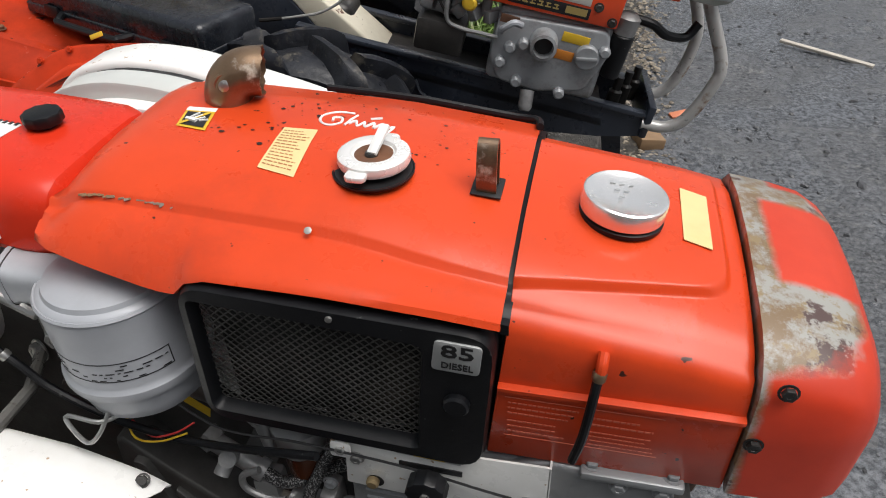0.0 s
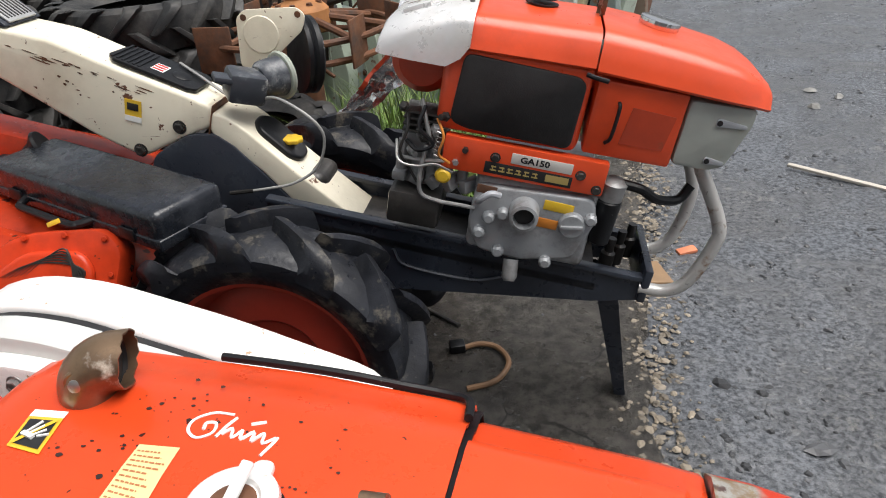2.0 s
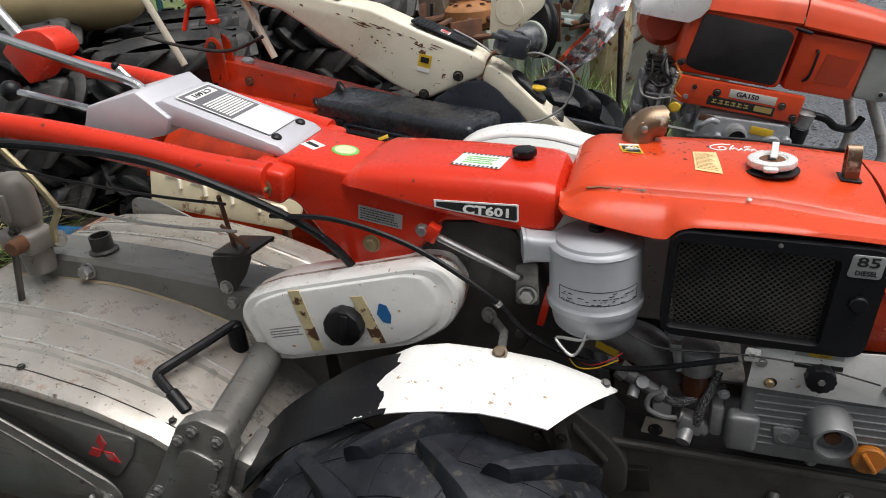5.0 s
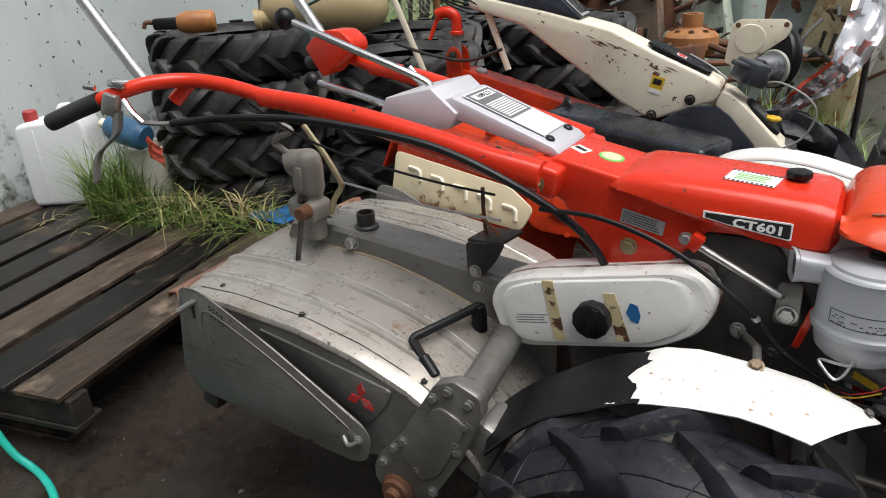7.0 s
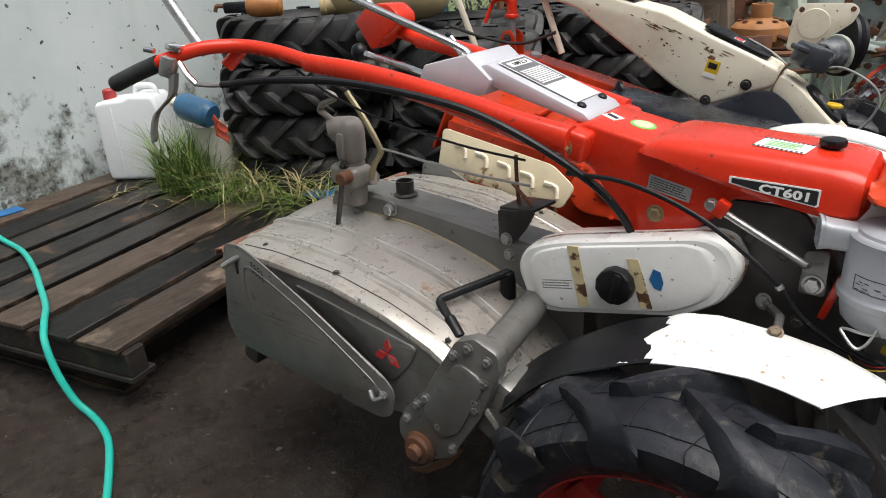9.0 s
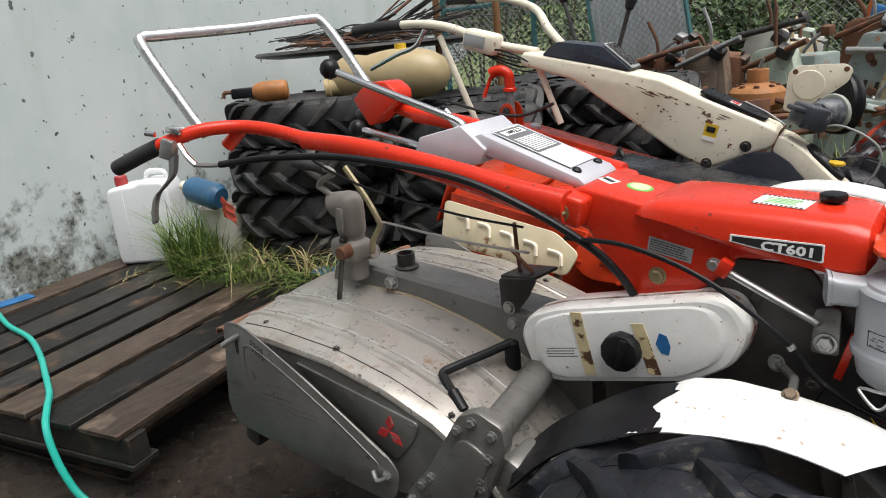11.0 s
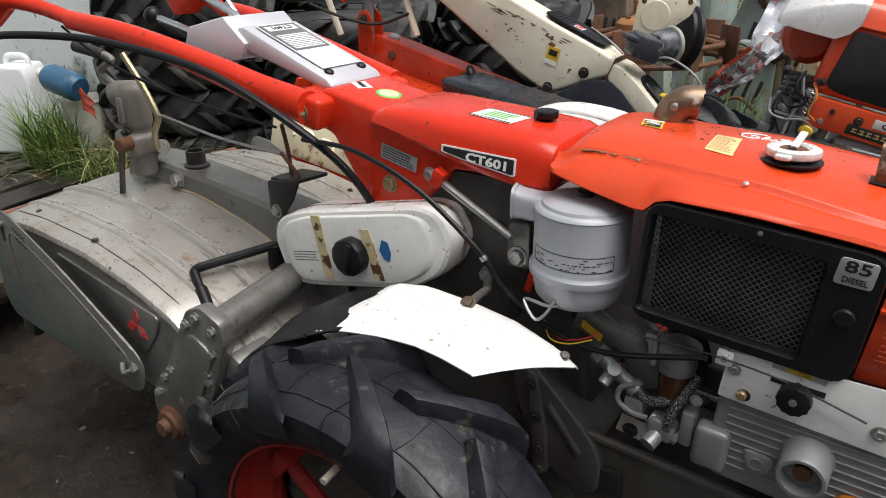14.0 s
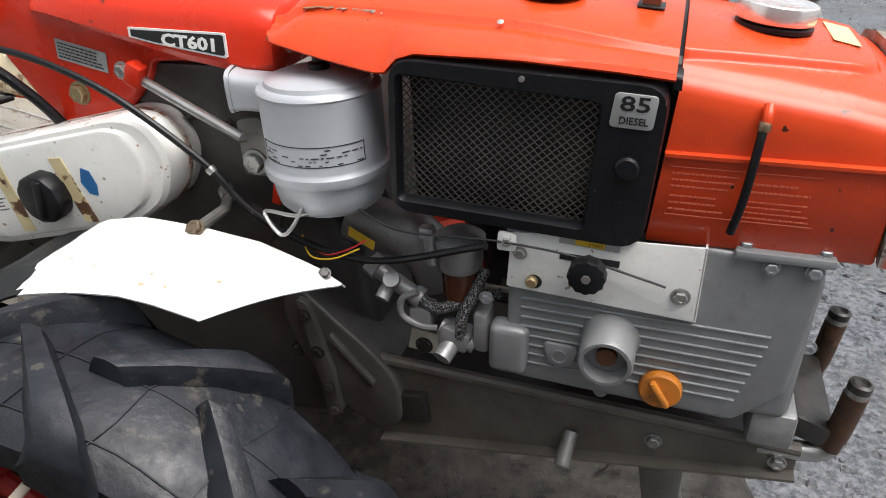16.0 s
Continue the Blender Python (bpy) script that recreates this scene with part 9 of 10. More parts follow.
for k, (x, y, r, h) in enumerate(((1.25, 4.9, 0.045, 0.3), (1.38, 4.75, 0.04, 0.3), (1.2, 4.55, 0.05, 0.2), (1.6, 4.1, 0.05, 0.3), (0.4, 1.95, 0.028, 0.5), (0.33, 1.8, 0.02, 0.5), (0.62, 1.72, 0.03, 0.4), (1.85, 4.5, 0.06, 0.2), (0.5, 3.0, 0.03, 0.4), (0.95, 2.3, 0.025, 0.4))):
    verts, faces = [], []
    pebble(x, y, GROUND - 0.02, r)
    ob = raw("stone", verts, faces, surface("pale_stone", (0.24, 0.235, 0.22), 0.5, vary=0.2, scale=30, bump=0.3) if k < 4 or k == 7 else M_STONE, False)
    tagged(ob, "pale broken stone lying on the gravel" if k < 4 or k == 7 else "dark broken stone lying on the gravel", "stone", "stones on the road")
solo("brick_chip", box(BM(), (0.36, 2.74, GROUND - 0.012), (0.075, 0.04, 0.016), (4, -6, 24), 0.004), surface("orange_brick", (0.6, 0.2, 0.1), 0.6, vary=0.15, bump=0.3), "small orange brick chip on the gravel", "brick chip")
solo("wood_stick", box(BM(), (1.07, 3.5, GROUND - 0.008), (0.44, 0.03, 0.014), (0, 2, -33), 0.003), surface("pale_weathered_wood", (0.5, 0.46, 0.4), 0.6, vary=0.15, stretch=(3, 30, 30), bump=0.3), "pale weathered wooden stick on the gravel", "stick")
solo("wood_block", box(BM(), (0.22, 2.5, GROUND + 0.005), (0.1, 0.16, 0.05), (0, 8, 20), 0.006), surface("rotten_brown_wood", (0.24, 0.15, 0.08), 0.7, vary=0.25, bump=0.4), "rotten brown wood block on the slab", "wood block")
solo("broken_hose", tube(BM(), [(-0.38, 1.985, GROUND + 0.012), (-0.33, 2.01, GROUND + 0.014), (-0.27, 2.0, GROUND + 0.012), (-0.225, 1.93, GROUND + 0.012), (-0.25, 1.84, GROUND + 0.012), (-0.33, 1.79, GROUND + 0.012)], 0.009, 8), surface("rusty_hose", (0.22, 0.12, 0.06), 0.6, vary=0.3, bump=0.3), "short rusty hose lying on the concrete", "hose")
solo("hose_clamp", box(BM(), (-0.4, 1.985, GROUND + 0.016), (0.05, 0.045, 0.03), (0, 0, 20), 0.006), M_BLACK, "small black clamp lying on the concrete", "clamp")
solo("iron_bar", tube(BM(), [(-0.64, 2.25, GROUND + 0.008), (-0.42, 2.11, GROUND + 0.008)], 0.007, 8, smooth=False), M_GREASE, "thin dark iron bar on the concrete", "bar")

# wall
wm = pose(-4.12, 0.5, 0, 0, 0, 11.5)
bm = BM()
box(bm, (-0.1, 0.4, 1.65), (0.2, 9.4, 3.5))
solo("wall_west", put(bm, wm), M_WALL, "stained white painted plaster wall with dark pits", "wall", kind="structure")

# unseen wall added behind the camera to hold off horizon light
solo("light_block_south", box(BM(), (1.5, -4.2, 1.9), (14.0, 0.2, 4.2)), surface("light_block_grey", (0.24, 0.24, 0.23), 0.7, vary=0.15, scale=2, bump=0.2), "unseen plain grey wall added to block low sky light", "wall", kind="structure")

# pallets
M_BOARD_WORN = surface("worn_brown_boards", (0.056, 0.04, 0.029), 0.5, spec=0.3, vary=0.45, scale=5, stretch=(9, 1.2, 9), wear=(0.2, 0.15, 0.11), wear_lo=0.56, wear_hi=0.7, wear_scale=6, streak=(0.02, 0.015, 0.012), streak_vec=(46, 5, 40), streak_lo=0.54, bump=0.8, bump_scale=26, island=0.3, rough_vary=0.4)
M_BOARD = surface("wet_weathered_boards", (0.018, 0.016, 0.0145), 0.42, spec=0.25, vary=0.5, scale=5, stretch=(9, 1.2, 9), wear=(0.1, 0.064, 0.04), wear_lo=0.54, wear_hi=0.68, wear_scale=5, streak=(0.045, 0.034, 0.026), streak_vec=(40, 4, 40), streak_lo=0.58, bump=0.7, bump_scale=26, island=0.7, rough_vary=0.4)


def pallet(base, ang, z0, nb, length, width, label):
    pm = pose(*base, z0, 0, 0, ang)
    p = thing("pallet", (0, 0, 0), label, "pallet", "stacked pallets", m=pm)
    step = width / nb
    bw = step - 0.042
    rnd = random.Random(3)
    for k in range(nb):
        b_ = BM()
        box(b_, (0, 0, 0), (bw, length, 0.02), (0, 0, 0), 0.003, 1)
        bmesh.ops.subdivide_edges(b_, edges=[e for e in b_.edges if e.calc_length() > length * 0.5], cuts=6)
        for v in b_.verts:
            v.co.z += 0.006 * noise.noise((v.co.x * 9 + k, v.co.y * 2.0, k))
            v.co.x += 0.007 * noise.noise((k, v.co.y * 5.0, 7 + math.copysign(1, v.co.x)))
        ob = part("board", b_, M_BOARD_WORN if k % 3 != 1 and k < 3 or k == nb - 1 else M_BOARD, p)
        ob.location = (-step * (k + 0.5), length / 2 + 0.015 * (rnd.random() - 0.5), 0.12)
        ob.rotation_euler = (0, 0, radians(1.0 * (rnd.random() - 0.5)))
    for y in (0.05, length / 2, length - 0.05):
        part("stringer", box(BM(), (-width / 2, y, 0.065), (width, 0.07, 0.088), (0, 0, 0), 0.004, 1), M_BOARD, p)
    for y in (0.06, length / 2, length - 0.06):
        part("bottom_board", box(BM(), (-width / 2, y, 0.0105), (width, 0.1, 0.02), (0, 0, 0), 0.003, 1), M_BOARD, p)
    return p


pallet((-2.44, 0.16), 12, GROUND, 6, 1.3, 1.3, "dark wet wooden pallet lying on the concrete")
pallet((-2.27, 0.12), 12.5, GROUND + 0.131, 8, 1.64, 1.66, "dark wet weathered wooden pallet on another pallet")
PT = GROUND + 0.131 + 0.131

# teal hose
solo("garden_hose", tube(BM(), [(-3.95, 0.4, PT + 0.012), (-3.62, 0.334, PT + 0.012), (-3.35, 0.314, PT + 0.012), (-3.1, 0.25, PT + 0.012), (-2.93, 0.192, PT + 0.012), (-2.75, 0.128, PT + 0.012), (-2.64, 0.072, PT + 0.012), (-2.565, 0.03, PT - 0.02), (-2.515, 0.02, 0.11), (-2.47, 0.03, 0.02), (-2.42, 0.045, GROUND + 0.016), (-2.342, 0.035, GROUND + 0.011), (-2.257, 0.01, GROUND + 0.011), (-2.173, -0.032, GROUND + 0.011), (-2.04, -0.112, GROUND + 0.011), (-1.965, -0.17, GROUND + 0.011), (-1.87, -0.28, GROUND + 0.011), (-1.8, -0.5, GROUND + 0.011)], 0.0115, 10, 8),
     surface("teal_hose_plastic", (0.02, 0.4, 0.32), 0.35, vary=0.1, scale=9, bump=0.02), "teal green garden hose over pallet and floor", "hose")

# white plastic can
CAN = thing("jerry_can", (0, 0, 0), "white translucent plastic jerry can with red cap", "jerry can", m=pose(-3.915, 1.233, PT, 0, 0, 33) @ Matrix.Diagonal((0.86, 1.0, 1.12, 1)))
M_CAN = surface("white_plastic", (0.78, 0.8, 0.82), 0.35, vary=0.03, scale=5, dirt=(0.6, 0.6, 0.55), dirt_lo=0.55, dirt_hi=0.9, bump=0.05)
prof = [(-0.19, 0), (0.19, 0), (0.2, 0.04), (0.2, 0.34), (0.185, 0.375), (0.17, 0.395), (0.03, 0.4), (0.0, 0.385), (-0.1, 0.38), (-0.18, 0.37), (-0.2, 0.34), (-0.2, 0.04)]
part("can_body", prism(BM(), rounded(prof, 0.02, 3), "y", -0.1, 0.1, 0.028, 4), M_CAN, CAN)
part("can_handle", tube(BM(), [(0.165, 0, 0.38), (0.15, 0, 0.42), (0.1, 0, 0.43), (0.04, 0, 0.425), (0.02, 0, 0.385)], 0.014, 10), M_CAN, CAN)
part("can_cap", lathe(BM(), [(0.036, 0), (0.038, 0.02), (0.036, 0.045), (0.03, 0.05), (0, 0.05)], (-0.14, 0, 0.37), UP, 20), surface("red_cap_plastic", (0.35, 0.03, 0.03), 0.4, bump=0.05), CAN, "red screw cap")
part("can_ridge", box(BM(), (-0.09, -0.101, 0.2), (0.006, 0.006, 0.3), bev=0.002), M_CAN, CAN)

# white bucket, blue bottle and cloth beside it
BK = thing("bucket", (-3.4, 1.34, 0.2), "dirty white plastic bucket", "bucket")
part("bucket_wall", lathe(BM(), [(0.0, 0.0), (0.085, 0.0), (0.11, 0.3), (0.118, 0.302), (0.118, 0.312), (0.104, 0.312), (0.08, 0.01), (0, 0.01)], (-3.4, 1.34, PT), UP, 28), surface("dirty_white_plastic", (0.6, 0.58, 0.52), 0.5, vary=0.1, dirt=(0.2, 0.17, 0.13), dirt_lo=0.5, dirt_hi=0.7, bump=0.1), BK)
BT = thing("bottle", (-3.38, 1.3, 0.5), "blue plastic bottle lying on the bucket", "bottle")
part("bottle_body", lathe(BM(), [(0.0, 0.0), (0.05, 0.0), (0.065, 0.02), (0.065, 0.17), (0.05, 0.2), (0.02, 0.215)], (-3.27, 1.26, PT + 0.375), (-0.95, -0.2, 0.25), 24), surface("dull_blue_plastic", (0.03, 0.1, 0.19), 0.35, vary=0.35, scale=12, dirt=(0.12, 0.16, 0.2), dirt_lo=0.55, dirt_hi=0.7, dirt_scale=9, bump=0.6, bump_scale=18), BT)
part("bottle_cap", lathe(BM(), [(0.02, 0), (0.024, 0.004), (0.024, 0.03), (0, 0.032)], (-3.474, 1.217, PT + 0.429), (-0.95, -0.2, 0.25), 16), M_CREAM, BT)
rows = [[(-3.24 + 0.03 * i, 1.24 + 0.01 * math.sin(3 * j + i), PT + 0.29 + 0.02 * j - 0.012 * i) for i in range(4)] for j in range(6)]
solo("plastic_scrap", loft(BM(), rows, 0.003), M_RED_OLD, "crumpled orange-red plastic scrap by the tyres", "plastic scrap")
solo("blue_net", loft(BM(), [[(-2.86 + 0.05 * i, 1.38 + 0.05 * j, PT + 0.012 + 0.03 * abs(noise.noise((i, j, 0)))) for i in range(6)] for j in range(5)], 0.004), M_BLUE, "crumpled blue net scrap on the pallet", "net")
solo("blue_tarp_scrap", loft(BM(), [[(-4.02 + 0.03 * i, 0.42 + 0.04 * j, PT + 0.006 + 0.02 * abs(noise.noise((i * 3, j, 4)))) for i in range(4)] for j in range(5)], 0.004), M_BLUE, "scrap of blue tarpaulin by the wall", "tarpaulin")


def blades(cx, cy, z, rx, ry, count, h, seed, name, label, lean=0.5, width=0.004, rise=0.06, look_=None):
    rnd = random.Random(seed)
    verts, faces = [], []
    for _ in range(count):
        a, q = rnd.random() * 6.28, rnd.random() ** 0.6
        x, y = cx + rx * q * math.cos(a), cy + ry * q * math.sin(a)
        d = rnd.random() * 6.28
        hh = h * (0.4 + 0.8 * rnd.random())
        zb = z + rise * rnd.random()
        ln = lean * hh * (0.3 + rnd.random())
        w = width * (0.6 + 0.8 * rnd.random())
        dx, dy = math.cos(d), math.sin(d)
        k0 = len(verts)
        for s in (0, 0.35, 0.7, 1.0):
            px, py, pz = x + dx * ln * s * s, y + dy * ln * s * s, zb + hh * (s - 0.35 * s * s * (ln / hh))
            ww = w * (1 - s) + 0.0004
            verts.append((px - dy * ww, py + dx * ww, pz))
            verts.append((px + dy * ww, py - dx * ww, pz))
        for s in range(3):
            faces.append((k0 + 2 * s, k0 + 2 * s + 1, k0 + 2 * s + 3, k0 + 2 * s + 2))
    return tagged(raw(name, verts, faces, look_ or M_GRASS, False), label, "grass", kind="stuff")


M_STRAW = surface("dry_grass_straw", (0.3, 0.25, 0.12), 0.55, vary=0.3, scale=9, bump=0.0, island=0.35)
M_GRASS = surface("grass_blades", (0.115, 0.19, 0.04), 0.5, vary=0.4, scale=8, dirt=(0.36, 0.28, 0.14), dirt_lo=0.53, dirt_hi=0.75, dirt_scale=14, bump=0.0, island=0.45)
blades(-3.47, 1.17, PT - 0.08, 0.2, 0.1, 520, 0.34, 1, "grass", "green grass tuft growing beside the pallet", 0.75, 0.0045, 0.16)
blades(-3.3, 1.22, PT - 0.08, 0.32, 0.12, 420, 0.26, 11, "grass", "tangled low grass between bucket and pallet", 1.2, 0.004)
blades(-2.95, 1.38, PT - 0.1, 0.42, 0.12, 420, 0.24, 2, "grass", "yellowing grass runners over the pallet end", 1.7, 0.0035)
blades(-3.08, 1.32, PT - 0.02, 0.46, 0.13, 170, 0.2, 21, "grass", "dry straw-coloured grass stalks on the pallet end", 1.9, 0.003, 0.1, M_STRAW)
blades(-3.62, 0.98, PT + 0.005, 0.3, 0.12, 26, 0.06, 22, "grass", "loose straw bits on the pallet boards", 3.2, 0.003, 0.004, M_STRAW)
blades(-0.62, 2.95, GROUND, 0.28, 0.4, 700, 0.42, 3, "grass", "green weeds with broad leaves between the machines", 0.9, 0.011)
blades(-0.84, 2.96, GROUND, 0.13, 0.16, 260, 0.62, 13, "grass", "tall bright green grass tuft among the scrap", 0.45, 0.009)
blades(-0.95, 3.35, GROUND, 0.5, 0.3, 700, 0.5, 4, "grass", "tall green weeds by the scrap row", 0.7, 0.008)
blades(-0.05, 8.6, GROUND - 0.02, 0.35, 1.6, 1600, 0.18, 5, "grass", "short bright grass along the road edge", 0.6, 0.006)
blades(-4.1, 3.3, GROUND, 0.4, 0.5, 500, 0.5, 6, "grass", "weeds along the wall foot", 0.7, 0.008)

# tyre stacks
TYS = tyre_data(0.44, 0.25, 0.2, 15, 0.04, M_RUBBER_OLD, 5, 0.3)
TYT = tyre_data(0.345, 0.19, 0.175, 9, 0.034, M_RUBBER_OLD, 9)


def tyre_stack(cx, cy, count, seed, tilt=0.0, data=None, gap=0.193):
    rnd = random.Random(seed)
    data = data or TYS
    for k in range(count):
        ob = new("tractor_tyre", data[0])
        ob.matrix_world = pose(cx + 0.05 * (rnd.random() - 0.5), cy + 0.05 * (rnd.random() - 0.5), GROUND + 0.1 + gap * k, 90 + tilt * (rnd.random() - 0.5), 0, 0) @ pose(0, 0, 0, 0, 360 * rnd.random(), 0)
        tagged(ob, "old dusty tractor tyre lying in a stack", "tyre", "stacked tyres")
        add_lugs(ob, data[1])


tyre_stack(-3.12, 1.78, 5, 1, gap=0.215)
tyre_stack(-2.76, 2.62, 5, 2)
tyre_stack(-2.28, 1.94, 5, 7, 3, TYT)
tyre_stack(-2.04, 3.1, 5, 3, 6)
tyre_stack(-2.7, 3.64, 5, 4, 6)
tyre_stack(-1.34, 2.58, 3, 5, 4, TYT)
ST = GROUND + 0.195 * 5
SF = GROUND + 0.2 + 0.215 * 4
# orange canister on the tyres
CN = thing("canister", (-3.2, 1.6, SF), "orange-brown plastic canister lying on a tyre", "canister")
part("canister_body", lathe(BM(), [(0.0, 0.0), (0.038, 0.0), (0.049, 0.012), (0.05, 0.12), (0.042, 0.15), (0.03, 0.17)], (-3.115, 1.645, SF + 0.048), (-0.72, -0.69, 0.0), 24), surface("orange_brown_plastic", (0.5, 0.2, 0.05), 0.4, vary=0.15, dirt=(0.2, 0.08, 0.03), bump=0.1), CN)
part("canister_valve", box(BM(), (-3.27, 1.497, SF + 0.05), (0.12, 0.05, 0.05), (0, 0, 43.8), 0.01), M_BLACK, CN, "black valve head")
part("valve_hook", tube(BM(), [(-3.3, 1.47, SF + 0.055), (-3.335, 1.436, SF + 0.06), (-3.345, 1.427, SF + 0.035)], 0.01, 8), M_RUSTY, CN)
# tan plastic tank on the tyres
TK = thing("plastic_tank", (-2.75, 2.15, ST), "tan translucent plastic tank lying on tyres", "tank")
M_TAN = surface("tan_plastic", (0.43, 0.34, 0.19), 0.35, vary=0.08, scale=5, dirt=(0.36, 0.27, 0.12), dirt_lo=0.45, dirt_hi=0.8, bump=0.05)
lathe_prof = [(0.0, -0.35), (0.05, -0.345), (0.09, -0.32), (0.115, -0.27), (0.12, -0.2), (0.11, -0.13), (0.118, -0.1), (0.13, -0.02), (0.134, 0.06), (0.13, 0.15), (0.112, 0.24), (0.08, 0.3), (0.04, 0.328), (0.0, 0.333)]
part("tank_body", lathe(BM(), lathe_prof, (-2.86, 2.13, ST + 0.142), (0.95, 0.2, 0.0), 32), M_TAN, TK)
part("tank_spout", lathe(BM(), [(0.05, 0), (0.045, 0.08), (0.055, 0.085), (0.055, 0.11), (0, 0.11)], (-3.1, 2.03, ST + 0.11), (-0.7, -0.6, -0.1), 18), M_TAN, TK)
part("tank_neck", lathe(BM(), [(0.03, 0), (0.03, 0.03), (0, 0.032)], (-2.79, 2.145, ST + 0.268), UP, 16), M_YCAP, TK)
# drum with a lid and a bundle of rods
DR = thing("steel_drum", (-3.62, 2.8, GROUND), "dark steel drum carrying a wide dirty lid", "drum")
part("drum_wall", lathe(BM(), [(0.0, 0), (0.28, 0), (0.285, 0.02), (0.28, 0.4), (0.288, 0.41), (0.28, 0.42), (0.28, 0.8), (0.288, 0.81), (0.28, 0.82), (0.28, 1.24), (0, 1.24)], (-3.55, 2.75, GROUND), UP, 32), M_GREASE, DR)
part("drum_lid", lathe(BM(), [(0.0, 0.0), (0.6, 0.0), (0.72, 0.015), (0.74, 0.03), (0.72, 0.045), (0.6, 0.03), (0, 0.03)], (-3.55, 2.75, GROUND + 1.24), UP, 48), M_GREASE, DR, "wide dark rusty metal lid")
rnd = random.Random(8)
for k in range(75):
    q = 0.7 * (rnd.random() - 0.5) + (0 if k % 3 else 1.2)
    c = Vector((-3.55 + 0.5 * (rnd.random() - 0.5), 2.7 + 0.4 * (rnd.random() - 0.5), GROUND + 1.28 + 0.009 * (k % 9)))
    d = Vector((math.cos(q), 0.4 * math.sin(q), 0.06 * (rnd.random() - 0.3)))
    L = 0.35 + 0.35 * rnd.random()
    ob = solo("scrap_rod", tube(BM(), [c - d * L + Vector((0, 0, 0.03 * rnd.random())), c - d * 0.5 * L + Vector((0, 0.1 * rnd.random(), 0.05 * rnd.random())), c, c + d * 0.45 * L + Vector((0, -0.1 * rnd.random(), 0.05 * rnd.random())), c + d * L + Vector((0.05, 0.1 * rnd.random(), 0.24 * rnd.random() ** 3))], 0.0025 + 0.009 * rnd.random() ** 4, 6), M_GREASE if k % 3 else M_RUSTY, "dark rusty bent rod in a loose bundle", "rod", "rods on the drum lid")
# brown tubular frame
FRM = thing("tubular_frame", (-3.0, 3.05, GROUND), "brown tubular handle frame standing among the scrap", "frame")
part("frame_tube", tube(BM(), [(-3.25, 3.05, GROUND), (-3.24, 3.05, 1.2), (-3.225, 3.05, 1.56), (-3.19, 3.05, 1.6), (-2.83, 3.05, 1.585), (-2.79, 3.05, 1.55), (-2.78, 3.05, 1.2), (-2.77, 3.05, GROUND)], 0.022, 12, 5), surface("brown_varnished_tube", (0.24, 0.12, 0.05), 0.4, 0.3, vary=0.2, bump=0.1), FRM)
# cream panel leaning between the tillers
CP = thing("cream_panel", (-1.45, 1.02, 0.6), "chipped cream sheet metal panel with embossed slots", "panel")
pm = pose(-1.45, 0.985, 0.66, -14, 6, -4)
part("panel_sheet", put(prism(BM(), rounded([(-0.25, -0.065), (0.21, -0.058), (0.235, 0.012), (0.15, 0.055), (-0.26, 0.072)], 0.02), "y", -0.004, 0.004, 0.002), pm), surface("chipped_cream_paint", (0.66, 0.58, 0.4), 0.45, vary=0.08, wear=(0.25, 0.12, 0.05), wear_lo=0.6, wear_hi=0.66, wear_scale=12, bump=0.1), CP)
for k in range(5):
    part("embossed_slot", put(tube(BM(), [(-0.2 + 0.085 * k, -0.006, 0.034 - 0.008 * k), (-0.16 + 0.085 * k, -0.006, 0.03 - 0.008 * k), (-0.15 + 0.085 * k, -0.006, 0.0 - 0.008 * k)], 0.006, 6), pm), M_CREAM, CP)
part("panel_leg", tube(BM(), [(-1.6, 1.0, 0.58), (-1.6, 1.02, GROUND)], 0.012, 8, smooth=False), M_RUSTY, CP)
part("panel_leg", tube(BM(), [(-1.3, 1.0, 0.6), (-1.3, 1.02, GROUND)], 0.012, 8, smooth=False), M_RUSTY, CP)
# crumpled foil bag by the second engine
FOIL_LINE = [Vector(p) for p in ((-0.5, 2.42, 1.07), (-0.515, 2.38, 1.0), (-0.545, 2.33, 0.91), (-0.575, 2.3, 0.84), (-0.62, 2.3, 0.785), (-0.67, 2.3, 0.74), (-0.73, 2.3, 0.69), (-0.795, 2.3, 0.64))]
rows, edge = [], []
for j, p in enumerate(spline(FOIL_LINE, 4)):
    half = interp(j, [(0, 0.08), (8, 0.07), (12, 0.045), (18, 0.05), (28, 0.03)])
    across = Vector((0.78, 0.15, -0.45 if j > 8 else 0.0)).normalized()
    rows.append([p + across * half * (i - 4) / 4 + Vector((0.0, 0.026 * noise.noise((i * 0.6, j * 0.35, 6)) + 0.005 * (i % 2), 0.012 * noise.noise((i * 0.7, j * 0.4, 2)))) for i in range(9)])
    if 12 <= j <= 22:
        edge.append([rows[-1][0] + Vector((-0.003, -0.006, 0.002)), rows[-1][1] + Vector((0, -0.006, 0.002))])
FOIL = thing("foil_bag", (-0.55, 2.25, 0.6), "crumpled silver foil bag hanging beside the engine", "foil bag")
part("foil_sheet", loft(BM(), rows, 0.0015), surface("crumpled_foil", (0.85, 0.85, 0.86), 0.2, 0.9, vary=0.1, bump=0.6, bump_scale=26), FOIL, angle=24)
part("foil_print", loft(BM(), edge, 0.001), M_RED_OLD, FOIL, "printed red edge", angle=12)
part("foil_hanger", tube(BM(), [(-0.5, 2.44, 1.06), (-0.5, 2.46, 0.5), (-0.5, 2.46, GROUND)], 0.012, 8), M_GREASE, FOIL)

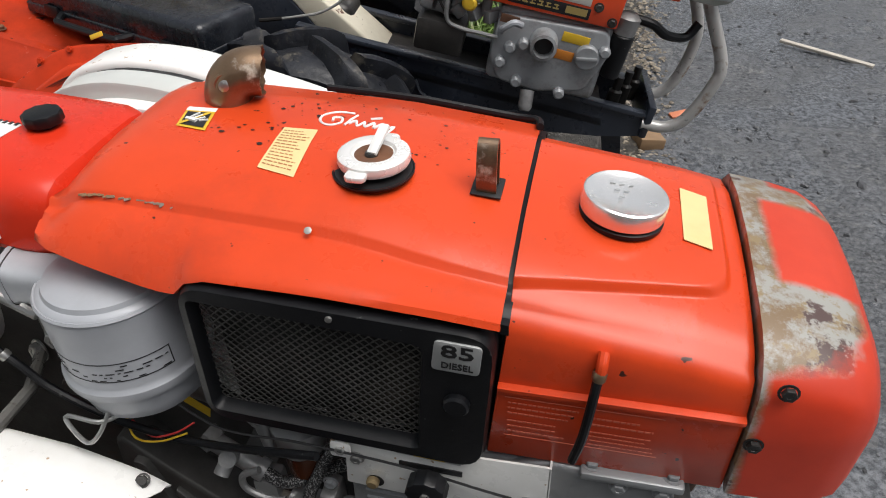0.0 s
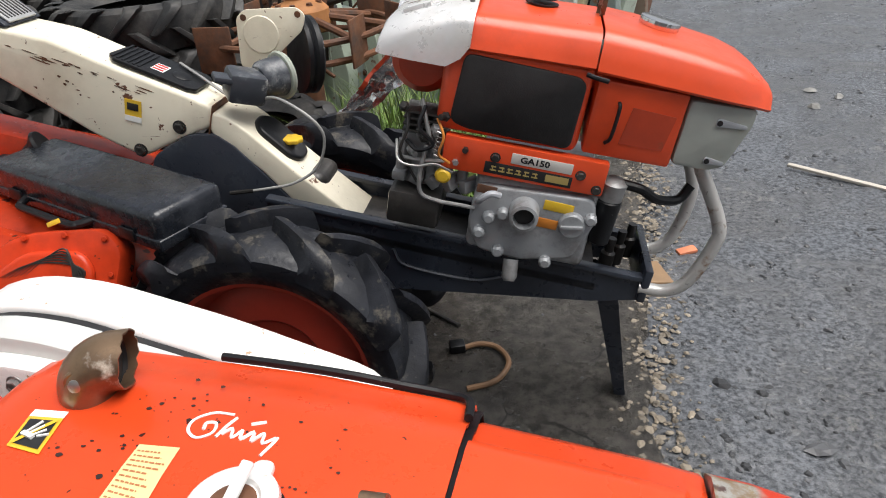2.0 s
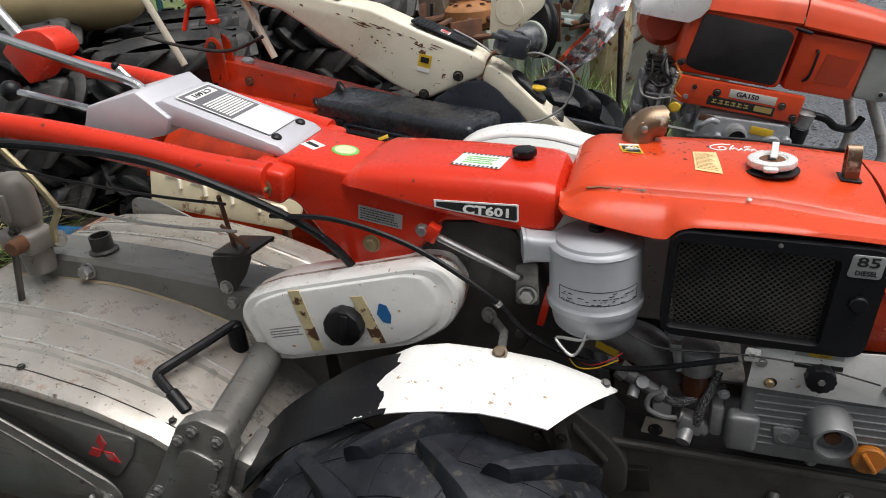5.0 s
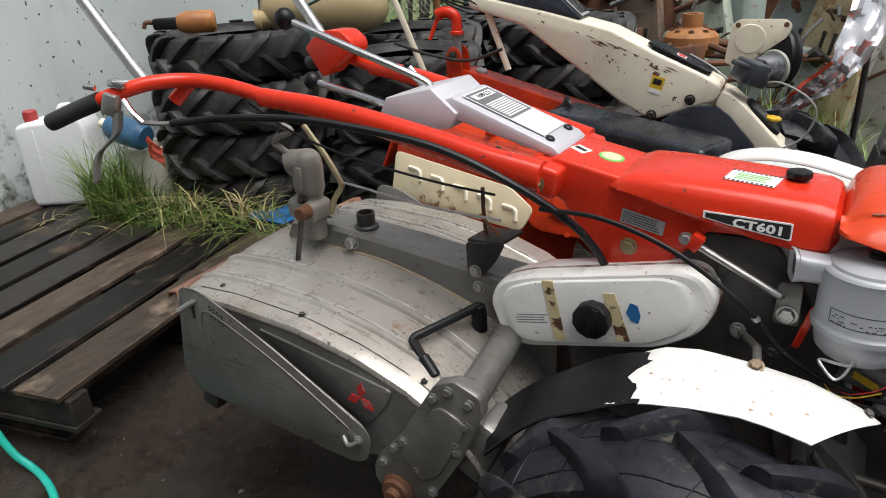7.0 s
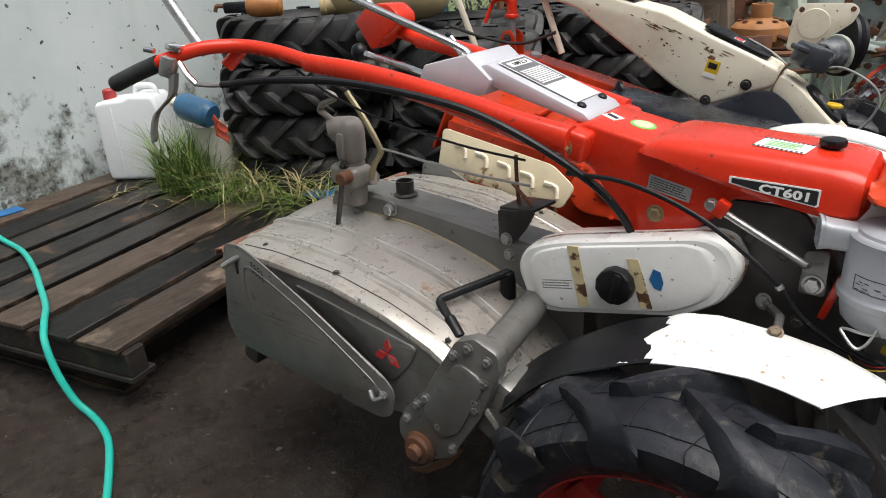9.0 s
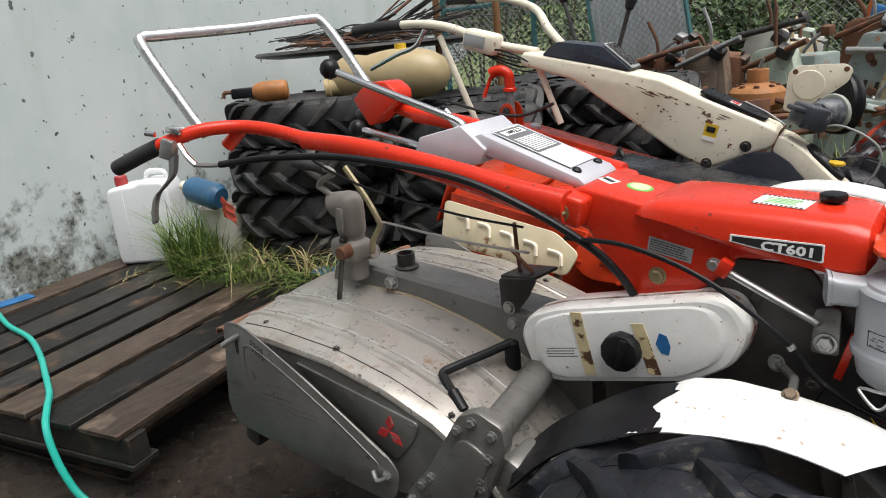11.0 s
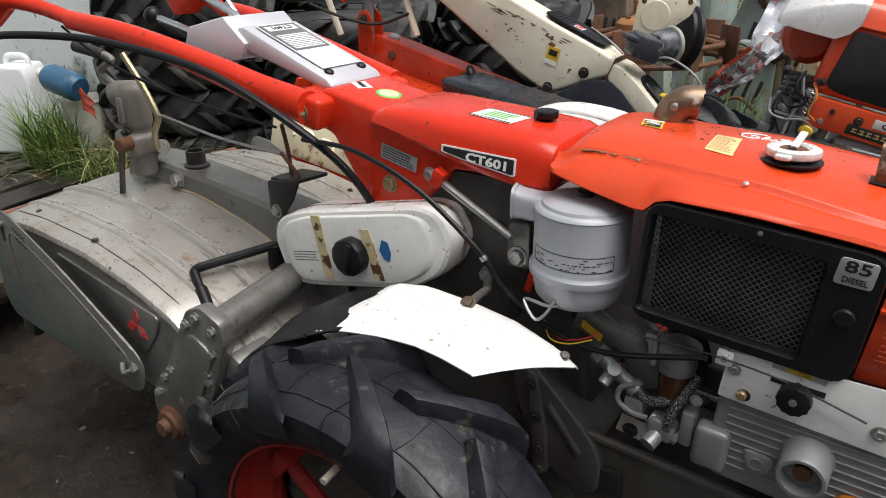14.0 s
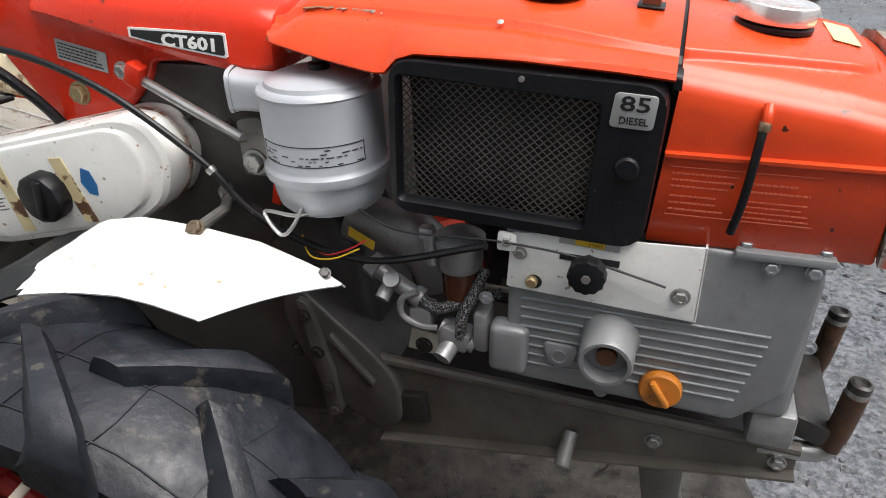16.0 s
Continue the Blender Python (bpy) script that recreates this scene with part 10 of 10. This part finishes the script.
# rusty paddle wheel
PW = thing("paddle_wheel", (-1.31, 3.17, GROUND), "rusty iron paddle wheel lying among the scrap", "paddle wheel")
hubc = Vector((-1.31, 3.17, 0.805))
part("hub", lathe(BM(), [(0.0, 0.09), (0.03, 0.09), (0.032, 0.14), (0.05, 0.14), (0.052, 0.13), (0.05, 0.075), (0.062, 0.065), (0.115, 0.052), (0.135, 0.03), (0.14, -0.03), (0.12, -0.06), (0.0, -0.06)], hubc, UP, 28), surface("orange_rust", (0.33, 0.14, 0.045), 0.7, vary=0.3, bump=0.4), PW, "orange-rusted hub")
for k in range(8):
    a = 2 * math.pi * k / 8 + 0.2
    d = Vector((math.cos(a), math.sin(a), 0))
    part("spoke", tube(BM(), [hubc + d * 0.1, hubc + d * 0.4 + Vector((0, 0, -0.06))], 0.017, 8, smooth=False), M_RUSTY, PW)
    part("paddle", box(BM(), hubc + d * 0.42 + Vector((0, 0, -0.06)), (0.01, 0.17, 0.19), (0, 0, math.degrees(a) + 32), 0.004), M_RUSTY, PW)
    bolt(PW, hubc + d * 0.095 + Vector((0, 0, 0.055)), UP, 0.013, M_RUSTY)
for z in (-0.05, -0.13):
    part("ring", tube(BM(), [hubc + Vector((0.4 * math.cos(a), 0.4 * math.sin(a), z)) for a in [2 * math.pi * k / 12 for k in range(13)]], 0.014, 8, 3), M_RUSTY, PW)
part("axle_stand", cyl(BM(), hubc + Vector((0, 0, -0.03)), (hubc.x, hubc.y, GROUND), 0.06), M_RUSTY, PW)

# row of scrapped tillers
M_SCRAP = [surface("rust_brown_sheet", (0.17, 0.075, 0.04), 0.7, vary=0.3, bump=0.4), surface("pale_green_paint", (0.4, 0.46, 0.38), 0.55, vary=0.12, wear=RUST, wear_lo=0.58, wear_hi=0.66, bump=0.2),
           surface("dirty_white_paint", (0.55, 0.55, 0.5), 0.55, vary=0.12, wear=RUST, wear_lo=0.58, wear_hi=0.66, bump=0.2), surface("brown_grey_sheet", (0.2, 0.15, 0.11), 0.6, vary=0.25, wear=RUST, wear_lo=0.55, wear_hi=0.65, bump=0.3),
           surface("grey_green_paint", (0.26, 0.31, 0.29), 0.5, vary=0.15, wear=(0.3, 0.15, 0.07), wear_lo=0.58, wear_hi=0.66, bump=0.2), surface("yellowed_cream_paint", (0.5, 0.42, 0.26), 0.55, vary=0.15, wear=(0.3, 0.14, 0.05), wear_lo=0.52, wear_hi=0.62, bump=0.2)]
SCRAP_LABEL = ["rust-brown scrapped tiller unit with bent shaft", "pale green scrapped tiller unit with rust stains", "dirty white scrapped tiller unit with vents", "brown-grey scrapped tiller unit", "grey-green scrapped tiller unit leaning in the row", "yellowed cream scrapped tiller unit with rust"]


def scrap(x, y, h, w, lean, turn, mi, seed):
    rnd = random.Random(seed)
    s = thing("scrap_tiller", (0, 0, 0), SCRAP_LABEL[mi], "tiller", "row of scrapped tillers", m=pose(x, y, GROUND, 0, lean, turn))
    mt = M_SCRAP[mi]
    part("side_panel", prism(BM(), rounded([(-w / 2, 0), (w / 2, 0), (w / 2 + 0.03, h * 0.55), (w * 0.32, h), (-w * 0.36, h * 0.98), (-w / 2 - 0.02, h * 0.6)], 0.04, 3), "y", -0.05, 0.05, 0.012), mt, s)
    part("raised_panel", prism(BM(), rounded([(-w * 0.32, h * 0.3), (w * 0.32, h * 0.32), (w * 0.28, h * 0.86), (-w * 0.28, h * 0.84)], 0.03, 2), "y", -0.064, -0.049, 0.006), mt, s)
    part("back_panel", box(BM(), (0.02, 0.22, h * 0.48), (w * 0.9, 0.3, h * 0.9), (0, 3, 0), 0.02), M_SCRAP[(mi + 3) % 6], s)
    part("cross_shaft", cyl(BM(), (-w * 0.5, -0.07, h * (0.86 + 0.1 * rnd.random())), (w * 0.75, -0.12, h * (0.94 + 0.12 * rnd.random())), 0.02, 0.017), (M_RUSTY, M_STEEL, M_GREASE)[seed % 3], s)
    part("lever", tube(BM(), [(0.0, 0, h * 0.9), (0.03 * rnd.random(), -0.02, h * 1.06), (0.16 * (rnd.random() - 0.5), -0.02, h * 1.2)], 0.011, 8), M_STEEL if rnd.random() < 0.5 else M_RUSTY, s)
    part("knuckle", box(BM(), (w * 0.3, -0.08, h * 0.96), (0.09, 0.08, 0.07), (20, 30, 10), 0.015), M_GREASE, s)
    part("bent_rod", tube(BM(), [(-w * 0.4, -0.07, h * 0.5), (0, -0.1, h * 0.62), (w * 0.4, -0.09, h * 0.55)], 0.01, 8), M_RUSTY, s)
    for k in range(4):
        bolt(s, (w * (rnd.random() - 0.5) * 0.8, -0.064, h * (0.2 + 0.7 * rnd.random())), NEAR, 0.013, M_RUSTY)
    for k in range(5):
        p0 = Vector((w * (rnd.random() - 0.5) * 1.1, -0.1 + 0.3 * rnd.random(), h * (0.84 + 0.14 * rnd.random())))
        p1 = p0 + Vector((0.28 * (rnd.random() - 0.4), 0.12 * (rnd.random() - 0.5), 0.16 * (rnd.random() - 0.25)))
        part("bent_rod", tube(BM(), [p0, p0.lerp(p1, 0.5) + Vector((0, 0, 0.05 * rnd.random())), p1], 0.005 + 0.009 * rnd.random(), 7), (M_RUSTY, M_CASTALU, M_RUSTY, M_GREASE, M_STEEL)[k], s)
        part("bracket", box(BM(), p1, (0.03 + 0.05 * rnd.random(), 0.03 + 0.04 * rnd.random(), 0.02 + 0.04 * rnd.random()), (60 * rnd.random(), 60 * rnd.random(), 0), 0.006), (M_CASTALU, M_RUSTY, M_GREASE, mt, M_RUSTY)[k], s)
    for k in range(3):
        part("vent", box(BM(), (-w * 0.12 + 0.06 * k, -0.066, h * 0.68), (0.02, 0.006, h * 0.16), (0, 3, 0), 0.002), M_GREASE, s)


for i, (x, y, h, w, lean, turn, mi) in enumerate(((-2.12, 4.12, 1.05, 0.4, -4, 8, 0), (-1.86, 3.98, 1.09, 0.34, 3, -10, 3), (-1.6, 4.12, 1.16, 0.32, 6, -6, 2), (-1.34, 3.95, 1.06, 0.34, -4, -18, 1), (-1.05, 4.0, 1.12, 0.36, 12, -8, 4), (-0.78, 3.85, 1.1, 0.34, 8, -22, 5), (-0.5, 3.95, 1.05, 0.36, 14, -8, 2), (-0.22, 4.2, 1.0, 0.34, 10, -15, 4), (-1.55, 3.78, 0.84, 0.34, 6, -12, 1), (-1.0, 3.68, 0.78, 0.3, 12, 8, 4), (-0.05, 4.8, 0.98, 0.34, 9, -10, 3), (-1.7, 4.8, 1.15, 0.4, 4, -12, 5), (-0.9, 4.75, 1.18, 0.4, -6, -10, 0))):
    scrap(x, y, h, w, lean, turn, mi, i)
# orange brush cutter frame behind the row
OF = thing("brush_cutter", (-1.1, 5.1, GROUND), "orange garden machine with a bar handle behind the scrap", "machine")
part("handle_frame", tube(BM(), [(-1.3, 5.05, 1.36), (-1.22, 5.05, 1.4), (-1.2, 5.05, 1.45), (-1.0, 5.05, 1.44), (-0.96, 5.05, 1.4), (-0.98, 5.05, 1.28), (-1.08, 5.05, 1.1), (-1.1, 5.05, GROUND)], 0.016, 10, 5), surface("orange_machine_paint", (0.4, 0.11, 0.03), 0.4, vary=0.1, bump=0.05), OF)
part("shaft", tube(BM(), [(-1.24, 5.05, 1.34), (-1.1, 5.05, 1.15), (-1.02, 5.05, 0.9)], 0.016, 10), M_RUSTY, OF)
part("engine", box(BM(), (-1.05, 5.1, 1.12), (0.1, 0.12, 0.14), (0, 20, 0), 0.02), M_BLUE, OF)

# fence: posts, wire net and a leaning panel
M_WIRE = surface("galvanised_wire", (0.2, 0.21, 0.2), 0.5, 0.4, vary=0.15, bump=0.0)
M_TEAL = surface("teal_painted_steel", (0.03, 0.12, 0.125), 0.45, vary=0.2, wear=RUST, wear_lo=0.62, wear_hi=0.7, bump=0.1)


def net(bm, o, u, v, nu, nv, r):
    """Diamond wire net on the parallelogram o, o+u, o+v."""
    o, u, v = Vector(o), Vector(u), Vector(v)
    for k in range(-nv, nu):
        for sgn in (1, -1):
            a0 = max(0, -k) if sgn > 0 else max(0, k + nv - nu)
            pts = []
            for j in range(nv + 1):
                x = (k + j) if sgn > 0 else (k + nv - j)
                if 0 <= x <= nu:
                    pts.append(o + u * (x / nu) + v * (j / nv))
            if len(pts) > 1:
                tube(bm, [pts[0], pts[-1]], r, 3, smooth=False)


FE = thing("wire_fence", (-4.0, 5.6, GROUND), "old galvanised chain-link fence with teal posts", "fence")
for x in (-5.1, -4.0, -2.9, -1.8, -0.7):
    part("fence_post", cyl(BM(), (x, 5.6, GROUND), (x, 5.6, 2.0), 0.03), M_TEAL, FE)
part("fence_rail", cyl(BM(), (-5.1, 5.6, 1.98), (-0.7, 5.6, 1.98), 0.022), M_TEAL, FE)
part("fence_rail", cyl(BM(), (-5.1, 5.6, 1.5), (-2.2, 5.6, 1.52), 0.022), M_TEAL, FE)
bm = BM()
net(bm, (-5.1, 5.58, 0.7), (4.4, 0, 0), (0, 0, 1.25), 64, 18, 0.003)
part("wire_net", bm, M_WIRE, FE, kind="stuff")
LP = thing("mesh_panel", (-2.6, 4.75, GROUND), "leaning grey metal panel covered with wire net", "panel")
lm = pose(-2.46, 4.72, 0.53, -8, -12, 3)
part("panel_sheet", put(box(BM(), (0, 0, 0.5), (0.74, 0.01, 1.0)), lm), surface("weathered_grey_sheet", (0.42, 0.45, 0.46), 0.5, 0.2, vary=0.2, scale=6, stretch=(6, 1, 0.6), dirt=(0.25, 0.28, 0.26), bump=0.2), LP)
for k in range(6):
    part("panel_groove", put(box(BM(), (-0.31 + 0.125 * k, -0.007, 0.5), (0.02, 0.006, 0.98), bev=0.002), lm), M_LIGHTGREY, LP)
for a, c in (((-0.38, 0, 0), (-0.38, 0, 1.0)), ((0.38, 0, 0), (0.38, 0, 1.0)), ((-0.38, 0, 1.0), (0.38, 0, 1.0)), ((-0.38, 0, 0), (0.38, 0, 0)), ((-0.38, 0, 0), (-0.38, 0.0, -0.6)), ((0.38, 0, 0), (0.38, 0.0, -0.6))):
    part("panel_frame", put(cyl(BM(), a, c, 0.018), lm), M_TEAL, LP)
bm = BM()
net(bm, (-0.37, -0.022, 0.01), (0.74, 0, 0), (0, 0, 0.98), 14, 18, 0.0022)
part("wire_net", put(bm, lm), M_WIRE, LP, kind="stuff")

# shrubs behind the fence
M_LEAF = surface("shrub_leaves", (0.04, 0.075, 0.02), 0.5, vary=0.3, scale=3, dirt=(0.11, 0.15, 0.04), dirt_lo=0.5, dirt_hi=0.8, dirt_scale=2, bump=0.0, island=0.5)
M_BARK = surface("shrub_bark", (0.1, 0.075, 0.055), 0.8, vary=0.3, bump=0.5)


def shrub(cx, cy, h, r, count, seed, size=0.035):
    rnd = random.Random(seed)
    s = thing("shrub", (cx, cy, GROUND), "leafy green shrub with climbing stems behind the fence", "shrub", "shrubs")
    clumps = []
    for k in range(9):
        a, q = rnd.random() * 6.28, rnd.random() ** 0.5
        tip = Vector((cx + r * q * math.cos(a), cy + r * q * math.sin(a), GROUND + h * (0.35 + 0.65 * rnd.random())))
        mid = Vector((cx, cy, GROUND)).lerp(tip, 0.5) + Vector((0.1 * rnd.random(), 0.1 * rnd.random(), 0.1))
        part("stem", tube(BM(), [(cx + 0.1 * math.cos(a), cy + 0.1 * math.sin(a), GROUND), mid, tip], 0.016, 6, 4, radii=(0.02, 0.006)), M_BARK, s)
        clumps += [tip, mid.lerp(tip, 0.5), mid]
    verts, faces = [], []
    for _ in range(count):
        c = clumps[int(rnd.random() * len(clumps))]
        o = Vector((rnd.gauss(0, 1), rnd.gauss(0, 1), rnd.gauss(0, 0.8))) * 0.16 * (r / 0.7)
        p = c + o
        p.z = max(p.z, GROUND + 0.02)
        a, t = rnd.random() * 6.28, rnd.random() * 1.4 - 0.5
        u = Vector((math.cos(a) * math.cos(t), math.sin(a) * math.cos(t), math.sin(t)))
        w = u.orthogonal().normalized()
        L = size * (0.6 + 0.9 * rnd.random())
        k0 = len(verts)
        up = u.cross(w)
        for q in (p, p + u * L * 0.5 + w * L * 0.3 + up * L * 0.08, p + u * L, p + u * L * 0.5 - w * L * 0.3 + up * L * 0.08):
            verts.append(tuple(q - ORIG[s]))
        faces.append((k0, k0 + 1, k0 + 2))
        faces.append((k0, k0 + 2, k0 + 3))
    ob = raw("leaves", verts, faces, M_LEAF, False)
    ob.parent = s
    tagged(ob, kind="stuff")
    ORIG[ob] = ORIG[s]


for i, (x, y, h, r) in enumerate(((-4.3, 6.3, 2.6, 0.9), (-3.2, 6.6, 2.5, 0.9), (-2.1, 6.3, 2.2, 0.8), (-1.2, 6.8, 1.9, 0.9), (-5.3, 6.6, 2.8, 0.9), (-2.7, 7.4, 2.8, 1.0), (-1.5, 7.9, 2.4, 1.0), (-2.0, 5.35, 1.5, 0.4), (-0.6, 7.6, 1.3, 0.7), (-3.9, 8.0, 3.2, 1.2))):
    shrub(x, y, h, r, 2600, i, 0.05 if y < 7 else 0.07)
# grassy bank behind everything
rows = [[(-9 + 0.6 * i, 8.5 + 1.2 * j, GROUND + 0.35 * j + 0.15 * noise.noise((i, j, 0))) for i in range(15)] for j in range(6)]
solo("bank", loft(BM(), rows), surface("grassy_bank", (0.1, 0.14, 0.045), 0.8, vary=0.3, scale=4, dirt=(0.2, 0.18, 0.09), dirt_lo=0.5, dirt_hi=0.75, bump=0.8, bump_scale=30), "overgrown grassy bank behind the yard", "bank", kind="structure")
